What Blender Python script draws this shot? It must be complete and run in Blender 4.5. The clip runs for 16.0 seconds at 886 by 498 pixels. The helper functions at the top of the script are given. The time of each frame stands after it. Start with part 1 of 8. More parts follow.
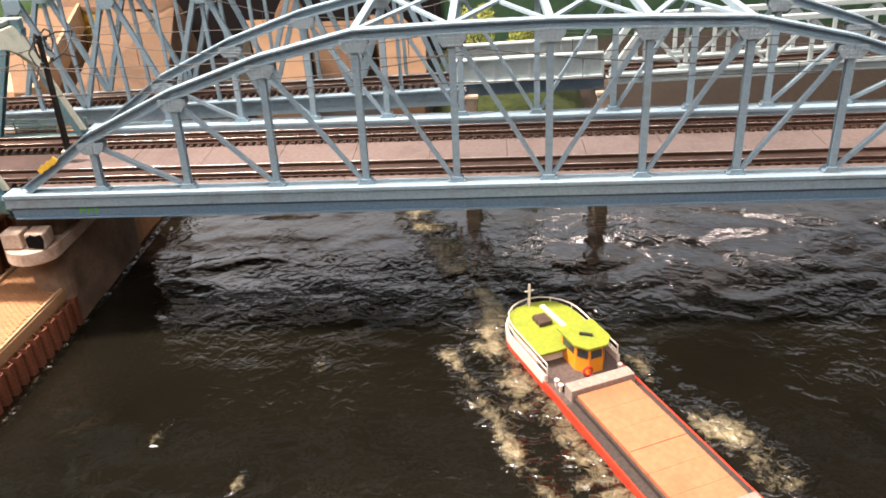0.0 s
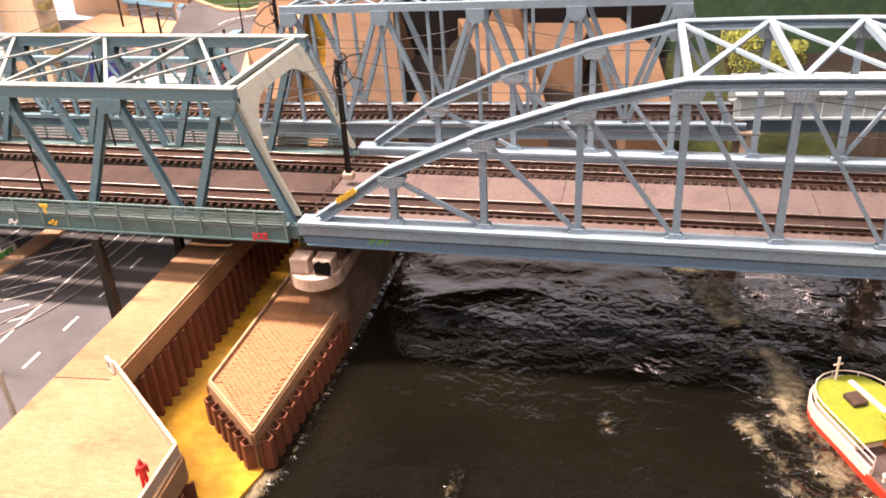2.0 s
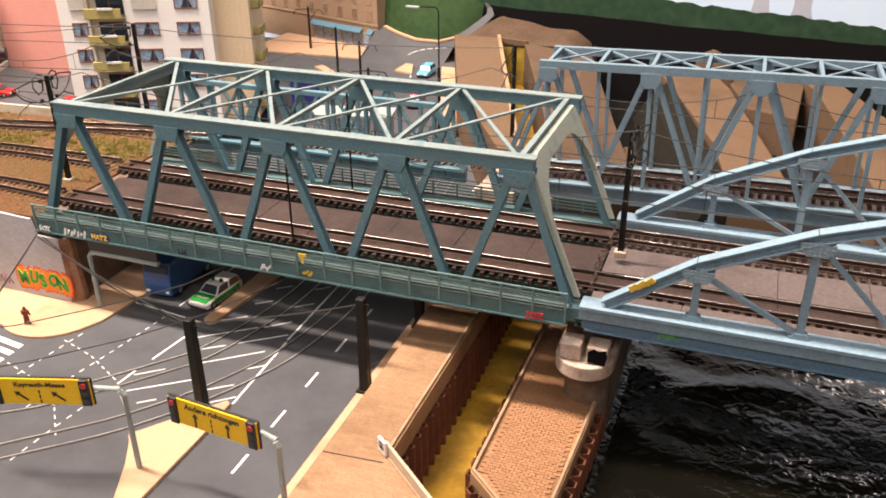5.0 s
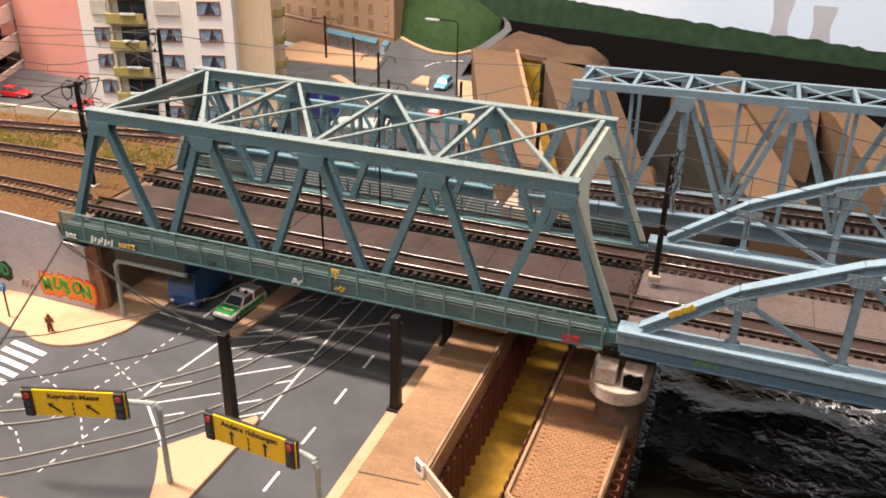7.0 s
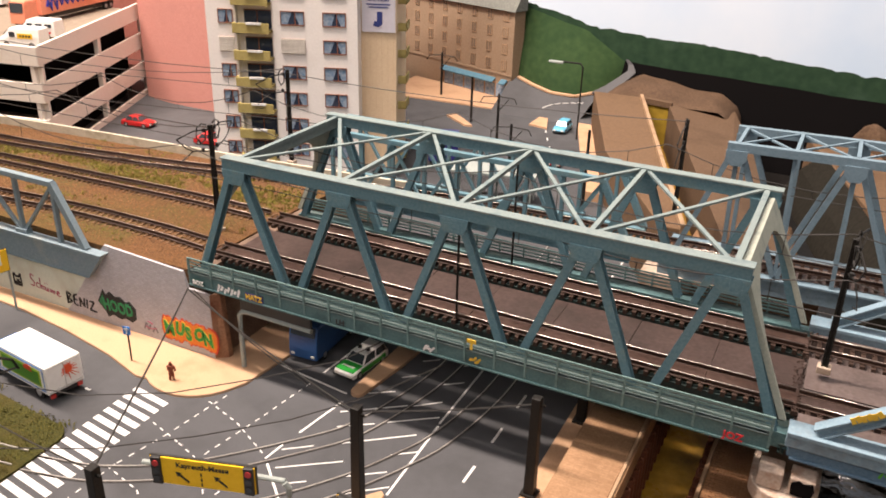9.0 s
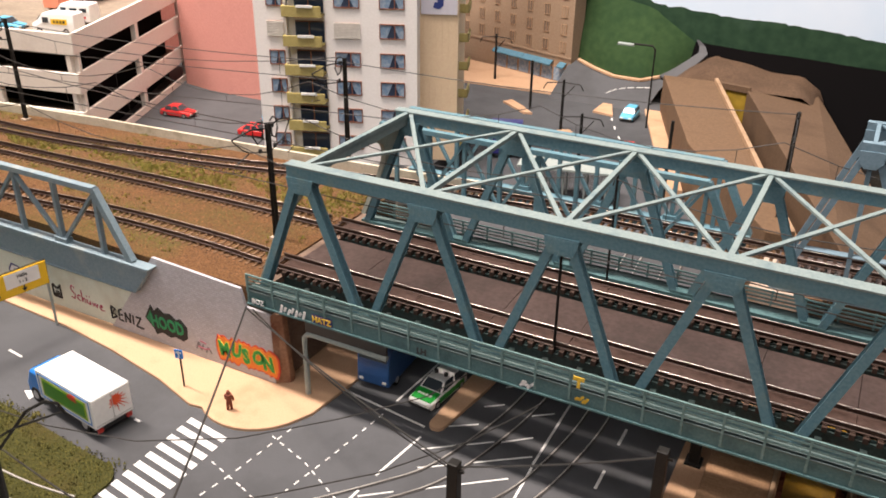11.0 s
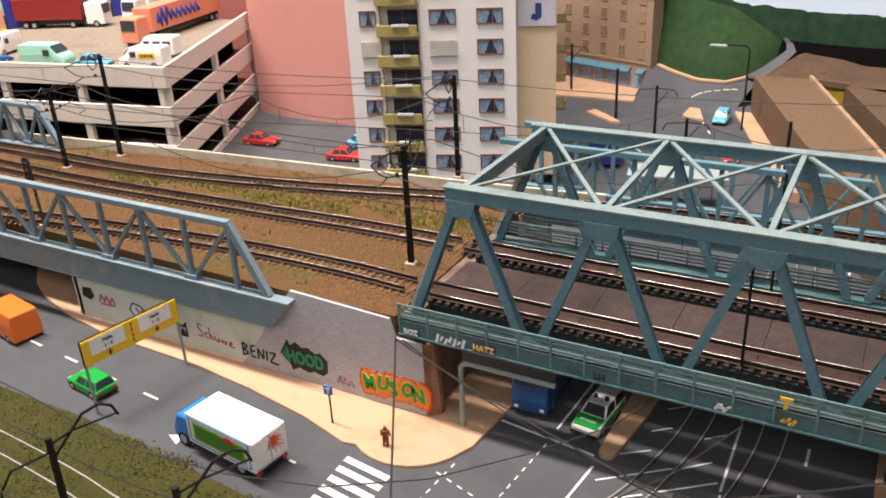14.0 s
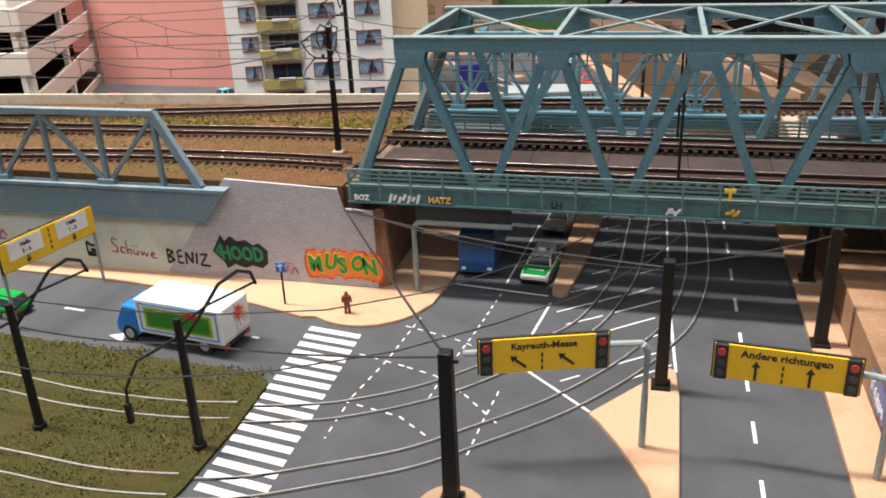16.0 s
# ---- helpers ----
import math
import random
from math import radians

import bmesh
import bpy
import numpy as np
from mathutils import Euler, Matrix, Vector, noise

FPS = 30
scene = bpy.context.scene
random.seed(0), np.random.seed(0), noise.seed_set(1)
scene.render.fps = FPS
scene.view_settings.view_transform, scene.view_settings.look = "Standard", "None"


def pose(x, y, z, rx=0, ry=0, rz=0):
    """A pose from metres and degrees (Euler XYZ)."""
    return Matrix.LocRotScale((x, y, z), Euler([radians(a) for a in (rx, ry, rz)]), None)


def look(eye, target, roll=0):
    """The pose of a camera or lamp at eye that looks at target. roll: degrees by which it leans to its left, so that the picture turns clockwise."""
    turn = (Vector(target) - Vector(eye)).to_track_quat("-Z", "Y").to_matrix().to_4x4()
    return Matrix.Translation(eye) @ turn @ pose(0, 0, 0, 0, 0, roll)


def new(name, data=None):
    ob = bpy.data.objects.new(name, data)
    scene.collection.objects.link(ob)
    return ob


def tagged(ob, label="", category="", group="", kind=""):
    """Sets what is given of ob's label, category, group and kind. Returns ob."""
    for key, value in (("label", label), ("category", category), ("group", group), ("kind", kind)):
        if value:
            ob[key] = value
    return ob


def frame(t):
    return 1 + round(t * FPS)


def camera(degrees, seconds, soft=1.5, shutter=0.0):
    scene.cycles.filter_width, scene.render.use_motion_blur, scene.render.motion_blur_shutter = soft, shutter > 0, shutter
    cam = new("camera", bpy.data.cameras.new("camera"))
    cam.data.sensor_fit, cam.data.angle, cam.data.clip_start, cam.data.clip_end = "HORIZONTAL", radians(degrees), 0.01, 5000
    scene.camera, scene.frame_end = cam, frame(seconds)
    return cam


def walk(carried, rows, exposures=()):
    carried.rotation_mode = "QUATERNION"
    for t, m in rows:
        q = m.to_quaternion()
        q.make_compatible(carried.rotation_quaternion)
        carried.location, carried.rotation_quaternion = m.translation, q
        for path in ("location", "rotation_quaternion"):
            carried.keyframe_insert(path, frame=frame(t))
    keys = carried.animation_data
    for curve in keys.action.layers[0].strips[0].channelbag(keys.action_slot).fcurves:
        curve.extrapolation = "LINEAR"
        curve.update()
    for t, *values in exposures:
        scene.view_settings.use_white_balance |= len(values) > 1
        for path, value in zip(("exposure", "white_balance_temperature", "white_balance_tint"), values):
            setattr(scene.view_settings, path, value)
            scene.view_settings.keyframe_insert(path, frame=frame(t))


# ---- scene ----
cam = camera(55.67, 16.0, 1.8)
PATH = [
    (0, (0.0088, 0.0517, 0.4943), (-0.0505, 0.9403, 0.0395), -2.93),
    (0.5, (-0.0428, 0.0623, 0.5151), (-0.1259, 0.9340, 0.0322), -2.96),
    (1, (-0.0730, 0.0711, 0.5182), (-0.2057, 0.9328, 0.0283), -3.11),
    (1.5, (-0.0954, 0.0771, 0.5219), (-0.2754, 0.9343, 0.0395), -3.32),
    (2, (-0.1182, 0.0870, 0.5330), (-0.3244, 0.9440, 0.0606), -3.15),
    (2.5, (-0.1457, 0.1012, 0.5386), (-0.3726, 0.9516, 0.0639), -2.67),
    (3, (-0.1839, 0.1177, 0.5424), (-0.4227, 0.9630, 0.0643), -2.11),
    (3.5, (-0.2171, 0.1271, 0.5487), (-0.4908, 0.9666, 0.0795), -1.96),
    (4, (-0.2439, 0.1230, 0.5527), (-0.5494, 0.9588, 0.0964), -1.45),
    (6.5, (-0.2888, 0.1078, 0.5541), (-0.5876, 0.9513, 0.1076), 0.91),
    (7, (-0.3022, 0.1090, 0.5586), (-0.6042, 0.9545, 0.1181), 1.37),
    (7.5, (-0.3160, 0.1107, 0.5637), (-0.6339, 0.9548, 0.1320), 1.56),
    (8, (-0.3291, 0.1168, 0.5666), (-0.6817, 0.9528, 0.1462), 1.64),
    (8.5, (-0.3452, 0.1312, 0.5706), (-0.7195, 0.9603, 0.1553), 1.67),
    (9, (-0.3614, 0.1378, 0.5699), (-0.7592, 0.9551, 0.1529), 1.56),
    (9.5, (-0.3791, 0.1428, 0.5656), (-0.7952, 0.9477, 0.1424), 1.56),
    (10, (-0.3932, 0.1521, 0.5609), (-0.8179, 0.9496, 0.1324), 1.54),
    (12.5, (-0.4955, 0.2373, 0.565), (-1.309, 1.82, -0.348), -0.55),
    (13, (-0.482, 0.227, 0.573), (-1.381, 1.779, -0.311), -1.4),
    (13.5, (-0.490, 0.203, 0.572), (-1.456, 1.731, -0.284), -1.7),
    (14, (-0.536, 0.171, 0.555), (-1.434, 1.743, -0.295), -3.0),
    (14.5, (-0.571, 0.134, 0.537), (-1.287, 1.805, -0.297), -2.9),
    (15, (-0.599, 0.104, 0.520), (-1.229, 1.822, -0.284), -2.7),
    (15.5, (-0.609, 0.082, 0.486), (-1.153, 1.842, -0.293), -2.0),
    (16, (-0.612, 0.072, 0.451), (-1.09, 1.845, -0.342), -2.5),
]
walk(cam, [(t, look(eye, target, roll)) for t, eye, target, roll in PATH], [(0.0, 0.62, 6600, 14), (1.0, 0.69, 6950, 24), (1.5, 0.65, 7050, 26), (2.5, 0.42, 7050, 28), (4.0, -0.04, 6550, 15), (7.0, -0.35, 6500, 12), (9.0, -0.50, 6500, 13), (12.5, -0.57, 5900, 8), (14.5, -0.67, 5900, 8), (16.0, -0.59, 5650, 4)])

# ---- building tools: all lengths below are millimetres of the model railway, scale 1:87 ----
MM = 0.001
BASE = {}


def thing(name, x, y, z, rz=0, label="", category="", group="", kind=""):
    """An empty at the base of a thing."""
    ob = new(name)
    ob.empty_display_size = 0.01
    ob.matrix_basis = pose(x * MM, y * MM, z * MM, 0, 0, rz)
    BASE[ob.name] = ob.matrix_basis.copy()
    return tagged(ob, label, category, group, kind)


def mesh_of(name, bm, mat, local=None, smooth=False):
    bmesh.ops.recalc_face_normals(bm, faces=bm.faces)
    me = bpy.data.meshes.new(name)
    m = Matrix.Scale(MM, 4)
    if local is not None:
        m = local.inverted() @ m
    bm.transform(m)
    bm.to_mesh(me)
    bm.free()
    for one in mat if isinstance(mat, (list, tuple)) else [mat]:
        me.materials.append(one)
    if smooth:
        me.polygons.foreach_set("use_smooth", [True] * len(me.polygons))
    return me


def part(name, bm, mat, parent, label="", world=False, smooth=False):
    """One mesh under a thing or a part; world: it was built in the layout's own coordinates."""
    root = parent
    while root.parent:
        root = root.parent
    ob = new(name, mesh_of(name, bm, mat, BASE.get(root.name) if world else None, smooth))
    ob.parent = parent
    if label:
        ob["label"] = label
    return ob


def solid(name, bm, mat, label="", category="", kind="", group="", smooth=False, base=None):
    """One mesh that is a thing, or a piece of the setting, by itself."""
    m = None
    if base:
        m = pose(base[0] * MM, base[1] * MM, base[2] * MM)
    ob = new(name, mesh_of(name, bm, mat, m, smooth))
    if m is not None:
        ob.matrix_basis = m
    return tagged(ob, label, category, group, kind)


def bm_new():
    return bmesh.new()


def quads(bm, pts, faces, mi=0):
    vs = [bm.verts.new(p) for p in pts]
    for f in faces:
        try:
            bm.faces.new([vs[i] for i in f]).material_index = mi
        except ValueError:
            pass
    return vs


CUBE = ((0, 3, 2, 1), (4, 5, 6, 7), (0, 1, 5, 4), (1, 2, 6, 5), (2, 3, 7, 6), (3, 0, 4, 7))


def box(bm, x0, y0, z0, x1, y1, z1, mi=0):
    quads(bm, [(x0, y0, z0), (x1, y0, z0), (x1, y1, z0), (x0, y1, z0), (x0, y0, z1), (x1, y0, z1), (x1, y1, z1), (x0, y1, z1)], CUBE, mi)
    return bm


def cbox(bm, cx, cy, cz, sx, sy, sz, mi=0):
    return box(bm, cx - sx / 2, cy - sy / 2, cz - sz / 2, cx + sx / 2, cy + sy / 2, cz + sz / 2, mi)


def sides(p, q, up):
    d = (q - p).normalized()
    s = d.cross(Vector(up))
    if s.length < 1e-4:
        s = d.cross(Vector((0, 1, 0)))
    s.normalize()
    return d, s, s.cross(d).normalized()


def bar(bm, p, q, w, h, up=(0, 0, 1), mi=0):
    """A straight bar from p to q, w across and h along up."""
    p, q = Vector(p), Vector(q)
    d, s, u = sides(p, q, up)
    pts = [e + s * a * w / 2 + u * b * h / 2 for e in (p, q) for a, b in ((-1, -1), (1, -1), (1, 1), (-1, 1))]
    quads(bm, pts, CUBE, mi)
    return bm


def ibeam(bm, p, q, w, h, t=1.0, up=(0, 0, 1), mi=0):
    """A rolled section: two flanges, w across, and a web, h along up."""
    p, q = Vector(p), Vector(q)
    d, s, u = sides(p, q, up)
    for b in (-1, 1):
        o = u * b * (h - t) / 2
        bar(bm, p + o, q + o, w, t, up, mi)
    bar(bm, p, q, t, h - 2 * t, up, mi)
    return bm


def tube(bm, p, q, r, n=8, r2=None, mi=0):
    p, q = Vector(p), Vector(q)
    d, s, u = sides(p, q, (0, 0, 1))
    r2 = r if r2 is None else r2
    a = [bm.verts.new(p + (s * math.cos(k * math.tau / n) + u * math.sin(k * math.tau / n)) * r) for k in range(n)]
    b = [bm.verts.new(q + (s * math.cos(k * math.tau / n) + u * math.sin(k * math.tau / n)) * r2) for k in range(n)]
    for k in range(n):
        bm.faces.new((a[k], a[(k + 1) % n], b[(k + 1) % n], b[k])).material_index = mi
    bm.faces.new(a[::-1]).material_index = mi
    bm.faces.new(b).material_index = mi
    return bm


def pipe(bm, pts, r, n=6, mi=0):
    """A bent rod through the points."""
    pts = [Vector(p) for p in pts]
    rings = []
    for i, p in enumerate(pts):
        d = pts[min(i + 1, len(pts) - 1)] - pts[max(i - 1, 0)]
        d, s, u = sides(Vector((0, 0, 0)), d, (0, 0, 1))
        rings.append([bm.verts.new(p + (s * math.cos(k * math.tau / n) + u * math.sin(k * math.tau / n)) * r) for k in range(n)])
    for a, b in zip(rings, rings[1:]):
        for k in range(n):
            bm.faces.new((a[k], a[(k + 1) % n], b[(k + 1) % n], b[k])).material_index = mi
    bm.faces.new(rings[0][::-1]).material_index = mi
    bm.faces.new(rings[-1]).material_index = mi
    return bm


def prism(bm, poly, z0, z1, mi=0):
    """A flat outline in x and y, raised from z0 to z1."""
    n = len(poly)
    a = [bm.verts.new((x, y, z0)) for x, y in poly]
    b = [bm.verts.new((x, y, z1)) for x, y in poly]
    for k in range(n):
        bm.faces.new((a[k], a[(k + 1) % n], b[(k + 1) % n], b[k])).material_index = mi
    bm.faces.new(a[::-1]).material_index = mi
    bm.faces.new(b).material_index = mi
    return bm


def slab_xz(bm, poly, y0, y1, mi=0):
    """An outline in x and z, thickened from y0 to y1."""
    n = len(poly)
    a = [bm.verts.new((x, y0, z)) for x, z in poly]
    b = [bm.verts.new((x, y1, z)) for x, z in poly]
    for k in range(n):
        bm.faces.new((a[k], a[(k + 1) % n], b[(k + 1) % n], b[k])).material_index = mi
    bm.faces.new(a).material_index = mi
    bm.faces.new(b[::-1]).material_index = mi
    return bm


def slab_yz(bm, poly, x0, x1, mi=0):
    n = len(poly)
    a = [bm.verts.new((x0, y, z)) for y, z in poly]
    b = [bm.verts.new((x1, y, z)) for y, z in poly]
    for k in range(n):
        bm.faces.new((a[k], a[(k + 1) % n], b[(k + 1) % n], b[k])).material_index = mi
    bm.faces.new(a).material_index = mi
    bm.faces.new(b[::-1]).material_index = mi
    return bm


def arc(cx, cy, r, a0, a1, n):
    return [(cx + r * math.cos(radians(a0 + (a1 - a0) * k / n)), cy + r * math.sin(radians(a0 + (a1 - a0) * k / n))) for k in range(n + 1)]


def soften(ob, width, segments=2):
    mod = ob.modifiers.new("bevel", "BEVEL")
    mod.width, mod.segments, mod.limit_method, mod.angle_limit = width * MM, segments, "ANGLE", radians(40)
    return ob


def words(name, text, size, mat, parent, place, rx=90, rz=0, label="", depth=0.15, align="CENTER", shear=0.0, bold=0.035):
    """Raised lettering in the built-in font; place in the coordinates of parent's thing, size in mm of cap height."""
    cu = bpy.data.curves.new(name, "FONT")
    cu.body, cu.size, cu.align_x, cu.align_y, cu.extrude, cu.resolution_u, cu.shear, cu.offset = text, size * 1.4 * MM, align, "CENTER", depth * MM / 2, 2, shear, bold * size * MM
    ob = bpy.data.objects.new(name, cu)
    me = bpy.data.meshes.new_from_object(ob)
    bpy.data.objects.remove(ob)
    me.transform(pose(place[0] * MM, place[1] * MM, place[2] * MM, rx, 0, rz))
    me.materials.clear()
    me.materials.append(mat)
    made = new(name, me)
    made.parent = parent
    if label:
        made["label"] = label
    return made



# ---- world and hall light ----
world = bpy.data.worlds.new("hall_world")
scene.world = world
world.use_nodes = True
world.node_tree.nodes["Background"].inputs["Color"].default_value = (1.0, 0.93, 0.85, 1)
world.node_tree.nodes["Background"].inputs["Strength"].default_value = 0.115


def area_lamp(x, y, z, sx, sy, watts, colour=(1.0, 0.875, 0.80)):
    data = bpy.data.lights.new("area_lamp", "AREA")
    data.shape, data.size, data.size_y, data.energy, data.color = "RECTANGLE", sx, sy, watts, colour
    ob = new("area_lamp", data)
    ob.matrix_basis = pose(x, y, z)
    return ob


for lx in (-2.1, -1.0, 0.1, 1.2):
    for ly, watts in ((-2.1, 27.0), (0.1, 13.0)):
        area_lamp(lx, ly, 2.6, 1.05, 1.3, watts)
# added row of unseen washers, turned to brighten town and backdrop
for lx, watts in ((-2.1, 128.0), (-1.15, 140.0), (-0.3, 8.0), (0.6, 8.0)):
    left = lx < -1.0
    ob = area_lamp(lx, 0.55, 2.5, 0.8, 0.2, watts, (1.0, 0.83, 0.70) if left else (1.0, 0.875, 0.80))
    ob.matrix_basis = pose(lx, 0.55, 2.5, 28, 0, 0)
# lamps of the hall beyond the backdrop
for lx, watts in ((0.5, 10.0), (1.3, 4.0)):
    area_lamp(lx, 3.6, 2.15, 0.3, 0.1, watts)

# ---- materials ----
def surface(name, low, high, rough=0.7, grain=900.0, bump=0.15, metal=0.0, stain=None, stain_size=30.0, stain_share=0.35, vary=0.0, spec=0.25, step=0.0006, brick=None):
    """Painted or cast model surface: fine grain between two colours, and stains of a third at a larger scale. Sizes are per metre."""
    m = bpy.data.materials.new(name)
    m.use_nodes = True
    nt = m.node_tree
    N, L = nt.nodes, nt.links
    bsdf = N["Principled BSDF"]
    bsdf.inputs["Metallic"].default_value = metal
    bsdf.inputs["Specular IOR Level"].default_value = spec
    co = N.new("ShaderNodeTexCoord")
    fine = N.new("ShaderNodeTexNoise")
    fine.inputs["Scale"].default_value, fine.inputs["Detail"].default_value = grain, 4
    L.new(co.outputs["Object"], fine.inputs["Vector"])
    mix = N.new("ShaderNodeMix")
    mix.data_type = "RGBA"
    mix.inputs[6].default_value, mix.inputs[7].default_value = (*low, 1), (*high, 1)
    ramp = N.new("ShaderNodeMapRange")
    ramp.inputs[1].default_value, ramp.inputs[2].default_value = 0.3, 0.7
    L.new(fine.outputs["Fac"], ramp.inputs[0])
    L.new(ramp.outputs[0], mix.inputs[0])
    out = mix.outputs[2]
    wide = N.new("ShaderNodeTexNoise")
    wide.inputs["Scale"].default_value, wide.inputs["Detail"].default_value, wide.inputs["Roughness"].default_value = stain_size, 6, 0.65
    L.new(co.outputs["Object"], wide.inputs["Vector"])
    if stain:
        edge = N.new("ShaderNodeMapRange")
        edge.inputs[1].default_value, edge.inputs[2].default_value = 0.72 - stain_share * 0.5, 0.86 - stain_share * 0.3
        edge.inputs[4].default_value = 0.85
        L.new(wide.outputs["Fac"], edge.inputs[0])
        mix2 = N.new("ShaderNodeMix")
        mix2.data_type = "RGBA"
        mix2.inputs[7].default_value = (*stain, 1)
        L.new(edge.outputs[0], mix2.inputs[0])
        L.new(out, mix2.inputs[6])
        out = mix2.outputs[2]
    if vary:
        info = N.new("ShaderNodeObjectInfo")
        hsv = N.new("ShaderNodeHueSaturation")
        span = N.new("ShaderNodeMapRange")
        span.inputs[3].default_value, span.inputs[4].default_value = 1 - vary, 1 + vary
        L.new(info.outputs["Random"], span.inputs[0])
        L.new(span.outputs[0], hsv.inputs["Value"])
        L.new(out, hsv.inputs["Color"])
        out = hsv.outputs["Color"]
    L.new(out, bsdf.inputs["Base Color"])
    gloss = N.new("ShaderNodeMapRange")
    gloss.inputs[3].default_value, gloss.inputs[4].default_value = max(rough - 0.12, 0.02), min(rough + 0.12, 1)
    L.new(wide.outputs["Fac"], gloss.inputs[0])
    L.new(gloss.outputs[0], bsdf.inputs["Roughness"])
    height = fine.outputs["Fac"]
    if brick:
        width, tall, joint, upright = brick
        src = co.outputs["Object"]
        if upright:
            turn = N.new("ShaderNodeMapping")
            turn.vector_type = "POINT"
            turn.inputs["Rotation"].default_value = (radians(-90), 0, 0)
            L.new(src, turn.inputs["Vector"])
            src = turn.outputs["Vector"]
        bt = N.new("ShaderNodeTexBrick")
        bt.inputs["Scale"].default_value = 1.0
        bt.inputs["Brick Width"].default_value, bt.inputs["Row Height"].default_value = width * 0.001, tall * 0.001
        bt.inputs["Mortar Size"].default_value, bt.inputs["Mortar Smooth"].default_value = 0.00035, 0.3
        bt.inputs["Color1"].default_value, bt.inputs["Color2"].default_value, bt.inputs["Mortar"].default_value = (1, 1, 1, 1), (0.86, 0.84, 0.82, 1), (joint, joint, joint, 1)
        L.new(src, bt.inputs["Vector"])
        tint = N.new("ShaderNodeMix")
        tint.data_type, tint.blend_type = "RGBA", "MULTIPLY"
        tint.inputs[0].default_value = 1.0
        L.new(out, tint.inputs[6])
        L.new(bt.outputs["Color"], tint.inputs[7])
        L.new(tint.outputs[2], bsdf.inputs["Base Color"])
        sub = N.new("ShaderNodeMath")
        sub.operation = "MULTIPLY_ADD"
        sub.inputs[1].default_value = -1.5
        L.new(bt.outputs["Fac"], sub.inputs[0])
        L.new(height, sub.inputs[2])
        height = sub.outputs[0]
    if bump:
        b = N.new("ShaderNodeBump")
        b.inputs["Strength"].default_value, b.inputs["Distance"].default_value = bump, step
        L.new(height, b.inputs["Height"])
        L.new(b.outputs["Normal"], bsdf.inputs["Normal"])
    return m


def plain(name, colour, rough=0.5, metal=0.0, emit=0.0, spec=0.5):
    m = bpy.data.materials.new(name)
    m.use_nodes = True
    bsdf = m.node_tree.nodes["Principled BSDF"]
    bsdf.inputs["Base Color"].default_value = (*colour, 1)
    bsdf.inputs["Specular IOR Level"].default_value = spec
    bsdf.inputs["Roughness"].default_value, bsdf.inputs["Metallic"].default_value = rough, metal
    if emit:
        bsdf.inputs["Emission Color"].default_value, bsdf.inputs["Emission Strength"].default_value = (*colour, 1), emit
    return m


ARCH_BLUE = surface("arch_blue_paint", (0.185, 0.285, 0.36), (0.25, 0.355, 0.425), 0.5, 500, 0.08, stain=(0.17, 0.20, 0.215), stain_size=45, stain_share=0.35)
TRUSS_BLUE = surface("truss_blue_paint", (0.0918, 0.1953, 0.2481), (0.1428, 0.2544, 0.3), 0.5, 500, 0.1, stain=(0.1887, 0.2596, 0.2499), stain_size=50, stain_share=0.38)
TRUSS_TOP = surface("weathered_pale_paint", (0.1722, 0.2268, 0.231), (0.231, 0.2814, 0.273), 0.7, 700, 0.12, stain=(0.1008, 0.1554, 0.1806), stain_size=60, stain_share=0.42)
TEAL = surface("teal_girder_paint", (0.0714, 0.147, 0.1571), (0.1134, 0.1974, 0.2033), 0.55, 600, 0.1, stain=(0.042, 0.07728, 0.08232), stain_size=60, stain_share=0.45)
# teal darkened: shade between and under the sleepers is put into it
SHADED_TEAL = surface("shaded_teal_deck", (0.018, 0.032, 0.031), (0.034, 0.056, 0.053), 0.7, 500, 0.1, stain=(0.02, 0.018, 0.016), stain_size=50, stain_share=0.5)
FAR_BLUE = surface("far_bridge_paint", (0.1413, 0.2167, 0.2719), (0.1869, 0.2683, 0.3253), 0.5, 500, 0.08, stain=(0.1094, 0.1496, 0.1653), stain_size=45)
ASPHALT = surface("asphalt_card", (0.06494, 0.06747, 0.0736), (0.09094, 0.09307, 0.09955), 0.7, 1500, 0.1, stain=(0.04763, 0.04907, 0.05196), stain_size=9, stain_share=0.5)
BEIGE = surface("beige_pavement", (0.475, 0.2992, 0.1805), (0.5415, 0.3562, 0.2232), 0.85, 900, 0.1, stain=(0.342, 0.2042, 0.114), stain_size=16, stain_share=0.45)
QUAY = surface("quay_paving", (0.3096, 0.1548, 0.0731), (0.3956, 0.2193, 0.1118), 0.8, 700, 0.15, stain=(0.1806, 0.0946, 0.0473), stain_size=14, stain_share=0.5, brick=(7.0, 3.4, 0.62, False))
PROM_PAVE = surface("promenade_paving", (0.3024, 0.1764, 0.0966), (0.3864, 0.2394, 0.1386), 0.85, 700, 0.1, stain=(0.1764, 0.1008, 0.05208), stain_size=11, stain_share=0.6, brick=(9.0, 2.6, 0.86, False))
KERB = surface("kerb_concrete", (0.3168, 0.2068, 0.1232), (0.396, 0.2728, 0.1716), 0.85, 800, 0.15, stain=(0.176, 0.11, 0.066), stain_size=40, stain_share=0.45)
RUST = surface("rusty_sheet_piles", (0.115, 0.036, 0.018), (0.185, 0.065, 0.032), 0.75, 500, 0.25, stain=(0.06, 0.03, 0.022), stain_size=60, stain_share=0.55, vary=0.15)
YELLOW_BED = surface("yellow_sand_bed", (0.378, 0.2025, 0.0198), (0.486, 0.288, 0.0405), 0.3, 120, 0.1, stain=(0.108, 0.0648, 0.018), stain_size=16, stain_share=0.62)
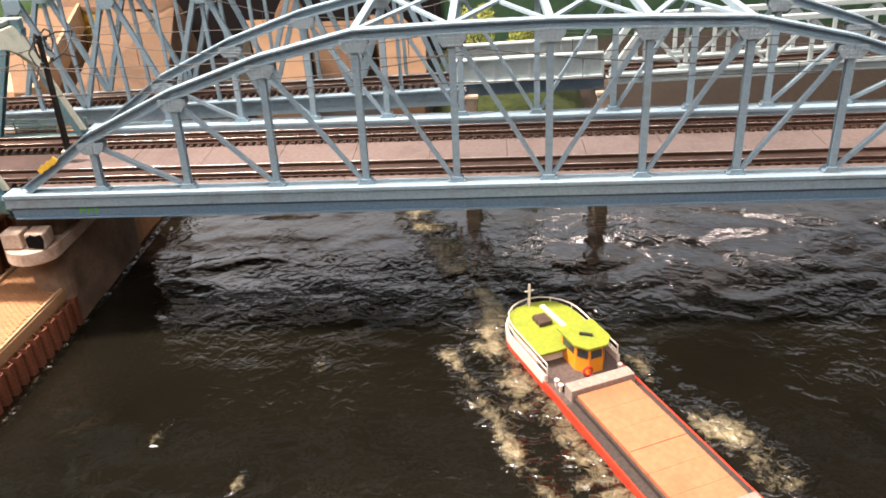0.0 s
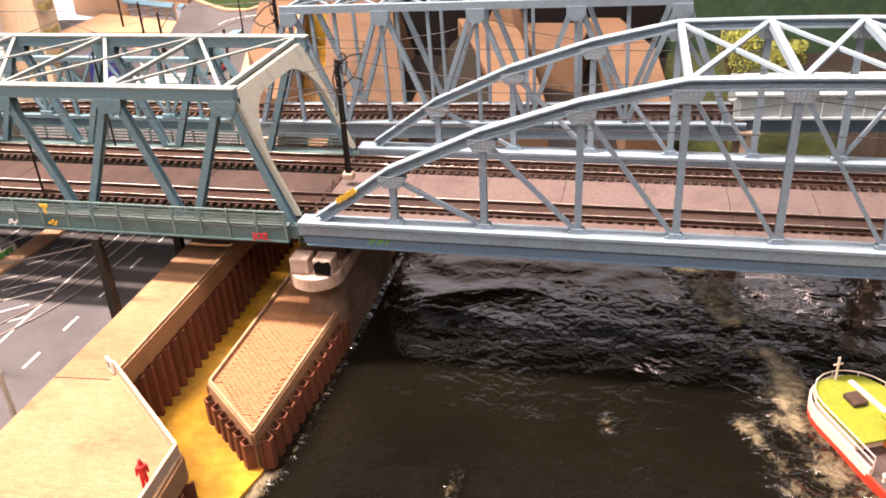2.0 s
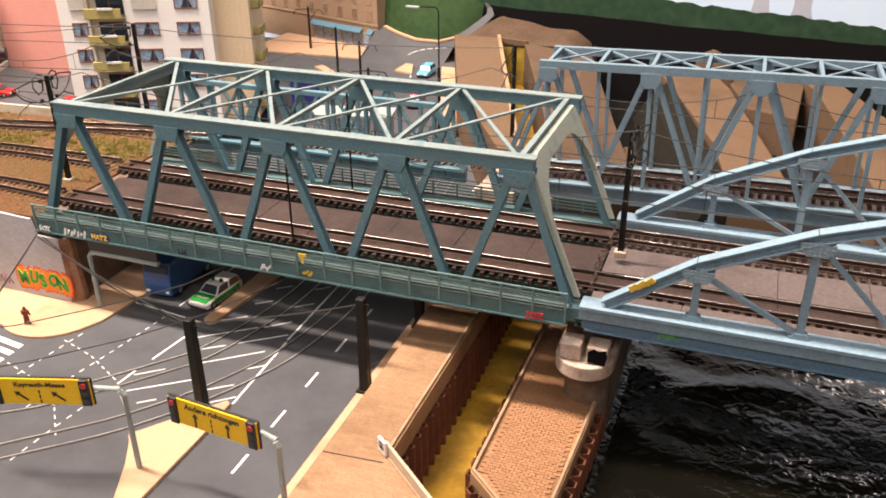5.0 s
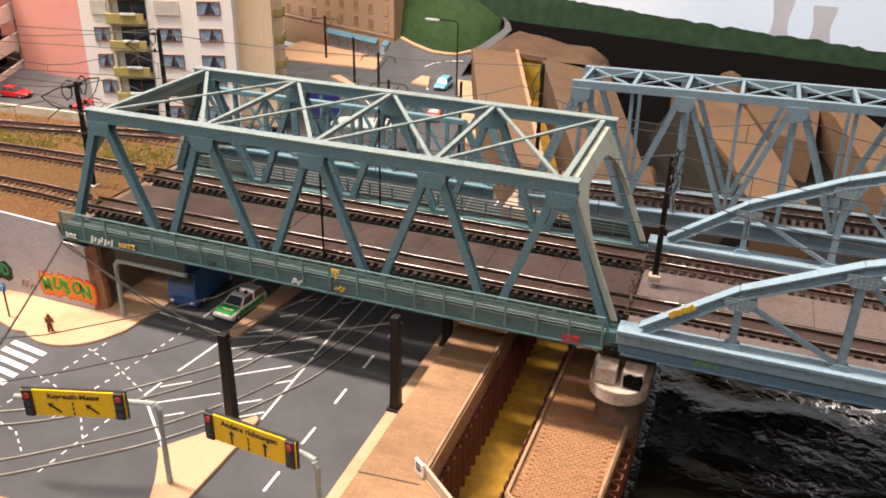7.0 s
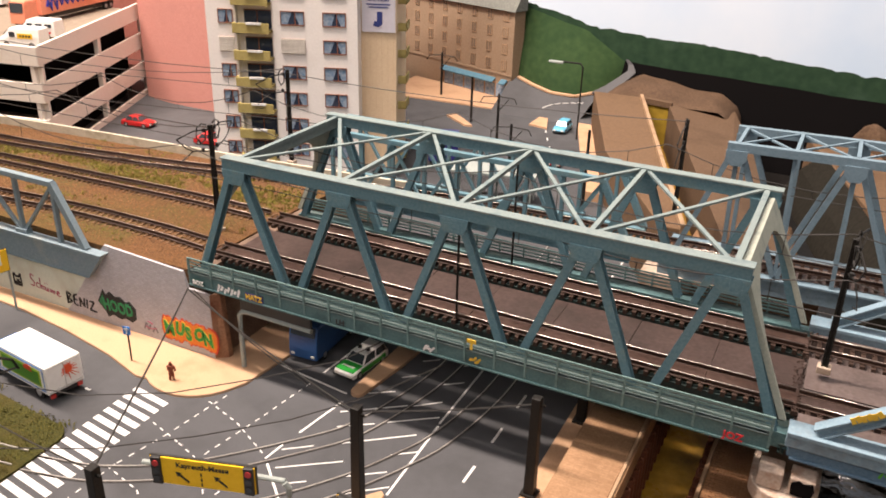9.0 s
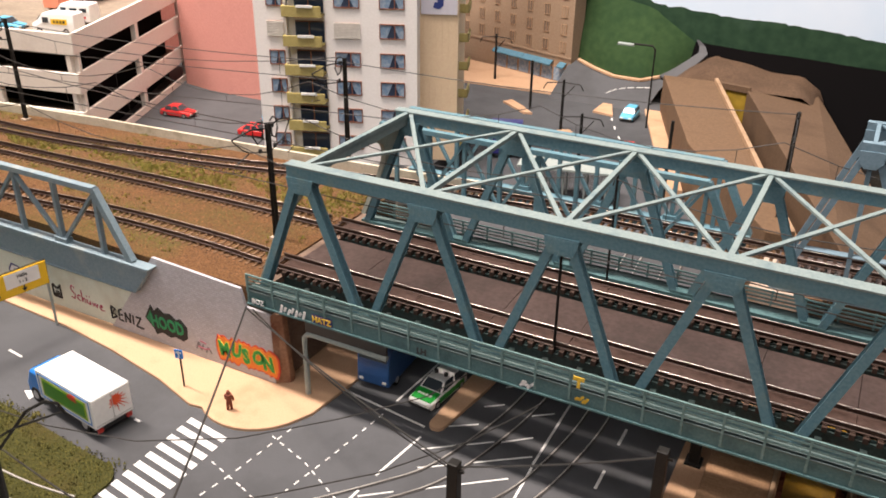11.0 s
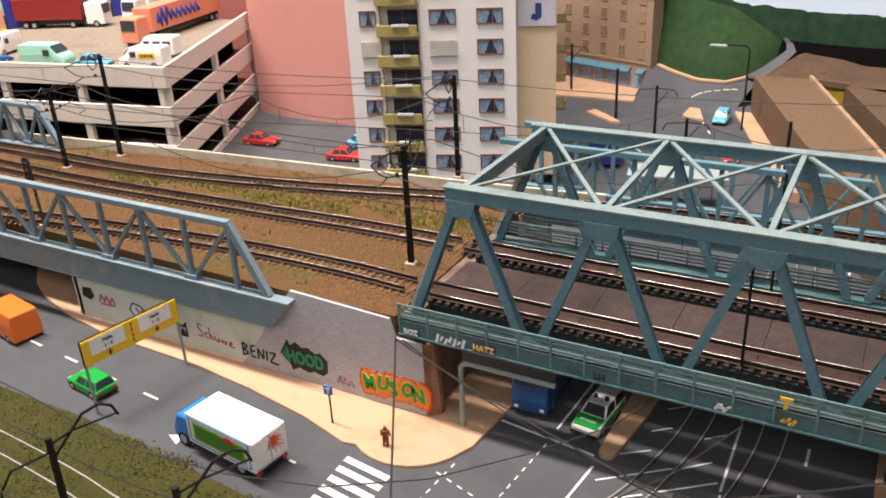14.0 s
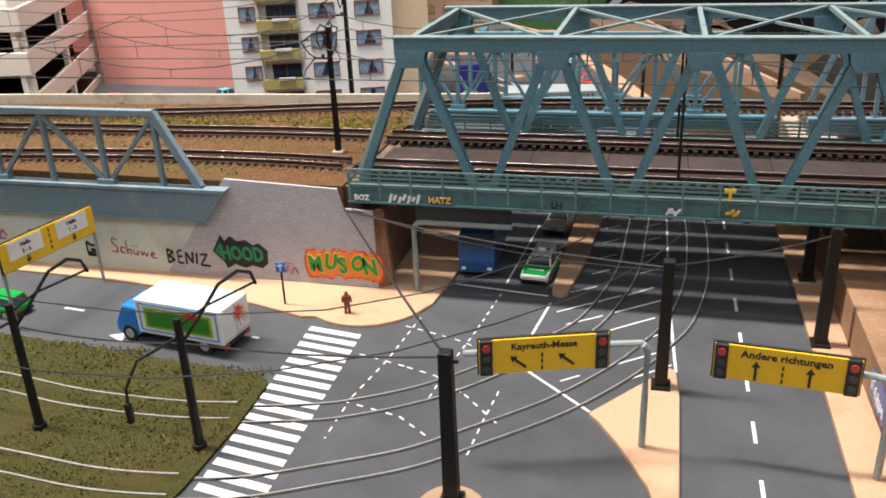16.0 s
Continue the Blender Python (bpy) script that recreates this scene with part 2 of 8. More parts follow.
WHITE_LINE = surface("road_paint", (0.6624, 0.6624, 0.644), (0.736, 0.736, 0.7176), 0.8, 700, 0.05, stain=(0.46, 0.46, 0.4508), stain_size=90, stain_share=0.3)
BALLAST = surface("brown_ballast", (0.05865, 0.02815, 0.01095), (0.1838, 0.08993, 0.03519), 0.95, 600, 1.0, stain=(0.0782, 0.07429, 0.0172), stain_size=9, stain_share=0.52, step=0.0014)
GRASS = surface("flock_grass", (0.0252, 0.0294, 0.005599), (0.07698, 0.06998, 0.0154), 0.95, 700, 1.0, stain=(0.06998, 0.05039, 0.0154), stain_size=18, stain_share=0.45, step=0.0018)
SLEEPER = surface("sleeper_brown", (0.042, 0.026, 0.020), (0.075, 0.048, 0.037), 0.75, 700, 0.2, vary=0.25)
RAIL_SIDE = surface("rail_rust", (0.035, 0.02, 0.015), (0.07, 0.042, 0.031), 0.5, 600, 0.1)
RAIL_TOP = surface("polished_rail_head", (0.36, 0.33, 0.30), (0.55, 0.51, 0.47), 0.34, 120, 0.0, metal=1.0, stain=(0.16, 0.11, 0.085), stain_size=14, stain_share=0.45)
DECK = surface("bridge_deck_plates", (0.1033, 0.07859, 0.07298), (0.1532, 0.1239, 0.1163), 0.45, 300, 0.08, stain=(0.07837, 0.05954, 0.05454), stain_size=25, stain_share=0.4)
# darker tone of the deck plates
DECK_DARK = surface("dark_deck_plates", (0.04937, 0.03291, 0.02917), (0.08078, 0.05685, 0.05086), 0.5, 300, 0.08, stain=(0.03366, 0.02543, 0.02244), stain_size=25, stain_share=0.5)
WALL_BRICK = surface("painted_brick_grey", (0.46, 0.455, 0.49), (0.53, 0.52, 0.55), 0.85, 500, 0.05, stain=(0.40, 0.38, 0.40), stain_size=20, brick=(4.4, 1.9, 0.8, True))
WALL_PANEL = surface("painted_concrete_green", (0.57, 0.63, 0.555), (0.64, 0.69, 0.61), 0.85, 400, 0.05, stain=(0.48, 0.48, 0.40), stain_size=25)
CONCRETE = surface("weathered_concrete", (0.42, 0.33, 0.26), (0.54, 0.45, 0.36), 0.85, 600, 0.2, stain=(0.24, 0.16, 0.11), stain_size=35, stain_share=0.5)
DARK_STONE = surface("dark_pier_stone", (0.15, 0.10, 0.07), (0.23, 0.16, 0.11), 0.8, 400, 0.2, stain=(0.08, 0.06, 0.045), stain_size=25, stain_share=0.5)
PIER_CAP = surface("pier_cap_plaster", (0.42, 0.34, 0.28), (0.55, 0.46, 0.385), 0.85, 500, 0.15, stain=(0.30, 0.135, 0.065), stain_size=55, stain_share=0.5)
BLACK = surface("black_plastic", (0.009, 0.0085, 0.008), (0.018, 0.017, 0.015), 0.5, 600, 0.05)
WIRE = plain("dark_wire", (0.03, 0.028, 0.026), 0.5)
POLE_GREY = surface("grey_green_pole", (0.25, 0.29, 0.28), (0.33, 0.37, 0.35), 0.5, 500, 0.05)
SIGN_YELLOW = surface("sign_yellow", (0.80, 0.50, 0.02), (0.85, 0.55, 0.03), 0.4, 300, 0.0)
SIGN_BLACK = plain("sign_black", (0.02, 0.02, 0.02), 0.5)
LAMP_RED = plain("signal_red_glass", (0.45, 0.05, 0.05), 0.25)
LAMP_DARK = plain("signal_dark_glass", (0.05, 0.055, 0.06), 0.25)
WHITE_WALL = surface("white_plaster", (0.8487, 0.8169, 0.7851), (0.9124, 0.8805, 0.8487), 0.85, 400, 0.08, stain=(0.8063, 0.7638, 0.7214), stain_size=15)
CREAM = surface("cream_plaster", (0.74, 0.57, 0.38), (0.80, 0.64, 0.44), 0.85, 400, 0.08)
PINK = surface("pink_plaster", (0.52, 0.235, 0.20), (0.58, 0.28, 0.235), 0.85, 400, 0.08, stain=(0.46, 0.21, 0.185), stain_size=8)
GARAGE = surface("garage_concrete", (0.76, 0.69, 0.61), (0.84, 0.77, 0.69), 0.85, 400, 0.1, stain=(0.66, 0.58, 0.50), stain_size=12)
OCHRE = surface("ochre_balcony", (0.38, 0.31, 0.11), (0.45, 0.38, 0.15), 0.7, 400, 0.05)
BROWN_WALL = surface("tan_rendered_wall", (0.2621, 0.1868, 0.1227), (0.3011, 0.223, 0.1533), 0.85, 300, 0.1, stain=(0.2342, 0.1617, 0.1032), stain_size=10)
SLATE = surface("slate_roof", (0.12, 0.13, 0.12), (0.18, 0.19, 0.17), 0.8, 300, 0.2)
FRAME_BROWN = plain("window_frame_brown", (0.22, 0.08, 0.04), 0.5)
GLASS_DARK = plain("window_glass", (0.03, 0.045, 0.08), 0.08)
CURTAIN = surface("curtain_cloth", (0.12, 0.22, 0.36), (0.35, 0.42, 0.50), 0.9, 250, 0.0)
EARTH = surface("brown_earth", (0.072, 0.044, 0.027), (0.118, 0.074, 0.046), 0.95, 300, 0.5, stain=(0.045, 0.028, 0.018), stain_size=10, stain_share=0.5)
HILL = surface("painted_far_woods", (0.01105, 0.034, 0.01785), (0.0238, 0.0561, 0.0289), 0.95, 60, 0.0, stain=(0.03825, 0.0748, 0.0493), stain_size=9, stain_share=0.35)
SKY = surface("painted_sky", (0.47, 0.60, 0.76), (0.54, 0.66, 0.80), 0.95, 3, 0.0, stain=(0.62, 0.70, 0.80), stain_size=1.5, stain_share=0.5)
VOID = plain("flat_black", (0.007, 0.0065, 0.007), 0.95, spec=0.05)

TIE_WEATHERED = surface("weathered_sleeper", (0.118, 0.068, 0.038), (0.185, 0.11, 0.06), 0.9, 700, 0.3, stain=(0.08, 0.046, 0.027), stain_size=40, stain_share=0.4, vary=0.22)
# darker than the arch paint: shade of the recessed band is put in
ARCH_WEB = surface("girder_shaded_blue", (0.10, 0.185, 0.27), (0.145, 0.235, 0.325), 0.5, 500, 0.08, stain=(0.09, 0.12, 0.15), stain_size=40, stain_share=0.35)
DECK_CONCRETE = surface("garage_deck", (0.20, 0.165, 0.125), (0.27, 0.225, 0.175), 0.85, 200, 0.1, stain=(0.155, 0.125, 0.095), stain_size=9, stain_share=0.4)
DARK_SHORE = surface("dark_shore_earth", (0.0112, 0.00805, 0.00595), (0.0196, 0.01435, 0.01015), 0.95, 200, 0.4, stain=(0.00875, 0.0077, 0.00525), stain_size=9, stain_share=0.5)
PALE_WALL = surface("pale_wall_plaster", (0.50, 0.46, 0.36), (0.60, 0.55, 0.44), 0.85, 500, 0.15, stain=(0.30, 0.26, 0.17), stain_size=40, stain_share=0.45)
PORTAL = surface("portal_cream_paint", (0.3468, 0.3853, 0.3275), (0.4431, 0.472, 0.4045), 0.7, 600, 0.15, stain=(0.2119, 0.2601, 0.2408), stain_size=50, stain_share=0.4)
SETT = surface("quay_sett", (0.258, 0.129, 0.0602), (0.344, 0.1849, 0.0946), 0.8, 700, 0.15, stain=(0.1462, 0.07568, 0.0387), stain_size=16, stain_share=0.5, vary=0.09)
HILL_GRASS = surface("painted_meadow", (0.018, 0.045, 0.014), (0.030, 0.062, 0.020), 0.95, 90, 0.0, stain=(0.014, 0.038, 0.015), stain_size=14, stain_share=0.5)
RAIL_DULL = surface("dull_rail_head", (0.26, 0.22, 0.19), (0.44, 0.385, 0.34), 0.36, 120, 0.0, metal=0.8, stain=(0.09, 0.055, 0.038), stain_size=14, stain_share=0.5)
WALK_PLATE = surface("walkway_grey_green", (0.081, 0.12, 0.12), (0.114, 0.156, 0.15), 0.8, 500, 0.12, stain=(0.054, 0.078, 0.078), stain_size=45, stain_share=0.45)

# ---- setting: levels ----
ROAD, WATER, PROM, BALLAST_TOP, RAIL = 172.0, 138.0, 202.0, 253.7, 260.0

# unseen hall that closes the place
bm = bm_new()
box(bm, -5200, -3600, -800, 4800, 3900, -780)
solid("hall_floor", bm, surface("hall_floor_vinyl", (0.09, 0.085, 0.08), (0.12, 0.112, 0.105), 0.5, 60, 0.02), kind="structure")
HALL = surface("hall_wall_paint", (0.19, 0.178, 0.167), (0.22, 0.207, 0.195), 0.9, 20, 0.02)
# north wall is whitened as an added reflector for rail heads
HALL_REFLECTOR = surface("hall_white_reflector", (0.50, 0.50, 0.50), (0.56, 0.56, 0.56), 0.9, 20, 0.02)
for nm, (x0, y0, x1, y1) in {"wall_north": (-5200, 3900, 4800, 4000), "wall_south": (-5200, -3700, 4800, -3600), "wall_west": (-5300, -3700, -5200, 4000), "wall_east": (4800, -3700, 4900, 4000)}.items():
    solid(nm, box(bm_new(), x0, y0, -800, x1, y1, 2750), HALL_REFLECTOR if nm == "wall_north" else HALL, kind="structure")
solid("ceiling", box(bm_new(), -5300, -3700, 2750, 4900, 4000, 2800), surface("dark_hall_ceiling", (0.040, 0.038, 0.037), (0.052, 0.050, 0.048), 0.9, 20, 0.02), kind="structure")

# ground of the layout, under road, town and far bank
bm = bm_new()
box(bm, -2600, -400, 60, -508, 1000, ROAD)
quads(bm, [(-2600, 1000, 60), (-520, 1000, 60), (-600, 1150, 60), (-2600, 1150, 60), (-2600, 1000, ROAD), (-520, 1000, ROAD), (-600, 1150, 200), (-2600, 1150, 200)], CUBE)
prism(bm, [(-2600, 1150), (-600, 1150), (-690, 1385), (-890, 1385), (-890, 1500), (-2600, 1500)], 60, 200)
prism(bm, [(-2600, 880), (-1228, 852), (-972, 870), (-905, 884), (-905, 1150), (-2600, 1150)], 60, 200)
quads(bm, [(-890, 1385, 60), (-660, 1385, 60), (-660, 1498, 60), (-890, 1498, 60), (-890, 1385, 200), (-660, 1385, 200), (-660, 1498, 251), (-890, 1498, 251)], CUBE)
solid("ground", bm, ASPHALT, "grey asphalt road sheet of the model town", "road", "structure")
bm = bm_new()
box(bm, -508, -400, 60, 1900, 1640, 126)
box(bm, -650, 1000, 60, -508, 1500, 126)
solid("river_bed", bm, EARTH, "brown bed under the model river", "river bed", "structure")

# pavement before the graffiti wall, with its rounded corner
bm = bm_new()
prism(bm, [(-1345, 800), (-1338, 720), (-1320, 664), (-1290, 640), (-1250, 621), (-1200, 607), (-1138, 596), (-1026, 592), (-960, 584), (-894, 572), (-850, 559)] + arc(-812, 600, 48, 235, 330, 8) + [(-762, 594), (-757, 643), (-754, 706), (-752, 786), (-812, 786), (-812, 640), (-1184, 640), (-1184, 800)], ROAD - 2, ROAD + 2.5)
soften(solid("pavement", bm, BEIGE, "smooth beige pavement with a rounded corner", "pavement", "structure"), 0.8)
# narrow pavement along the quay
bm = bm_new()
box(bm, -509, -100, ROAD - 2, -487, 1100, ROAD + 3)
solid("pavement", bm, BEIGE, "narrow beige pavement beside the raised quay", "pavement", "structure")
# median under the bridge and the triangular islands
bm = bm_new()
prism(bm, arc(-674, 628, 6, 180, 360, 8) + [(-661, 680), (-655, 773), (-655, 786), (-677, 786), (-678, 773)], ROAD - 1, ROAD + 3)
solid("traffic_island", bm, BEIGE, "long beige median strip beneath the bridge", "traffic island", "structure")
bm = bm_new()
prism(bm, [(-640, 476), (-634, 469), (-622, 450), (-606, 418), (-596, 380), (-591, 380), (-590, 500), (-592, 530), (-596, 533), (-606, 520)], ROAD - 1, ROAD + 3)
soften(solid("traffic_island", bm, BEIGE, "triangular beige traffic island with signal pole", "traffic island", "structure"), 0.8)
bm = bm_new()
prism(bm, arc(-698, 384, 17, 0, 340, 16), ROAD - 1, ROAD + 3)
soften(solid("traffic_island", bm, KERB, "small oval island round a black mast", "traffic island", "structure"), 0.8)

# grass corner with tram loop
bm = bm_new()
prism(bm, [(-1900, 470), (-1250, 498), (-1052, 498), (-934, 489), (-870, 483)] + arc(-852, 465, 17, 80, -10, 6) + [(-834, 428), (-836, 373), (-845, 300), (-860, 150), (-900, -200), (-1900, -200)], ROAD - 2, ROAD + 2)
solid("grass", bm, GRASS, "olive flock grass verge at the street corner", "grass", "structure")

# raised quay promenade, wall and sheet piles
bm = bm_new()
prism(bm, [(-487, 1120), (-487, 300), (-484, -100), (-361, -100), (-361, 358), (-365, 419), (-449, 489), (-445, 1120)], ROAD - 20, PROM)
soften(solid("promenade", bm, PROM_PAVE, "raised quay promenade paved in tan setts", "promenade", "structure"), 0.6)


def quay_cap(name, pts, z, w, h, label):
    bm = bm_new()
    for (x0, y0), (x1, y1) in zip(pts, pts[1:]):
        bar(bm, (x0, y0, z - h / 2), (x1, y1, z - h / 2), w, h)
    return soften(solid(name, bm, KERB, label, "quay cap", "structure"), 0.5)


FASCIA = surface("quay_fascia", (0.2924, 0.1677, 0.086), (0.3698, 0.2279, 0.1247), 0.8, 600, 0.15, stain=(0.1634, 0.0903, 0.0473), stain_size=22, stain_share=0.5)


def quay_fascia(pts, z, w, h, label):
    bm = bm_new()
    for (x0, y0), (x1, y1) in zip(pts, pts[1:]):
        bar(bm, (x0, y0, z - h / 2), (x1, y1, z - h / 2), w, h)
    return soften(solid("quay_fascia", bm, FASCIA, label, "quay edge", "structure"), 0.4)


quay_cap("quay_cap", [(-443.5, 1120), (-447.5, 488), (-363, 418), (-359, 358), (-359, -100)], PROM + 1, 2.4, 2.2, "thin pale kerb along the promenade edge")
quay_fascia([(-442.8, 1120), (-446.8, 488.6), (-362.4, 418.6), (-358.4, 358), (-358.4, -100)], PROM - 1.2, 3.4, 16.5, "tan concrete fascia above the sheet piles")
bm = bm_new()
for (x0, y0), (x1, y1) in (((-448, 490), (-364, 419)), ((-364, 419), (-360, 300))):
    bar(bm, (x0, y0, PROM + 4.5), (x1, y1, PROM + 4.5), 2.2, 9)
soften(solid("parapet_wall", bm, surface("pale_parapet", (0.40, 0.31, 0.22), (0.50, 0.41, 0.31), 0.8, 500, 0.1, stain=(0.4, 0.36, 0.3), stain_size=60), "low white parapet wall at the promenade's bend", "wall", "structure"), 0.5)


def pile_run(pts, z0, z1, pitch=12.0, depth=4.0):
    """Folded sheet piles along a line: a zigzag of trough and ridge, each pile of its own."""
    out = []
    for (x0, y0), (x1, y1) in zip(pts, pts[1:]):
        a, b = Vector((x0, y0, 0)), Vector((x1, y1, 0))
        d = (b - a).normalized()
        n = Vector((d.y, -d.x, 0))
        for k in range(int((b - a).length / pitch)):
            o = a + d * k * pitch
            out.append((o, d, n))
    return out


def pile_mesh(z0, z1, pitch=12.0, depth=5.0):
    bm = bm_new()
    t = 1.2
    prof = [(0, 0), (pitch * 0.2, 0), (pitch * 0.35, depth), (pitch * 0.8, depth), (pitch * 0.97, 0), (pitch * 1.0, 0)]
    outer = [(x, y) for x, y in prof]
    inner = [(x, y - t) for x, y in prof[::-1]]
    prism(bm, outer + inner, z0, z1)
    return mesh_of("sheet_pile", bm, RUST)


def sheet_piling(label, pts, z0, z1, pitch=12.0):
    root = thing("sheet_pile_wall", pts[0][0], pts[0][1], z0, 0, label, "sheet pile wall", kind="structure")
    me = pile_mesh(0, z1 - z0, pitch)
    for o, d, n in pile_run(pts, z0, z1, pitch):
        ob = new("sheet_pile", me)
        ob.parent = root
        ob.matrix_basis = Matrix((( d.x, n.x, 0, (o.x - pts[0][0]) * MM), (d.y, n.y, 0, (o.y - pts[0][1]) * MM), (0, 0, 1, 0), (0, 0, 0, 1)))
    return root


sheet_piling("rusty folded sheet piles below the promenade", [(-442, 489), (-442, 1000)][::-1], 124, PROM - 17)
sheet_piling("rusty sheet piles at the promenade's slanting front", [(-444, 486), (-361, 417)], 124, PROM - 17)
sheet_piling("rusty sheet piles along the near promenade", [(-358, 417), (-358, 60)], 124, PROM - 17)

# quay island in the river mouth
bm = bm_new()
ISLE = [(-403, 525), (-347, 476), (-338, 640), (-336, 900), (-396, 900), (-399, 640)]
prism(bm, ISLE, 124, ROAD - 2.6)
isle = solid("quay_island", bm, QUAY, "brick-paved quay island ringed by rusty sheet piles", "quay", "structure")
quay_cap("quay_cap", [(-397, 900), (-400.5, 640), (-402, 526), (-348, 478), (-339.5, 640), (-338, 900)], ROAD + 0.6, 2.2, 2.0, "thin pale kerb round the quay island")
quay_fascia([(-397.4, 900), (-400.9, 640), (-402.4, 525.6), (-347.8, 477.2), (-339.0, 640), (-337.5, 900)], ROAD - 1.4, 3.2, 9.5, "tan concrete fascia of the quay island")
sheet_piling("rusty sheet piles along the island's river side", [(-344, 478), (-336, 640)], 124, ROAD - 10)
sheet_piling("rusty sheet piles at the island's blunt end", [(-404, 523), (-347, 474)], 124, ROAD - 10)
sheet_piling("rusty sheet piles on the island's yellow side", [(-400, 900), (-404, 526)], 124, ROAD - 10)

# bed of the side channel
bm = bm_new()
prism(bm, [(-447, 1120), (-447, 486), (-360, 415), (-356, 424), (-344, 476), (-403, 527), (-398, 900), (-398, 1120)], 125, 141)
solid("channel_bed", bm, YELLOW_BED, "glossy ochre-yellow sand bed of the side channel", "water", "structure")

# cabinet that carries the layout
bm = bm_new()
box(bm, -2560, -360, -780, 1860, 1600, 60)
solid("layout_cabinet", bm, surface("cabinet_board", (0.10, 0.07, 0.05), (0.14, 0.10, 0.07), 0.7, 40, 0.05), "dark board cabinet that carries the layout", "cabinet", "structure")



def water_material():
    m = bpy.data.materials.new("dark_river_resin")
    m.use_nodes = True
    nt = m.node_tree
    N, L = nt.nodes, nt.links
    bsdf = N["Principled BSDF"]
    co = N.new("ShaderNodeTexCoord")
    wide = N.new("ShaderNodeTexNoise")
    wide.inputs["Scale"].default_value, wide.inputs["Detail"].default_value = 9, 5
    L.new(co.outputs["Object"], wide.inputs["Vector"])
    tone = N.new("ShaderNodeMix")
    tone.data_type = "RGBA"
    tone.inputs[6].default_value, tone.inputs[7].default_value = (0.0022, 0.0023, 0.0016, 1), (0.0088, 0.0080, 0.0055, 1)
    L.new(wide.outputs["Fac"], tone.inputs[0])
    foam = N.new("ShaderNodeTexNoise")
    foam.inputs["Scale"].default_value, foam.inputs["Detail"].default_value, foam.inputs["Roughness"].default_value = 130, 8, 0.75
    foam.inputs["Distortion"].default_value = 0.6
    L.new(co.outputs["Object"], foam.inputs["Vector"])
    attr = N.new("ShaderNodeAttribute")
    attr.attribute_name = "foam"
    add = N.new("ShaderNodeMath")
    add.operation = "MULTIPLY_ADD"
    add.inputs[1].default_value, add.inputs[2].default_value = 0.42, 0.0
    L.new(attr.outputs["Fac"], add.inputs[0])
    s = N.new("ShaderNodeMath")
    L.new(add.outputs[0], s.inputs[0])
    L.new(foam.outputs["Fac"], s.inputs[1])
    edge = N.new("ShaderNodeMapRange")
    edge.inputs[1].default_value, edge.inputs[2].default_value = 0.70, 1.05
    edge.inputs[4].default_value = 0.52
    L.new(s.outputs[0], edge.inputs[0])
    mix = N.new("ShaderNodeMix")
    mix.data_type = "RGBA"
    mix.inputs[7].default_value = (0.46, 0.41, 0.26, 1)
    L.new(edge.outputs[0], mix.inputs[0])
    L.new(tone.outputs[2], mix.inputs[6])
    L.new(mix.outputs[2], bsdf.inputs["Base Color"])
    bsdf.inputs["Roughness"].default_value = 0.07
    bsdf.inputs["IOR"].default_value = 1.42
    # fine ripples gathered in patches
    fine = N.new("ShaderNodeTexNoise")
    fine.inputs["Scale"].default_value, fine.inputs["Detail"].default_value = 85, 3.0
    fine.inputs["Distortion"].default_value, fine.inputs["Roughness"].default_value = 0.9, 0.48
    L.new(co.outputs["Object"], fine.inputs["Vector"])
    patch = N.new("ShaderNodeMapRange")
    patch.inputs[1].default_value, patch.inputs[2].default_value = 0.42, 0.66
    patch.inputs[3].default_value, patch.inputs[4].default_value = 0.14, 0.62
    L.new(wide.outputs["Fac"], patch.inputs[0])
    churn = N.new("ShaderNodeMath")
    churn.operation = "MULTIPLY_ADD"
    churn.inputs[1].default_value = 2.6
    L.new(attr.outputs["Fac"], churn.inputs[0])
    L.new(patch.outputs[0], churn.inputs[2])
    rough = N.new("ShaderNodeMath")
    rough.operation = "MULTIPLY"
    L.new(fine.outputs["Fac"], rough.inputs[0])
    L.new(churn.outputs[0], rough.inputs[1])
    b = N.new("ShaderNodeBump")
    b.inputs["Strength"].default_value, b.inputs["Distance"].default_value = 0.8, 0.0042
    L.new(rough.outputs[0], b.inputs["Height"])
    L.new(b.outputs["Normal"], bsdf.inputs["Normal"])
    return m


RIVER = water_material()


def near_line(x, y, ax, ay, bx, by):
    t = max(0, min(1, ((x - ax) * (bx - ax) + (y - ay) * (by - ay)) / ((bx - ax) ** 2 + (by - ay) ** 2)))
    return t, math.hypot(x - ax - t * (bx - ax), y - ay - t * (by - ay))


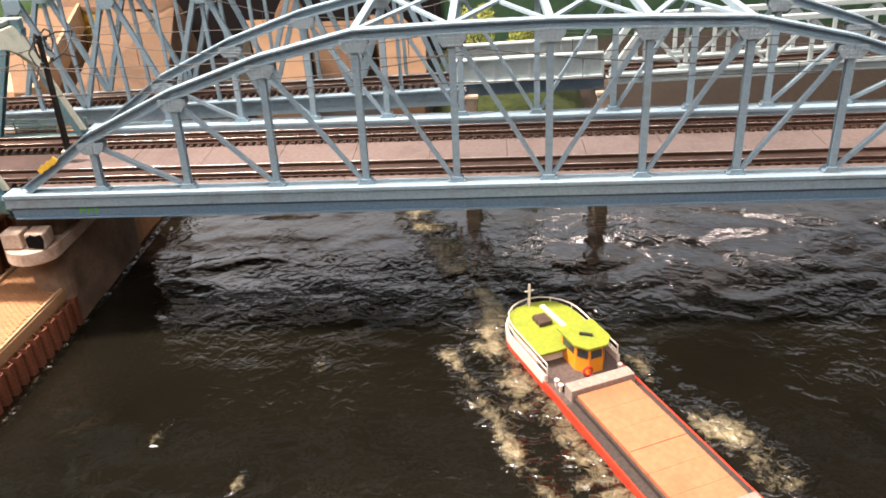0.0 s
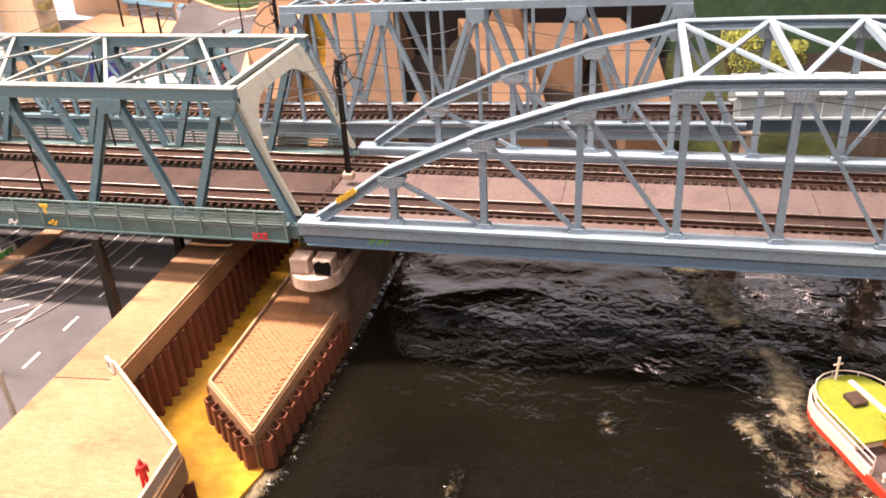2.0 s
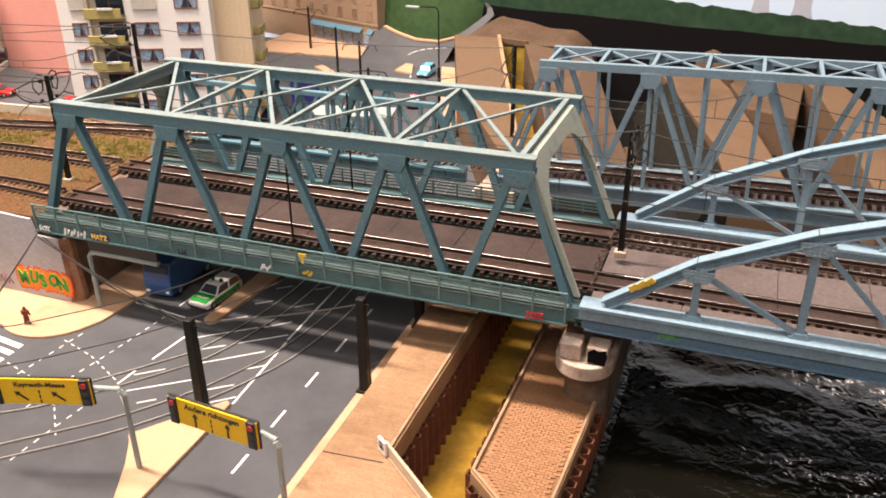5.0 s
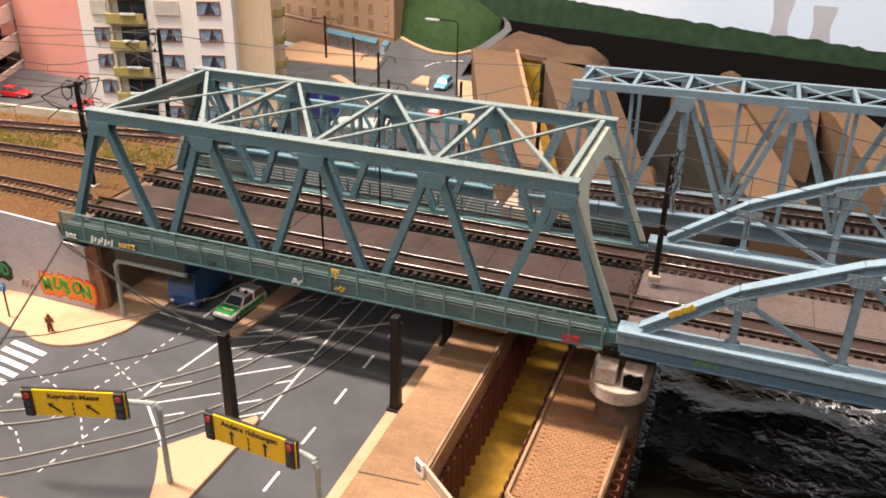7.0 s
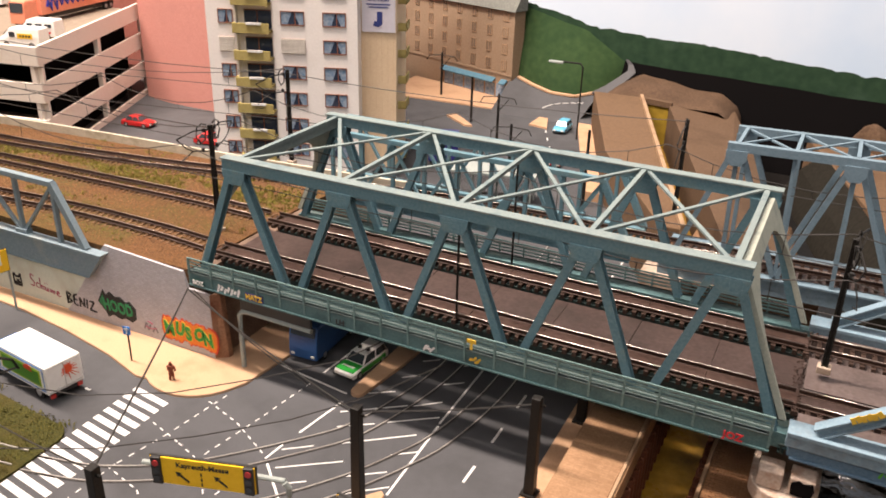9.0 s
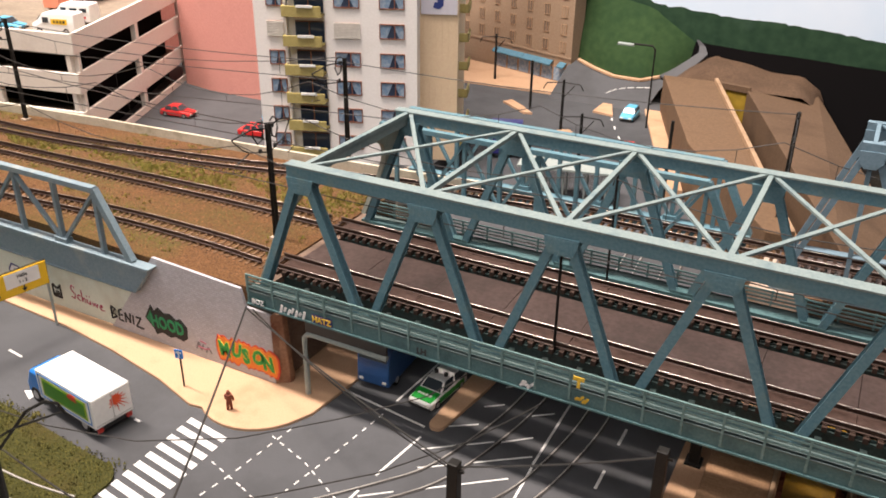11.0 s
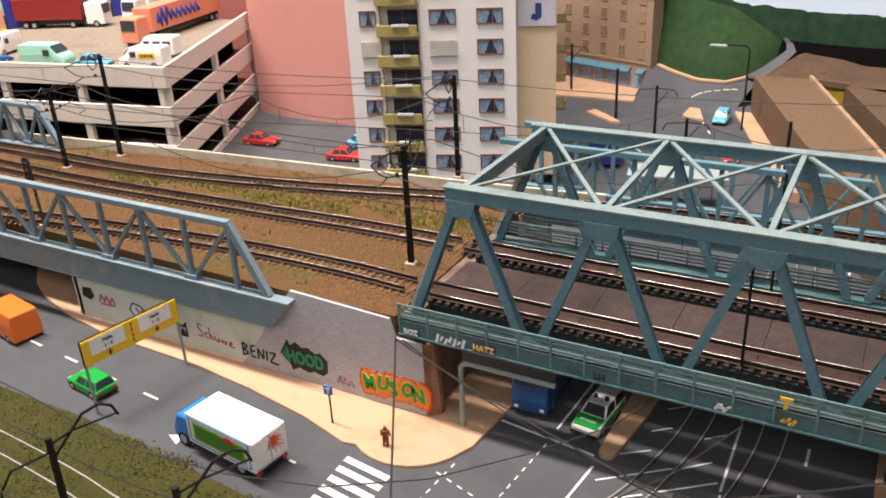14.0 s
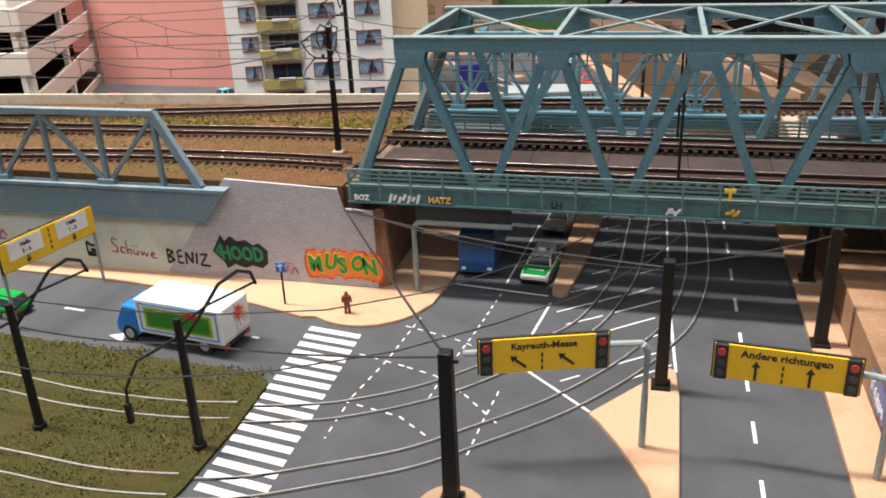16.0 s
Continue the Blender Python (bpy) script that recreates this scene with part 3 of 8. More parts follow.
def wake(x, y):
    """Share of foam: the boat's trail, streaks beside its hull, the quay's foot and stray patches."""
    broken = 0.7 + 1.0 * noise.noise(Vector((x * 0.035, y * 0.03, 1.0))) + 0.5 * noise.noise(Vector((x * 0.09, y * 0.08, 4.0)))
    t, d = near_line(x, y, 12, 622, -67, 833)
    f = (1.9 - 0.3 * t) * (1 - d / (18 + 10 * t))
    t, d = near_line(x, y, -67, 833, -120, 1000)
    f = max(f, 0.8 - d / 30)
    for ax, ay, bx, by, w in ((2, 612, 85, 400, 34), (-27, 575, 40, 420, 14), (112, 560, 195, 400, 20), (150, 500, 240, 330, 18)):
        t, d = near_line(x, y, ax, ay, bx, by)
        f = max(f, 1.15 * (1 - d / w))
    for px, py, r in ((-215, 485, 14), (-120, 560, 10), (-150, 440, 9)):
        f = max(f, 0.9 - math.hypot(x - px, (y - py) * 0.6) / r)
    # choppy, barely foamed water right of the pier
    f = max(f, 0.26 - math.hypot((x - 5) / 1.2, y - 690) / 420)
    f = max(f, 0) * max(0, min(1.25, broken))
    # churned band close along the hull
    t, d = near_line(x, y, 0, 612, 110, 365)
    f = max(f, (0.8 - d / 34) * (0.75 + 0.3 * broken))
    t, d = near_line(x, y, -352, 418, -342, 474)
    f = max(f, 1.3 - d / 9)
    if x < -300:
        f = max(f, 0.6 - abs(x + 333 - (0 if y > 480 else (480 - y) * -0.15)) / 9)
    return max(f, 0)


def river():
    step = 6.0
    x0, x1, y0, y1 = -356, 900, 60, 1180
    nx, ny = int((x1 - x0) / step), int((y1 - y0) / step)
    verts, foam = [], []
    for j in range(ny + 1):
        for i in range(nx + 1):
            x, y = x0 + i * step, y0 + j * step
            v = Vector((x * 0.020, y * 0.032, 0))
            w = Vector((noise.noise(v * 0.5) * 1.6, noise.noise(v * 0.5 + Vector((5, 5, 5))) * 1.6, 0))
            h = noise.noise(v * 0.55 + w) * 1.7 + noise.noise(v * 1.5 + w * 2) * 0.95 + noise.noise(v * 3.3 + w * 2) * 0.45
            verts.append((x * MM, y * MM, (WATER + h) * MM))
            foam.append(wake(x, y))
    faces = [(j * (nx + 1) + i, j * (nx + 1) + i + 1, (j + 1) * (nx + 1) + i + 1, (j + 1) * (nx + 1) + i) for j in range(ny) for i in range(nx)]
    me = bpy.data.meshes.new("water")
    me.from_pydata(verts, [], faces)
    me.polygons.foreach_set("use_smooth", [True] * len(me.polygons))
    me.materials.append(RIVER)
    at = me.attributes.new("foam", "FLOAT", "POINT")
    at.data.foreach_set("value", foam)
    ob = new("water", me)
    tagged(ob, "dark glossy rippled resin river with pale foam", "water", kind="structure")
    bm = bm_new()
    box(bm, 900, -300, 126, 1900, 1500, WATER)
    box(bm, -356, -300, 126, 900, 60, WATER)
    box(bm, -330, 1180, 126, 900, 1500, WATER)
    solid("water", bm, RIVER, "dark glossy resin river at the layout's edge", "water", "structure")


river()



# ---- railway bridges ----
def gusset(bm, x, y, z, w, h, t=1.6):
    """A node plate, wide at the chord and narrowing downwards."""
    slab_xz(bm, [(x - w * 0.30, z - h / 2), (x - w / 2, z + h * 0.1), (x - w / 2, z + h / 2), (x + w / 2, z + h / 2), (x + w / 2, z + h * 0.1), (x + w * 0.30, z - h / 2)], y - t / 2, y + t / 2)


def rivets(bm, x, y, z, w, h, nx, nz, r=0.55):
    for i in range(nx):
        for k in range(nz):
            cx, cz = x - w / 2 + w * i / max(nx - 1, 1), z - h / 2 + h * k / max(nz - 1, 1)
            cbox(bm, cx, y, cz, r * 1.7, r * 1.4, r * 1.7)


PLANK = surface("track_plank_brown", (0.040, 0.024, 0.019), (0.075, 0.045, 0.036), 0.55, 250, 0.12, stain=(0.10, 0.065, 0.055), stain_size=35, stain_share=0.4)


RAILING = surface("railing_grey_teal", (0.12, 0.21, 0.21), (0.175, 0.27, 0.265), 0.6, 600, 0.1, stain=(0.08, 0.13, 0.13), stain_size=60, stain_share=0.4)


def main_truss():
    root = thing("truss_bridge", -600, 692, 238, 0, "blue-grey riveted steel truss railway bridge with teal walkways", "bridge", kind="structure")
    NODES = [-776, -680, -586.5, -493, -402]
    LOW = [-824, -728, -633, -539.5, -447, -357]
    TOP, BOT, NEAR, FAR = 360, 254, 620, 765
    for y, s in ((NEAR, -1), (FAR, 1)):
        bm = bm_new()
        box(bm, -787, y - 4, TOP - 10, -392, y + 4, TOP - 1.2)
        chord = part("top_chord", bm, TRUSS_BLUE, root, world=True)
        soften(chord, 0.5)
        bm = bm_new()
        box(bm, -788, y - 4.8, TOP - 1.2, -391, y + 4.8, TOP)
        part("cover_plate", bm, TRUSS_TOP, chord, "pale weathered top plate", world=True)
        bm = bm_new()
        box(bm, -824, y - 4, 243, -350, y + 4, BOT)
        part("bottom_chord", bm, TEAL, root, world=True)
        for k, x in enumerate(NODES):
            for j, lx in ((0, LOW[k] + 5), (1, LOW[k + 1] - 5)):
                bm = bm_new()
                tx = x + (-5 if j == 0 else 5)
                ibeam(bm, (tx, y, TOP - 12), (lx, y, BOT - 2), 5.6, 6.5 if 0 < k < 4 else 7.5, 1.0, up=(0, 1, 0))
                part("diagonal", bm, TRUSS_BLUE, root, world=True)
            bm = bm_new()
            for o in (-1, 1):
                slab_xz(bm, [(x - 11, TOP - 9), (x - 10, TOP - 15), (x - 7.5, TOP - 20.5), (x + 7.5, TOP - 20.5), (x + 10, TOP - 15), (x + 11, TOP - 9)], y + o * 4.2 - 0.5, y + o * 4.2 + 0.5)
                rivets(bm, x, y + o * 4.75, TOP - 14.5, 13, 8, 6, 4, 0.32)
            part("node_plate", bm, TRUSS_BLUE, root, world=True)
        for lx in LOW[1:-1]:
            bm = bm_new()
            slab_xz(bm, [(lx - 9, BOT), (lx - 8, BOT + 2.5), (lx + 8, BOT + 2.5), (lx + 9, BOT)], y - 3.6, y + 3.6)
            part("foot_plate", bm, TEAL, root, world=True)
    # top bracing: struts and crosses
    for k, x in enumerate(NODES):
        bm = bm_new()
        bar(bm, (x, NEAR + 3, TOP - 2.2), (x, FAR - 3, TOP - 2.2), 4.0 if k in (0, 4) else 3.4, 3)
        if k in (0, 4):
            bar(bm, (x, NEAR + 3, TOP - 7), (x, FAR - 3, TOP - 7), 1.6, 8)
        part("cross_strut", bm, TRUSS_TOP, root, "pale weathered strut", world=True)
    for a, b in zip(NODES, NODES[1:]):
        for y0, y1, z in ((NEAR + 3, FAR - 3, TOP - 1.6), (FAR - 3, NEAR + 3, TOP - 2.4)):
            bm = bm_new()
            bar(bm, (a + 3, y0, z), (b - 3, y1, z), 3.0, 1.6)
            part("cross_brace", bm, TRUSS_TOP, root, "pale weathered brace", world=True)
    # arched portal plates at both ends: one curved plate from post to post
    for x, lx in ((-776, -822), (-402, -358)):
        d = 1 if x > -600 else -1
        R, top, leg = 46.0, 13.0, 5.0
        rim = [(NEAR + leg, 97.0, NEAR + 1.5, 97.0)]
        cy, cz = NEAR + leg + R, top + R
        for k in range(13):
            a = math.pi * 0.5 * k / 12
            iy, iz = cy - R * math.cos(a), cz - R * math.sin(a)
            t = min((cy - NEAR - 1.5) / max(math.cos(a), 1e-6), (cz - 2.0) / max(math.sin(a), 1e-6))
            rim.append((iy, iz, cy - t * math.cos(a), cz - t * math.sin(a)))
        rim += [(NEAR + FAR - a, b, NEAR + FAR - c, e) for a, b, c, e in rim[::-1]]
        bm = bm_new()
        rows = []
        for iy, iz, oy, oz in rim:
            ring = []
            for y, dz, o in ((iy, iz, 0), (oy, oz, 0), (oy, oz, d * 4.2), (iy, iz, d * 4.2)):
                f = (dz + 3) / (TOP - BOT)
                ring.append(bm.verts.new((x + (lx - x) * f + o, y, TOP - 3 - dz)))
            rows.append(ring)
        for a, b in zip(rows, rows[1:]):
            for k in range(4):
                bm.faces.new((a[k], a[(k + 1) % 4], b[(k + 1) % 4], b[k]))
        bm.faces.new(rows[0])
        bm.faces.new(rows[-1][::-1])
        part("portal_plate", bm, PORTAL, root, "pale cream curved portal plate", world=True)
    # walkway girders with railings on both outer sides
    for y, s, dz in ((608, 1, 5.6), (777, -1, 1.5)):
        part("walkway_girder", box(bm_new(), -825, y - 1, 240.2 + dz, -362, y + 1, 251.6 + dz), TEAL, root, world=True)
        part("walkway_plate", box(bm_new(), -825, y - (2 if s > 0 else 7), 250.2 + dz, -362, y + (7 if s > 0 else 2), 251.6 + dz), WALK_PLATE, root, "weathered walkway plate", world=True)
        part("bottom_flange", box(bm_new(), -825, y - 2.4, 238.8 + dz, -362, y + 2.4, 240.2 + dz), TEAL, root, world=True)
        n = 21
        for k in range(n):
            x = -823.5 + k * (460.5 / (n - 1))
            bm = bm_new()
            cbox(bm, x, y - 1.6 * s, 257 + dz, 1.4, 1.4, 15)
            cbox(bm, x, y - 1.3 * s, 246 + dz, 1.6, 1.2, 9)
            part("railing_post", bm, RAILING, root, world=True)
        for z in (254.6, 257.6, 260.6, 263.6):
            bm = bm_new()
            cbox(bm, -593.5, y - 1.2 * s, z + dz, 463, 1.0, 1.3)
            part("handrail", bm, RAILING, root, world=True)
    # open floor: stringers under the rails on cross girders
    for yr in (655.5, 736):
        for o in (-8.75, 8.75):
            part("stringer", box(bm_new(), -824, yr + o - 2.6, 244, -352, yr + o + 2.6, 251.6), SHADED_TEAL, root, "teal stringer with shade put into its colour", world=True)
    for k in range(20):
        x = -821 + k * 24.5
        bm = bm_new()
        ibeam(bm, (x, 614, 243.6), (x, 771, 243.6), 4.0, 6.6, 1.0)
        part("cross_girder", bm, SHADED_TEAL, root, "teal cross girder with shade put into its colour", world=True)
    for k in range(8):
        part("walkway_plate", box(bm_new(), -824 + k * 59, 669.5, 247.2, -824 + k * 59 + 58.6, 716, 253.5 + (k % 3) * 0.12), DECK_DARK, root, "reddish-grey walkway plate", world=True)
        for yr in (655.5, 736):
            part("track_plate", box(bm_new(), -824 + k * 59, yr - 6.6, 255.3, -824 + k * 59 + 58.6, yr + 6.6, 257.0 + (k % 2) * 0.1), PLANK, root, "dark red-brown plate between the rails", world=True)
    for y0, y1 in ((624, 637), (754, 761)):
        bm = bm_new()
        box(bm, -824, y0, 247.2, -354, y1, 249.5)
        part("side_plate", bm, SHADED_TEAL, root, world=True)
    return root


main_truss()


NODE_PALE = surface("node_plate_paint", (0.25, 0.34, 0.40), (0.32, 0.41, 0.46), 0.5, 500, 0.08, stain=(0.20, 0.24, 0.26), stain_size=45, stain_share=0.35)


def arch_bridge():
    root = thing("arch_bridge", 50, 692, 222, 0, "pale blue-grey bowstring truss railway bridge over the river", "bridge", kind="structure")
    MID, P = 50.0, 66.0
    xs = [MID + P * k for k in range(-6, 7)]
    hs = [262, 304, 334, 356, 371, 373, 374, 373, 371, 356, 334, 304, 262]
    NEAR, FAR = 616, 768
    for y in (NEAR, FAR):
        s = -1 if y == NEAR else 1
        bm = bm_new()
        box(bm, -354, y - 8, 258, 454, y + 8, 261)
        box(bm, -354, y - 6.5, 250, 454, y + 6.5, 258)
        soften(part("bottom_chord", bm, ARCH_BLUE, root, world=True), 0.4)
        # recessed lower band, its shade put into the colour
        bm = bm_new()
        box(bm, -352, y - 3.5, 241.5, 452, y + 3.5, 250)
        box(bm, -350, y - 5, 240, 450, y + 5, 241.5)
        soften(part("edge_girder", bm, ARCH_WEB, root, "edge girder with recess shade in its slate blue", world=True), 0.4)
        for k in range(12):
            bm = bm_new()
            a, b = (xs[k], y, hs[k] - 2), (xs[k + 1], y, hs[k + 1] - 2)
            if k == 0:
                a = (xs[0] + 8, y, 262)
            if k == 11:
                b = (xs[12] - 8, y, 262)
            ibeam(bm, a, b, 9.0, 7.5, 1.2)
            part("arch_chord", bm, ARCH_BLUE, root, world=True)
        for k in range(1, 12):
            if k > 0:
                bm = bm_new()
                ibeam(bm, (xs[k], y, 261), (xs[k], y, hs[k] - 4), 4.8, 5.2, 0.9, up=(0, 1, 0))
                part("post", bm, ARCH_BLUE, root, world=True)
            bm = bm_new()
            for o in (-1, 1):
                gusset(bm, xs[k], y + o * 3.6, hs[k] - 9.5, 20, 9, 0.9)
                rivets(bm, xs[k], y + o * 4.3, hs[k] - 6.6, 16, 2.6, 6, 2, 0.62)
                rivets(bm, xs[k], y + o * 4.3, hs[k] - 11.5, 8, 2.6, 4, 2, 0.62)
            part("node_plate", bm, NODE_PALE, root, "pale riveted node plate", world=True)
            bm = bm_new()
            cbox(bm, xs[k], y, 261.8, 13, 6, 1.6)
            for o in (-1, 1):
                slab_xz(bm, [(xs[k] - 6, 261), (xs[k] - 4, 265), (xs[k] + 4, 265), (xs[k] + 6, 261)], y + o * 3 - 0.5, y + o * 3 + 0.5)
            part("foot_plate", bm, ARCH_BLUE, root, world=True)
        for k in range(1, 12):
            # diagonals fall towards the middle
            if k < 6:
                a, b = (xs[k] + 3, y, hs[k] - 9), (xs[k + 1] - 3, y, 264)
            elif k > 6:
                a, b = (xs[k] - 3, y, hs[k] - 9), (xs[k - 1] + 3, y, 264)
            else:
                continue
            bm = bm_new()
            bar(bm, a, b, 2.8, 3.6, up=(0, 1, 0))
            part("diagonal", bm, ARCH_BLUE, root, world=True)
    # wind bracing between the flat parts of the arches
    for k in range(4, 9):
        bm = bm_new()
        bar(bm, (xs[k], NEAR, hs[k] - 1), (xs[k], FAR, hs[k] - 1), 5, 5)
        part("cross_strut", bm, ARCH_BLUE, root, world=True)
    for k in range(4, 8):
        for y0, y1, o in ((NEAR, FAR, 0), (FAR, NEAR, 0.9)):
            bm = bm_new()
            bar(bm, (xs[k], y0, hs[k] - o), (xs[k + 1], y1, hs[k + 1] - o), 4, 2)
            part("cross_brace", bm, ARCH_BLUE, root, world=True)
    bm = bm_new()
    box(bm, -354, 623, 242, 454, 761, 248)
    part("deck", bm, DECK, root, "reddish-grey plated deck", world=True)
    for k in range(13):
        for y0, y1, z in ((674, 718, 255.5), (624.5, 641, 256.2), (750, 760, 253.5)):
            part("walkway_plate", box(bm_new(), -350 + k * 62, y0, 248, -350 + k * 62 + 61.6, y1, z), DECK, root, "grey-mauve walkway plate", world=True)
    for k in range(13):
        part("track_plate", box(bm_new(), -350 + k * 62, 648.6, 248, -350 + k * 62 + 61.6, 662.4, 256.4), DECK_DARK, root, "brown plate between the rails", world=True)
    return root


arch_bridge()


def far_truss():
    root = thing("truss_bridge", -250, 864, 240, 0, "pale grey-blue parallel-chord truss railway bridge farther off", "bridge", kind="structure")
    NODES = [-433, -343.5, -254, -164.5, -75]
    TOP, BOT, NEAR, FAR = 369, 264, 838, 893
    for y in (NEAR, FAR):
        bm = bm_new()
        box(bm, -441, y - 3, TOP - 7, -67, y + 3, TOP)
        part("top_chord", bm, FAR_BLUE, root, world=True)
        bm = bm_new()
        box(bm, -486, y - 3, 240, -14, y + 3, 254)
        box(bm, -486, y - 4.5, 254, -14, y + 4.5, 256)
        part("bottom_chord", bm, FAR_BLUE, root, world=True)
        for k, x in enumerate(NODES):
            for lx in (x - 44.7, x + 44.7):
                bm = bm_new()
                ibeam(bm, (x + (lx - x) * 0.08, y, TOP - 7), (lx, y, 254), 4.4, 5.0, 0.9, up=(0, 1, 0))
                part("diagonal", bm, FAR_BLUE, root, world=True)
            bm = bm_new()
            cbox(bm, x, y, (TOP + 254) / 2, 3.4, 3.4, TOP - 258)
            part("post", bm, FAR_BLUE, root, world=True)
            bm = bm_new()
            slab_xz(bm, [(x - 8.5, TOP - 6), (x + 8.5, TOP - 6), (x + 8.5, TOP - 14), (x + 4, TOP - 19), (x - 4, TOP - 19), (x - 8.5, TOP - 14)], y - 3.9, y - 2.9)
            part("node_plate", bm, FAR_BLUE, root, world=True)
        for x in NODES[:-1]:
            bm = bm_new()
            cbox(bm, x + 44.7, y, (TOP + 254) / 2, 3.0, 3.0, TOP - 258)
            part("post", bm, FAR_BLUE, root, world=True)
    for k in range(9):
        x = -433 + 44.75 * k
        bm = bm_new()
        bar(bm, (x, NEAR, TOP - 2), (x, FAR, TOP - 2), 3, 4)
        part("cross_strut", bm, FAR_BLUE, root, world=True)
        if k < 8:
            for y0, y1, o in ((NEAR, FAR, 1.0), (FAR, NEAR, 1.8)):
                bm = bm_new()
                bar(bm, (x, y0, TOP - o), (x + 44.75, y1, TOP - o), 2.2, 1.4)
                part("cross_brace", bm, FAR_BLUE, root, world=True)
    bm = bm_new()
    box(bm, -486, NEAR + 3, 244, -14, FAR - 3, 249)
    part("deck", bm, DECK, root, world=True)
    # the far line climbs a little towards the river
    root.matrix_basis = pose(-250 * MM, 864 * MM, 244 * MM, 0, -1.3, 0)
    return root


far_truss()


def pony_truss(name, x_end, x_far, y, z_bot, z_top, girder, mat, label, panel=46.0, slant=0.0):
    """One truss girder of a low bridge, from its sloping end at x_end away to x_far."""
    root = thing(name, (x_end + x_far) / 2, y, z_bot - girder, 0, label, "bridge", kind="structure")
    d = 1 if x_far > x_end else -1
    bm = bm_new()
    box(bm, min(x_end + d * (32 + 20 * (slant > 0)), x_far), y - 3, z_top - 5, max(x_end + d * (32 + 20 * (slant > 0)), x_far), y + 3, z_top)
    soften(part("top_chord", bm, mat, root, world=True), 0.4)
    bm = bm_new()
    for nm, w, za, zb in (("plate_girder", 2.6, z_bot - girder, z_bot - 3), ("top_flange", 5, z_bot - 3, z_bot), ("bottom_flange", 3.4, z_bot - girder - 1.5, z_bot - girder)):
        bm = bm_new()
        slab_xz(bm, [(x_far, za), (x_end + d * (z_bot - za) * slant, za), (x_end + d * (z_bot - zb) * slant, zb), (x_far, zb)], y - w, y + w)
        soften(part(nm, bm, mat, root, world=True), 0.4)
    bm = bm_new()
    bar(bm, (x_end + d * (2 + 20 * (slant > 0)), y, z_bot), (x_end + d * (33 + 20 * (slant > 0)), y, z_top - 2), 6, 5.5, up=(0, 1, 0))
    part("end_post", bm, mat, root, world=True)
    x_end += d * 20 * (slant > 0)
    n = int(abs(x_far - x_end - d * 33) / panel)
    for k in range(n + 1):
        x = x_end + d * (33 + k * panel)
        bm = bm_new()
        bar(bm, (x, y, z_bot), (x, y, z_top - 4), 3.4, 3.8, up=(0, 1, 0))
        part("post", bm, mat, root, world=True)
        if k < n:
            bm = bm_new()
            if k % 2 == 0:
                bar(bm, (x, y, z_top - 5), (x + d * panel * 0.95, y, z_bot + 2), 2.6, 3.4, up=(0, 1, 0))
            else:
                bar(bm, (x + d * panel * 0.05, y, z_bot + 2), (x + d * panel, y, z_top - 5), 2.6, 3.4, up=(0, 1, 0))
            part("diagonal", bm, mat, root, world=True)
            if k % 2 == 0:
                bm = bm_new()
                cbox(bm, x + d * panel, y, z_bot + 2, 14, 7, 4)
                part("foot_plate", bm, mat, root, world=True)
    return root


PONY = surface("pony_bridge_paint", (0.1633, 0.2295, 0.2745), (0.2257, 0.2892, 0.3223), 0.6, 500, 0.08, stain=(0.3265, 0.3488, 0.3223), stain_size=40, stain_share=0.4)
pony_truss("pony_truss_bridge", -921, -1500, 606.5, 250, 309, 26, PONY, "low blue-grey truss bridge girder over the exhibition road", 48.4, 0.8)
for y in (838, 893):
    pony_truss("pony_truss_bridge", -512, -850, y, 256, 319, 12, TRUSS_BLUE, "slender weathered blue truss girder of the far street bridge", 36)
pony_truss("pony_truss_bridge", -1415, -1800, 799, 254, 306, 8, FAR_BLUE, "low pale truss girder beside the outer tracks", 31)




# ---- railway tracks ----
SLEEPER_BM = {}


def sleeper_mesh(w=2.6, l=29.0, h=2.6, mat=None):
    bm = bm_new()
    box(bm, -w / 2, -l / 2, 0, w / 2, l / 2, h)
    for s in (-1, 1):
        cbox(bm, 0, s * 8.25, h + 0.3, w * 0.8, 5.0, 0.6)
    return mesh_of("sleeper", bm, mat or SLEEPER)


SLEEPER_MESH = sleeper_mesh(mat=TIE_WEATHERED)
BRIDGE_SLEEPER = sleeper_mesh(3.1, 26.0, 3.6)


def spline(pts, step):
    """Points at an even step along a smooth line through pts (x, y)."""
    pts = [Vector((p[0], p[1])) for p in pts]
    ext = [2 * pts[0] - pts[1]] + pts + [2 * pts[-1] - pts[-2]]
    fine = []
    for i in range(1, len(ext) - 2):
        p0, p1, p2, p3 = ext[i - 1 : i + 3]
        n = max(4, int((p2 - p1).length / 2))
        for k in range(n):
            t = k / n
            fine.append(0.5 * (2 * p1 + (p2 - p0) * t + (2 * p0 - 5 * p1 + 4 * p2 - p3) * t * t + (3 * p1 - p0 - 3 * p2 + p3) * t * t * t))
    fine.append(pts[-1])
    out, left = [fine[0]], step
    for a, b in zip(fine, fine[1:]):
        seg = (b - a).length
        pos = 0.0
        while seg - pos >= left:
            pos += left
            out.append(a + (b - a) * (pos / seg))
            left = step
        left -= seg - pos
    return out


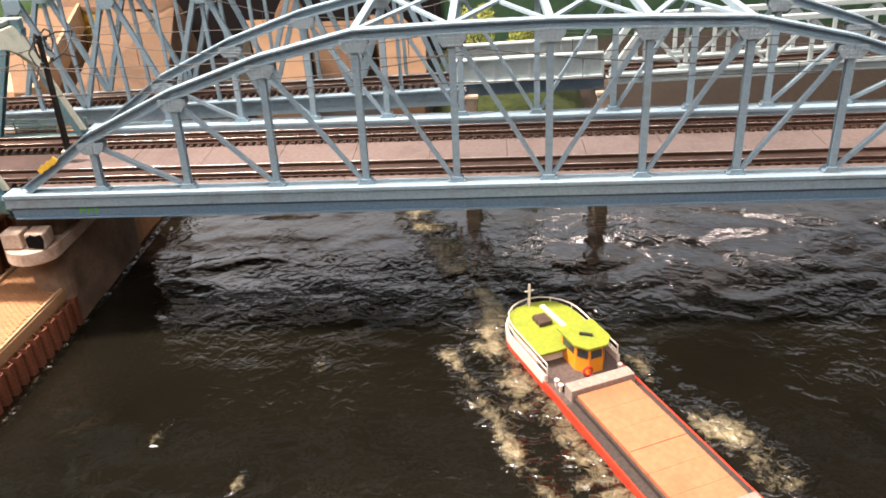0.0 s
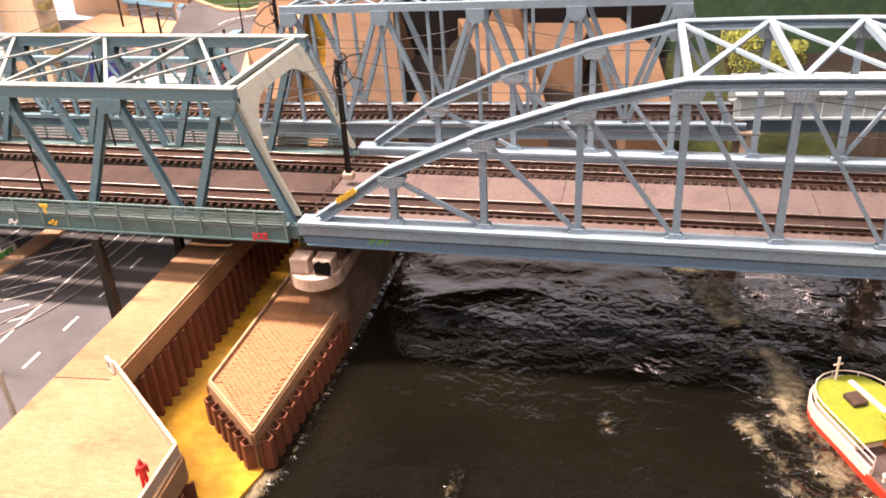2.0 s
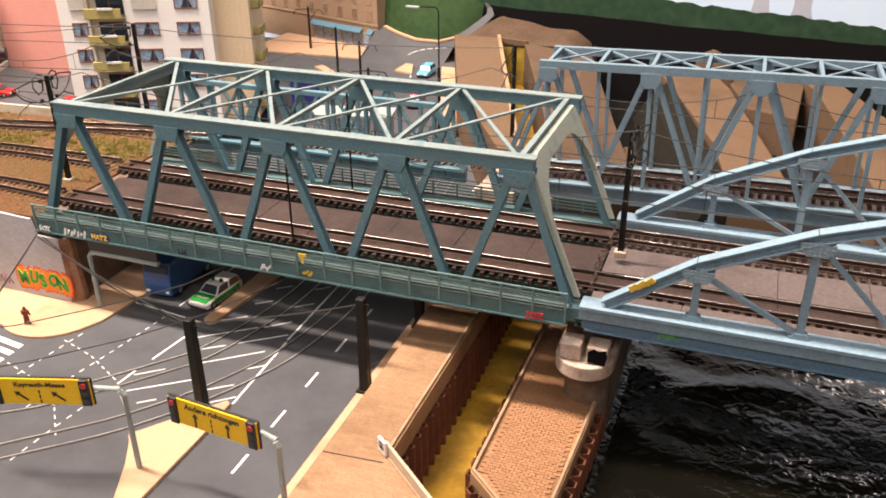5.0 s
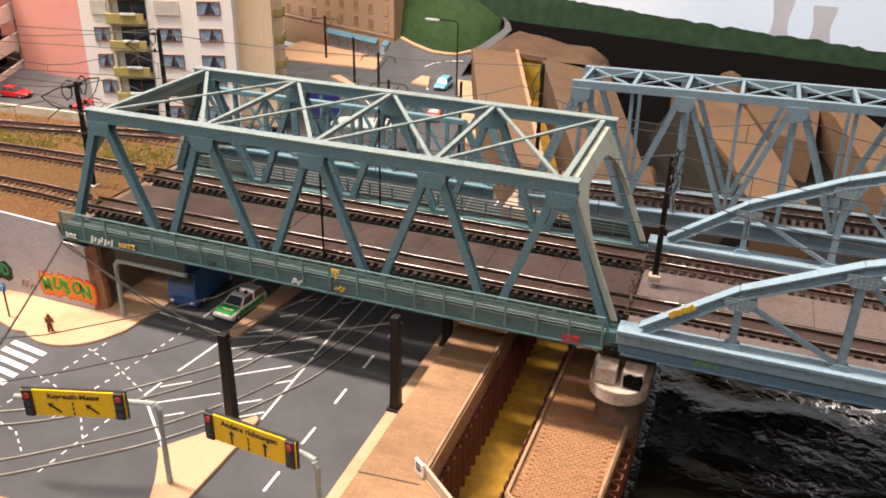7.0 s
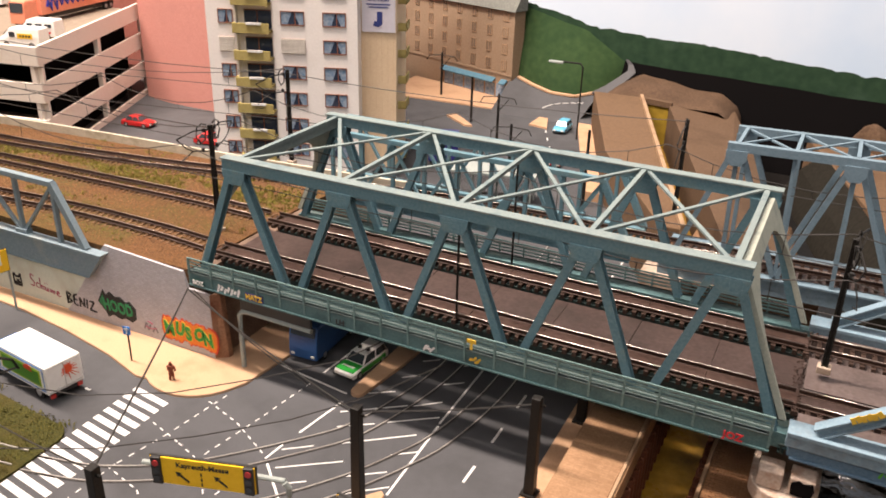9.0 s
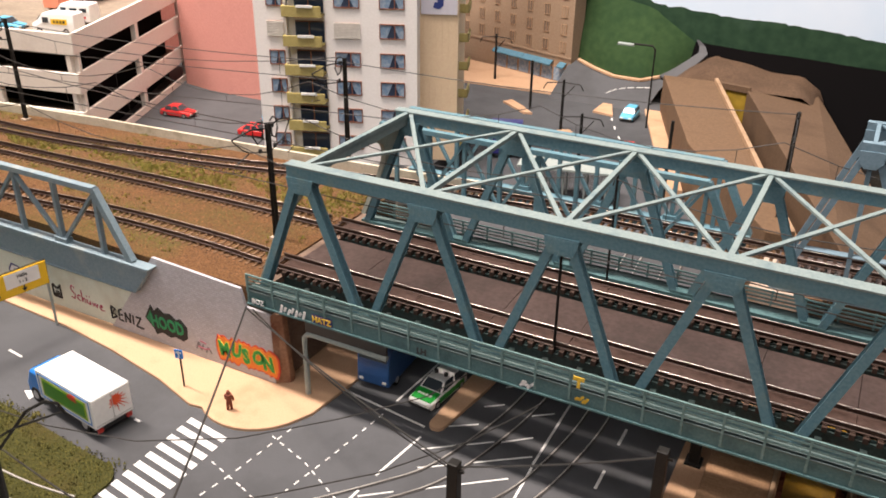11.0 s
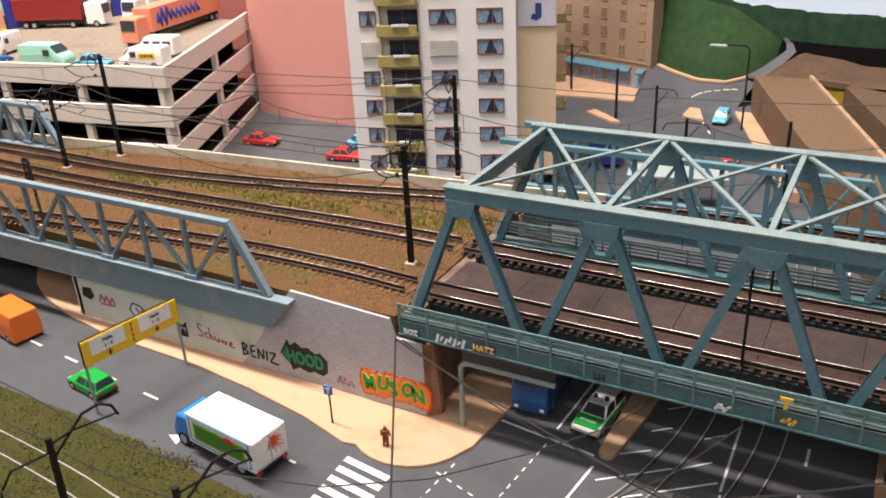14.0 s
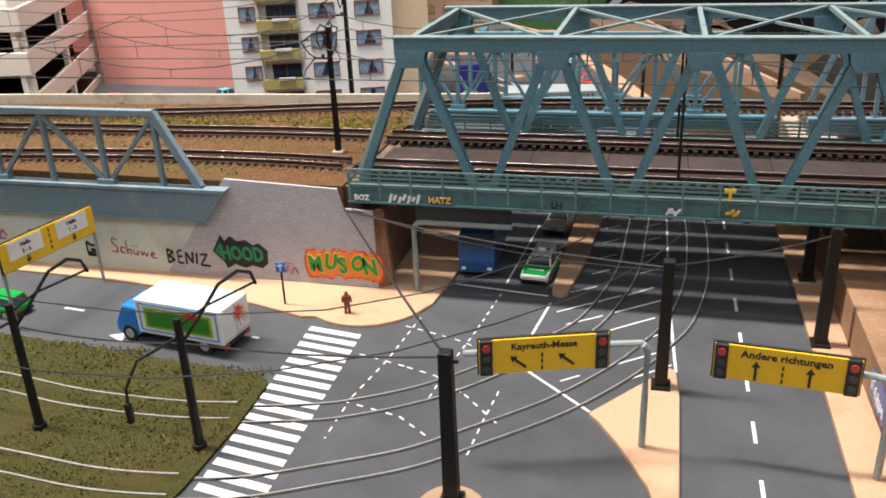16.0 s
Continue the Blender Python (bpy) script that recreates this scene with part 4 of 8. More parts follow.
def ribbon(bm, line, off, w, z0, z1, mi=0, top=None):
    """A strip of width w that follows line at a sideways offset."""
    rows = []
    for i, p in enumerate(line):
        d = (line[min(i + 1, len(line) - 1)] - line[max(i - 1, 0)]).normalized()
        n = Vector((-d.y, d.x))
        a, b = p + n * (off - w / 2), p + n * (off + w / 2)
        rows.append([bm.verts.new((*a, z0)), bm.verts.new((*b, z0)), bm.verts.new((*b, z1)), bm.verts.new((*a, z1))])
    for r, s in zip(rows, rows[1:]):
        for k in range(4):
            f = bm.faces.new((r[k], r[(k + 1) % 4], s[(k + 1) % 4], s[k]))
            f.material_index = top if top is not None and k == 2 else mi
    bm.faces.new(rows[0][::-1])
    bm.faces.new(rows[-1])


RAIL_PROFILE = ((-1.3, -4.2), (1.3, -4.2), (1.3, -3.6), (0.35, -3.2), (0.35, -1.3), (0.75, -1.0), (0.75, -0.5), (0.5, -0.14), (0.2, 0.0), (-0.2, 0.0), (-0.5, -0.14), (-0.75, -0.5), (-0.75, -1.0), (-0.35, -1.3), (-0.35, -3.2), (-1.3, -3.6))


def rail_section(bm, line, off, z):
    """A rail of true cross section along line; its rounded head is polished."""
    rows = []
    for i, p in enumerate(line):
        d = (line[min(i + 1, len(line) - 1)] - line[max(i - 1, 0)]).normalized()
        n = Vector((-d.y, d.x))
        rows.append([bm.verts.new((*(p + n * (off + u)), z + v)) for u, v in RAIL_PROFILE])
    c = len(RAIL_PROFILE)
    for r, q in zip(rows, rows[1:]):
        for k in range(c):
            f = bm.faces.new((r[k], q[k], q[(k + 1) % c], r[(k + 1) % c]))
            if 6 < k < 10:
                f.material_index, f.smooth = 1, True
    bm.faces.new(rows[0])
    bm.faces.new(rows[-1][::-1])
    bmesh.ops.recalc_face_normals(bm, faces=bm.faces)


def track(label, pts, z=RAIL, pitch=7.2, mesh=None, sleepers=True):
    """A track: two rails and its sleepers, z is the rail head."""
    mesh = mesh or SLEEPER_MESH
    line = spline(pts, 12.0 if len(pts) > 2 else 40.0)
    root = thing("railway_track", line[0].x, line[0].y, z - 8, 0, label, "railway track", kind="structure")
    for s in (-1, 1):
        bm = bm_new()
        rail_section(bm, line, s * 8.75, z)
        part("rail", bm, [RAIL_SIDE, RAIL_DULL if mesh is SLEEPER_MESH else RAIL_TOP], root, "rusty rail with a worn head" if mesh is SLEEPER_MESH else "rusty rail with a bright head", world=True)
    if sleepers:
        ties = spline(pts, pitch)
        for i, p in enumerate(ties):
            d = (ties[min(i + 1, len(ties) - 1)] - ties[max(i - 1, 0)]).normalized()
            ob = new("sleeper", mesh)
            ob.parent = root
            ob.matrix_basis = pose((p.x - line[0].x) * MM, (p.y - line[0].y) * MM, (8 - 4.2 - mesh["h"]) * MM, 0, 0, math.degrees(math.atan2(d.y, d.x)))
    return root


SLEEPER_MESH["h"], BRIDGE_SLEEPER["h"] = 4.0, 4.2
track("rust-brown rails on dark sleepers across the truss bridge", [(-834, 655.5), (-352, 655.5)], pitch=7.4, mesh=BRIDGE_SLEEPER)
track("rust-brown rails on dark sleepers across the truss bridge beside its second walkway", [(-834, 736), (-352, 736)], pitch=7.4, mesh=BRIDGE_SLEEPER)
track("bright-headed rails along the bowstring bridge, plated between", [(-352, 655.5), (900, 655.5)], pitch=7.4, mesh=BRIDGE_SLEEPER)
track("bright-headed rails along the bowstring bridge over open sleepers", [(-352, 736), (900, 736)], pitch=7.4, mesh=BRIDGE_SLEEPER)
track("weathered track in brown ballast by the graffiti wall", [(-1750, 575), (-1500, 600), (-1238, 634), (-1040, 656), (-920, 660), (-834, 655.5)])
track("weathered track in brown ballast with a grass strip beside it", [(-1900, 735), (-1600, 730), (-1310, 722), (-1100, 729), (-940, 736), (-834, 736)])
track("weathered outer track along the low retaining wall", [(-1900, 760), (-1472, 771), (-1260, 771), (-1050, 798), (-900, 830), (-700, 862), (-480, 866)])
far_line = track("bright-headed rails on the far truss bridge", [(-480, 866), (900, 866)], pitch=7.4, mesh=BRIDGE_SLEEPER)
far_line.matrix_basis = pose(-480 * MM, 866 * MM, (RAIL - 8) * MM, 0, -1.3, 0)

# ballast bed of the embankment
bm = bm_new()
prism(bm, [(-1190, 619), (-937, 613.6), (-832, 613.6), (-832, 776), (-826, 850), (-860, 860), (-1000, 852), (-1190, 839)], ROAD - 10, BALLAST_TOP)
prism(bm, [(-1500, 624), (-1190, 619), (-1190, 839), (-1228, 836), (-1405, 818), (-1500, 814)], 236, BALLAST_TOP)
prism(bm, [(-2400, 640), (-1560, 628), (-1500, 624), (-1500, 814), (-2400, 780)], ROAD - 10, BALLAST_TOP)
solid("embankment", bm, BALLAST, "brown ballast embankment with patches of grass", "embankment", "structure")


# grass tufts on the ballast, thickest between the outer tracks
def tufts(name, spots, mat, label, seed, low=1.5, high=4.5):
    rnd = random.Random(seed)
    verts, faces = [], []
    for x, y, z, r in spots:
        for k in range(7):
            a = rnd.uniform(0, math.tau)
            d = rnd.uniform(0, r)
            px, py = x + d * math.cos(a), y + d * math.sin(a)
            h, lean, w = rnd.uniform(low, high), rnd.uniform(-1.5, 1.5), rnd.uniform(0.35, 0.7)
            b = rnd.uniform(0, math.tau)
            cx, cy = w * math.cos(b), w * math.sin(b)
            n = len(verts)
            verts += [((px - cx) * MM, (py - cy) * MM, (z - 0.6) * MM), ((px + cx) * MM, (py + cy) * MM, (z - 0.6) * MM), ((px + lean - cy) * MM, (py + lean * 0.6 + cx) * MM, (z - 0.6) * MM), ((px + lean) * MM, (py - lean * 0.7) * MM, (z + h) * MM)]
            faces += [(n, n + 1, n + 3), (n + 1, n + 2, n + 3), (n + 2, n, n + 3)]
    me = bpy.data.meshes.new(name)
    me.from_pydata(verts, [], faces)
    me.materials.append(mat)
    ob = new(name, me)
    tagged(ob, label, "grass", kind="stuff")
    return ob


MOSS = surface("mossy_flock", (0.1276, 0.1296, 0.02288), (0.2552, 0.216, 0.0468), 0.95, 250, 0.0, stain=(0.174, 0.108, 0.0312), stain_size=25, stain_share=0.4)
FLOCK = surface("flock_tuft", (0.06742, 0.0696, 0.01414), (0.1359, 0.1218, 0.02936), 0.95, 200, 0.0, stain=(0.1305, 0.09244, 0.03045), stain_size=18, stain_share=0.45)
rnd = random.Random(5)
spots = []
while len(spots) < 1500:
    x = rnd.uniform(-1480, -836)
    t = (x + 1480) / 644
    y = rnd.gauss(752 + 30 * t * t, 9 + 8 * t)
    if noise.noise(Vector((x * 0.012, y * 0.03, 2))) + 0.35 * t > 0.0 and y < 822 + 30 * t:
        spots.append((x, y, BALLAST_TOP, 4))
for k in range(900):
    x, y = rnd.uniform(-1450, -840), rnd.uniform(628, 845)
    if noise.noise(Vector((x * 0.015, y * 0.02, 9))) > 0.12:
        spots.append((x, y, BALLAST_TOP, 4))
tufts("grass_tufts", spots, MOSS, "olive grass tufts growing in the ballast", 6, 0.8, 2.8)

# loose ballast stones over the bed
def stones(name, count, area, z, mat, label, seed):
    rnd = random.Random(seed)
    verts, faces = [], []
    for k in range(count):
        x, y, r = rnd.uniform(area[0], area[2]), rnd.uniform(area[1], area[3]), rnd.uniform(0.5, 1.25)
        n = len(verts)
        for sx, sy, sz in ((1, 0, 0), (-1, 0, 0), (0, 1, 0), (0, -1, 0), (0, 0, 1)):
            verts.append(((x + r * (sx + rnd.uniform(-0.3, 0.3))) * MM, (y + r * (sy + rnd.uniform(-0.3, 0.3))) * MM, (z + r * sz * rnd.uniform(0.6, 1.1) - 0.1) * MM))
        faces += [(n, n + 2, n + 4), (n + 2, n + 1, n + 4), (n + 1, n + 3, n + 4), (n + 3, n, n + 4)]
    me = bpy.data.meshes.new(name)
    me.from_pydata(verts, [], faces)
    me.materials.append(mat)
    ob = new(name, me)
    tagged(ob, label, "ballast", kind="stuff")
    return ob


STONE = bpy.data.materials.new("ballast_stone")
STONE.use_nodes = True
nt = STONE.node_tree
geo = nt.nodes.new("ShaderNodeNewGeometry")
tint = nt.nodes.new("ShaderNodeMix")
tint.data_type = "RGBA"
tint.inputs[6].default_value, tint.inputs[7].default_value = (0.085, 0.042, 0.018, 1), (0.22, 0.108, 0.043, 1)
nt.links.new(geo.outputs["Random Per Island"], tint.inputs[0])
nt.links.new(tint.outputs[2], nt.nodes["Principled BSDF"].inputs["Base Color"])
nt.nodes["Principled BSDF"].inputs["Roughness"].default_value = 0.9
stones("ballast_stones", 26000, (-1500, 624, -834, 842), BALLAST_TOP, STONE, "loose rust-brown ballast stones", 8)
stones("rubble", 260, (-358, 640, -344, 760), 254.2, SLEEPER, "brown rubble in the joint between the two bridges", 14)



# ---- road markings and tram rails ----
def stripe(bm, x0, y0, x1, y1, w, z=ROAD + 0.12, h=0.25):
    bar(bm, (x0, y0, z), (x1, y1, z), w, h)


def dashes(bm, x0, y0, x1, y1, w, on, off):
    a, b = Vector((x0, y0)), Vector((x1, y1))
    d, L, s = (b - a).normalized(), (b - a).length, 0.0
    while s < L:
        p, q = a + d * s, a + d * min(s + on, L)
        stripe(bm, p.x, p.y, q.x, q.y, w)
        s += on + off


zebra = thing("road_marking", -818, 465, ROAD, 0, "white zebra crossing stripes", "road marking", kind="structure")
for k in range(17):
    y = 548 - k * 10.6
    x0 = -838.5 + k * 0.45
    bm = bm_new()
    quads(bm, [(x0, y + 1, ROAD + 0.3), (x0 + 39, y - 4.5, ROAD + 0.3), (x0 + 39, y - 10, ROAD + 0.3), (x0, y - 4.5, ROAD + 0.3), (x0, y + 1, ROAD - 1), (x0 + 39, y - 4.5, ROAD - 1), (x0 + 39, y - 10, ROAD - 1), (x0, y - 4.5, ROAD - 1)], CUBE)
    part("stripe", bm, WHITE_LINE, zebra, world=True)
bm = bm_new()
dashes(bm, -551, 1100, -551, 200, 2.0, 20, 31)
solid("road_marking", bm, WHITE_LINE, "white dashed lane line on the quay road", "road marking", "structure")
bm = bm_new()
dashes(bm, -1250, 566, -868, 527, 2.0, 18, 36)
solid("road_marking", bm, WHITE_LINE, "white dashed centre line of the exhibition road", "road marking", "structure")
bm = bm_new()
stripe(bm, -757, 632.6, -682, 623, 1.8)
stripe(bm, -716, 640, -708, 760, 1.6)
solid("road_marking", bm, WHITE_LINE, "white stop line under the bridge", "road marking", "structure")
bm = bm_new()
GUIDES = (((-716.8, 621), (-723.5, 562), (-731, 512), (-734, 478)), ((-766, 574), (-772, 514), (-780, 469), (-781, 428)), ((-773, 561), (-735, 549), (-693, 528)), ((-792, 519), (-757, 509), (-736, 502), (-714, 485), (-688, 458)), ((-784, 465), (-746, 456), (-722, 438)), ((-694.6, 492), (-697.6, 463), (-700, 428)))
for line in GUIDES:
    for (xa, ya), (xb, yb) in zip(line, line[1:]):
        dashes(bm, xa, ya, xb, yb, 0.95, 4.4, 5.6)
solid("road_marking", bm, WHITE_LINE, "white dotted turning guides across the junction", "road marking", "structure")
bm = bm_new()
for xa, ya, xb, yb in ((-679, 612, -685.6, 562), (-688, 544, -689.6, 525), (-684.7, 521, -640, 481), (-600, 860, -596.6, 623), (-596, 620, -592, 533)):
    stripe(bm, xa, ya, xb, yb, 1.7)
HATCHING = ((-673, 599.5, -630, 632.4), (-664.6, 582, -641, 599), (-633.7, 605, -600, 630.6), (-653.5, 564, -605.7, 602), (-685.4, 539, -667, 554), (-677, 520, -638, 549), (-611, 572, -595, 584.6), (-629, 535, -604, 554), (-619, 520, -594.5, 541), (-660, 510, -649, 518.6), (-667, 632, -648.5, 645), (-654, 666, -641.5, 676), (-628, 632, -607.5, 650))
for xa, ya, xb, yb in HATCHING:
    stripe(bm, xa, ya, xb, yb, 1.2)
for k in range(5):
    y = 697 + k * 32
    stripe(bm, -650, y, -638, y + 9.5, 1.2)
    stripe(bm, -618, y - 24, -604, y - 13, 1.2)
solid("road_marking", bm, WHITE_LINE, "white hatching on the closed tram lane", "road marking", "structure")
bm = bm_new()
prism(bm, [(-975, 512), (-962, 518), (-962, 514.5), (-950, 514.5), (-950, 510.5), (-962, 510.5), (-962, 506)], ROAD - 1, ROAD + 0.3)
solid("road_marking", bm, WHITE_LINE, "white lane arrow before the lorry", "road marking", "structure")

TRAM_A = [(-1500, 480), (-1300, 462), (-1100, 450), (-1030, 445), (-990, 441), (-942, 435), (-870, 436), (-801, 450), (-770, 463), (-737, 484), (-709, 511), (-674, 552), (-652, 583), (-637, 630), (-627, 684), (-624, 751), (-623, 830), (-632, 1000), (-660, 1240)]
TRAM_B = [(-1500, 420), (-1200, 392), (-950, 373), (-885, 369), (-836, 374), (-805, 382), (-772, 398), (-731, 420), (-700, 446), (-658, 485), (-623, 531), (-601, 572), (-588, 605), (-578, 660), (-575, 709), (-576, 800), (-592, 1000), (-630, 1240)]
TRAM_STEEL = surface("tram_rail_steel", (0.42, 0.40, 0.375), (0.62, 0.59, 0.55), 0.34, 120, 0.0, metal=0.5, stain=(0.16, 0.13, 0.11), stain_size=10, stain_share=0.4, spec=0.5)
GROOVE = surface("tram_groove", (0.025, 0.023, 0.022), (0.05, 0.047, 0.045), 0.45, 300, 0.1)


def tram_track(pts, label):
    line = spline(pts, 10)
    root = thing("tram_track", line[0].x, line[0].y, ROAD, 0, label, "tram track", kind="structure")
    for s in (-1, 1):
        bm = bm_new()
        ribbon(bm, line, s * 8.2, 0.9, ROAD - 1, ROAD + 0.55)
        part("rail", bm, TRAM_STEEL, root, "bright steel rail", world=True)
        bm = bm_new()
        ribbon(bm, line, s * 8.2 - 0.9, 2.4, ROAD - 1, ROAD + 0.3)
        part("rail_groove", bm, GROOVE, root, world=True)
    return root


tram_track(TRAM_A, "curved tram track set flush in the street")
tram_track(TRAM_B, "outer curved tram track set flush in the street")
for pts, lab in ((TRAM_A, "tram rails crossing the grass"), (TRAM_B, "outer tram rails crossing the grass")):
    line = [p for p in spline(pts, 10) if p.x < -836]
    root = thing("tram_track", line[0].x, line[0].y, ROAD, 0, lab, "tram track", kind="structure")
    for s in (-1, 1):
        bm = bm_new()
        ribbon(bm, line, s * 8.2, 1.1, ROAD, ROAD + 3.1)
        part("rail", bm, TRAM_STEEL, root, "bright steel rail", world=True)


# flock tufts over the grass corner
rnd = random.Random(21)
spots = []
while len(spots) < 5200:
    x, y = rnd.uniform(-1200, -838), rnd.uniform(230, 496)
    if y > 486 and x > -930 or x > -838 - max(0, (373 - y)) * 0.12:
        continue
    if noise.noise(Vector((x * 0.02, y * 0.02, 6))) > -0.25:
        spots.append((x, y, ROAD + 2, 5))
tufts("grass_tufts", spots, FLOCK, "uneven olive flock tufts of the grass corner", 22, 0.4, 1.5)



# ---- walls of the embankment ----
bm = bm_new()
slab_xz(bm, [(-989, ROAD), (-809, ROAD), (-809, 236), (-832, 237), (-836, 252), (-926, 256)], 611, 613.4)
solid("wall_graffiti", bm, WALL_BRICK, "lilac-grey brick retaining wall sprayed with graffiti", "wall", "structure")
bm = bm_new()
slab_xz(bm, [(-1188, ROAD), (-985, ROAD), (-949, 223), (-1188, 223)], 613, 618)
box(bm, -1190, 613, ROAD, -1184, 838, 236)
solid("wall_underpass", bm, WALL_PANEL, "pale green concrete wall under the low bridge", "wall", "structure")
bm = bm_new()
box(bm, -832, 619, ROAD, -806, 776, 238)
box(bm, -832, 619, 238, -820, 776, 252)
solid("abutment", bm, surface("brown_abutment", (0.15, 0.10, 0.072), (0.22, 0.155, 0.115), 0.85, 500, 0.2, stain=(0.07, 0.05, 0.038), stain_size=30, stain_share=0.5), "brown concrete bridge abutment", "abutment", "structure")
bm = bm_new()
for (x0, y0), (x1, y1) in zip([(-1900, 775), (-1405, 815), (-1228, 833), (-972, 851), (-800, 866), (-760, 872)], [(-1405, 815), (-1228, 833), (-972, 851), (-800, 866), (-760, 872)]):
    bar(bm, (x0, y0, 257), (x1, y1, 257), 3.4, 14)
soften(solid("retaining_wall", bm, PALE_WALL, "low weathered cream wall behind the tracks", "wall", "structure"), 0.5)

bm = bm_new()
quads(bm, [(-809, 611, ROAD), (-799, 618, ROAD), (-799, 624, ROAD), (-809, 624, ROAD), (-809, 611, 236), (-803, 618, 236), (-803, 624, 236), (-809, 624, 236)], CUBE)
soften(solid("abutment", bm, surface("rust_stained_concrete", (0.26, 0.14, 0.085), (0.36, 0.21, 0.13), 0.85, 400, 0.25, stain=(0.15, 0.05, 0.03), stain_size=45, stain_share=0.55), "rust-stained brown corner of the abutment", "abutment", "structure"), 1.0)

# river pier under the joint of the two bridges
def pier():
    root = thing("bridge_pier", -348, 690, 130, 0, "rounded stone river pier with a pale plastered cap", "bridge pier", kind="structure")
    bm = bm_new()
    prism(bm, arc(-349, 640, 17, 180, 360, 12) + arc(-349, 760, 17, 0, 180, 12), 124, 205)
    part("shaft", bm, DARK_STONE, root, world=True)
    bm = bm_new()
    prism(bm, arc(-349, 622, 21, 180, 360, 16) + arc(-349, 768, 21, 0, 180, 16), 205, 216)
    soften(part("cap", bm, PIER_CAP, root, "cracked cream plaster cap", world=True), 0.8)
    for y in (616, 768):
        for x in (-358, -339):
            bm = bm_new()
            cbox(bm, x, y, 223, 15, 16, 13)
            soften(part("bearing_block", bm, PIER_CAP, root, world=True), 1.2)
    bm = bm_new()
    box(bm, -366, 634, 216, -332, 752, 238)
    part("bearing_shelf", bm, DARK_STONE, root, world=True)
    return root


pier()
# flat black plate stands in for the dark inside of a hole
bm = bm_new()
slab_xz(bm, [(-345, 218), (-333, 217), (-331.6, 224), (-333, 229), (-338, 227.5), (-341, 229), (-345.5, 226)], 607.2, 608.2)
solid("bearing_black_patch", bm, VOID, "ragged black patch standing in for a hole in the bearing block", "hole", "structure")

# ---- far banks and painted backdrop ----
BANK = surface("bank_sand", (0.1165, 0.0721, 0.04104), (0.1575, 0.09765, 0.05657), 0.9, 400, 0.15, stain=(0.08316, 0.05102, 0.03106), stain_size=10, stain_share=0.45)
BANK_BROWN = surface("bank_brown", (0.09225, 0.05625, 0.03375), (0.1294, 0.08213, 0.0495), 0.9, 400, 0.2, stain=(0.06188, 0.03825, 0.02363), stain_size=12, stain_share=0.45)
bm = bm_new()
box(bm, -500, 828, 126, -462, 902, 240)
solid("bridge_pier", bm, CONCRETE, "plain tan pier of the far railway bridge", "bridge pier", "structure")
bm = bm_new()
box(bm, -860, 826, 126, -826, 905, 250)
solid("abutment", bm, CONCRETE, "tan abutment of the far street bridge", "abutment", "structure")
bm = bm_new()
prism(bm, [(-1110, 1394), (-1014, 1400), (-939, 1402), (-893, 1402), (-866, 1414), (-856, 1432), (-862, 1452), (-880, 1470), (-1110, 1540)], 150, 203)
soften(solid("pavement", bm, BEIGE, "beige pavement before the far corner house", "pavement", "structure"), 1)
bm = bm_new()
prism(bm, [(-636, 1100), (-745, 1402), (-762, 1420), (-724, 1420), (-614, 1100)], 150, 203)
soften(solid("pavement", bm, BEIGE, "narrow beige pavement below the raised bank", "pavement", "structure"), 0.8)
for tri in ([(-805, 1346), (-805, 1434), (-773, 1339)], [(-940, 1326), (-931, 1340), (-905, 1318), (-878, 1291), (-890, 1288)], [(-818, 1235), (-805, 1246), (-796, 1236), (-806, 1226)]):
    bm = bm_new()
    prism(bm, tri, 190, 203)
    solid("traffic_island", bm, BEIGE, "small beige island in the far road", "traffic island", "structure")
# raised banks on both sides of the side channel
bm = bm_new()
prism(bm, [(-722, 1402), (-619, 1116), (-530, 960), (-503, 912), (-482, 912), (-650, 1405)], 126, 254)
soften(solid("bank", bm, BANK, "raised beige bank beside the yellow channel", "embankment", "structure"), 1)
quay_cap("quay_cap", [(-481, 912), (-648, 1404)], 259, 5, 40, "pale concrete edge of the raised bank")
bm = bm_new()
prism(bm, [(-482, 912), (-648, 1404), (-603, 1396), (-440, 912)], 126, 182)
solid("channel_bed", bm, YELLOW_BED, "yellow sand bed of the side channel farther up", "water", "structure")
bm = bm_new()
quads(bm, [(-647, 1404, 180), (-603, 1394, 180), (-603, 1398, 180), (-647, 1408, 180), (-647, 1404, 246), (-603, 1394, 246), (-603, 1398, 246), (-647, 1408, 246)], CUBE)
solid("channel_head", bm, surface("mustard_wall", (0.20, 0.13, 0.012), (0.30, 0.20, 0.02), 0.8, 60, 0.2, stain=(0.12, 0.08, 0.012), stain_size=25, stain_share=0.4), "dull yellow painted head wall of the side channel", "wall", "structure")
bm = bm_new()
quads(bm, [(-652, 1403, 246), (-599, 1391, 246), (-599, 1399, 246), (-652, 1411, 246), (-652, 1403, 254), (-599, 1391, 254), (-599, 1399, 254), (-652, 1411, 254)], CUBE)
solid("wall_coping", bm, BANK_BROWN, "brown coping over the yellow head wall", "wall", "structure")
bm = bm_new()
quads(bm, [(-440, 912, 126), (-350, 912, 126), (-520, 1462, 126), (-603, 1394, 126), (-440, 912, 248), (-348, 912, 207), (-516, 1468, 236), (-603, 1394, 250)], CUBE)
soften(solid("bank", bm, BANK_BROWN, "brown earth bank sloping from channel to dark river arm", "embankment", "structure"), 1)
bm = bm_new()
prism(bm, [(-620, 905), (140, 905), (140, 1492), (-700, 1492)], 127, 141)
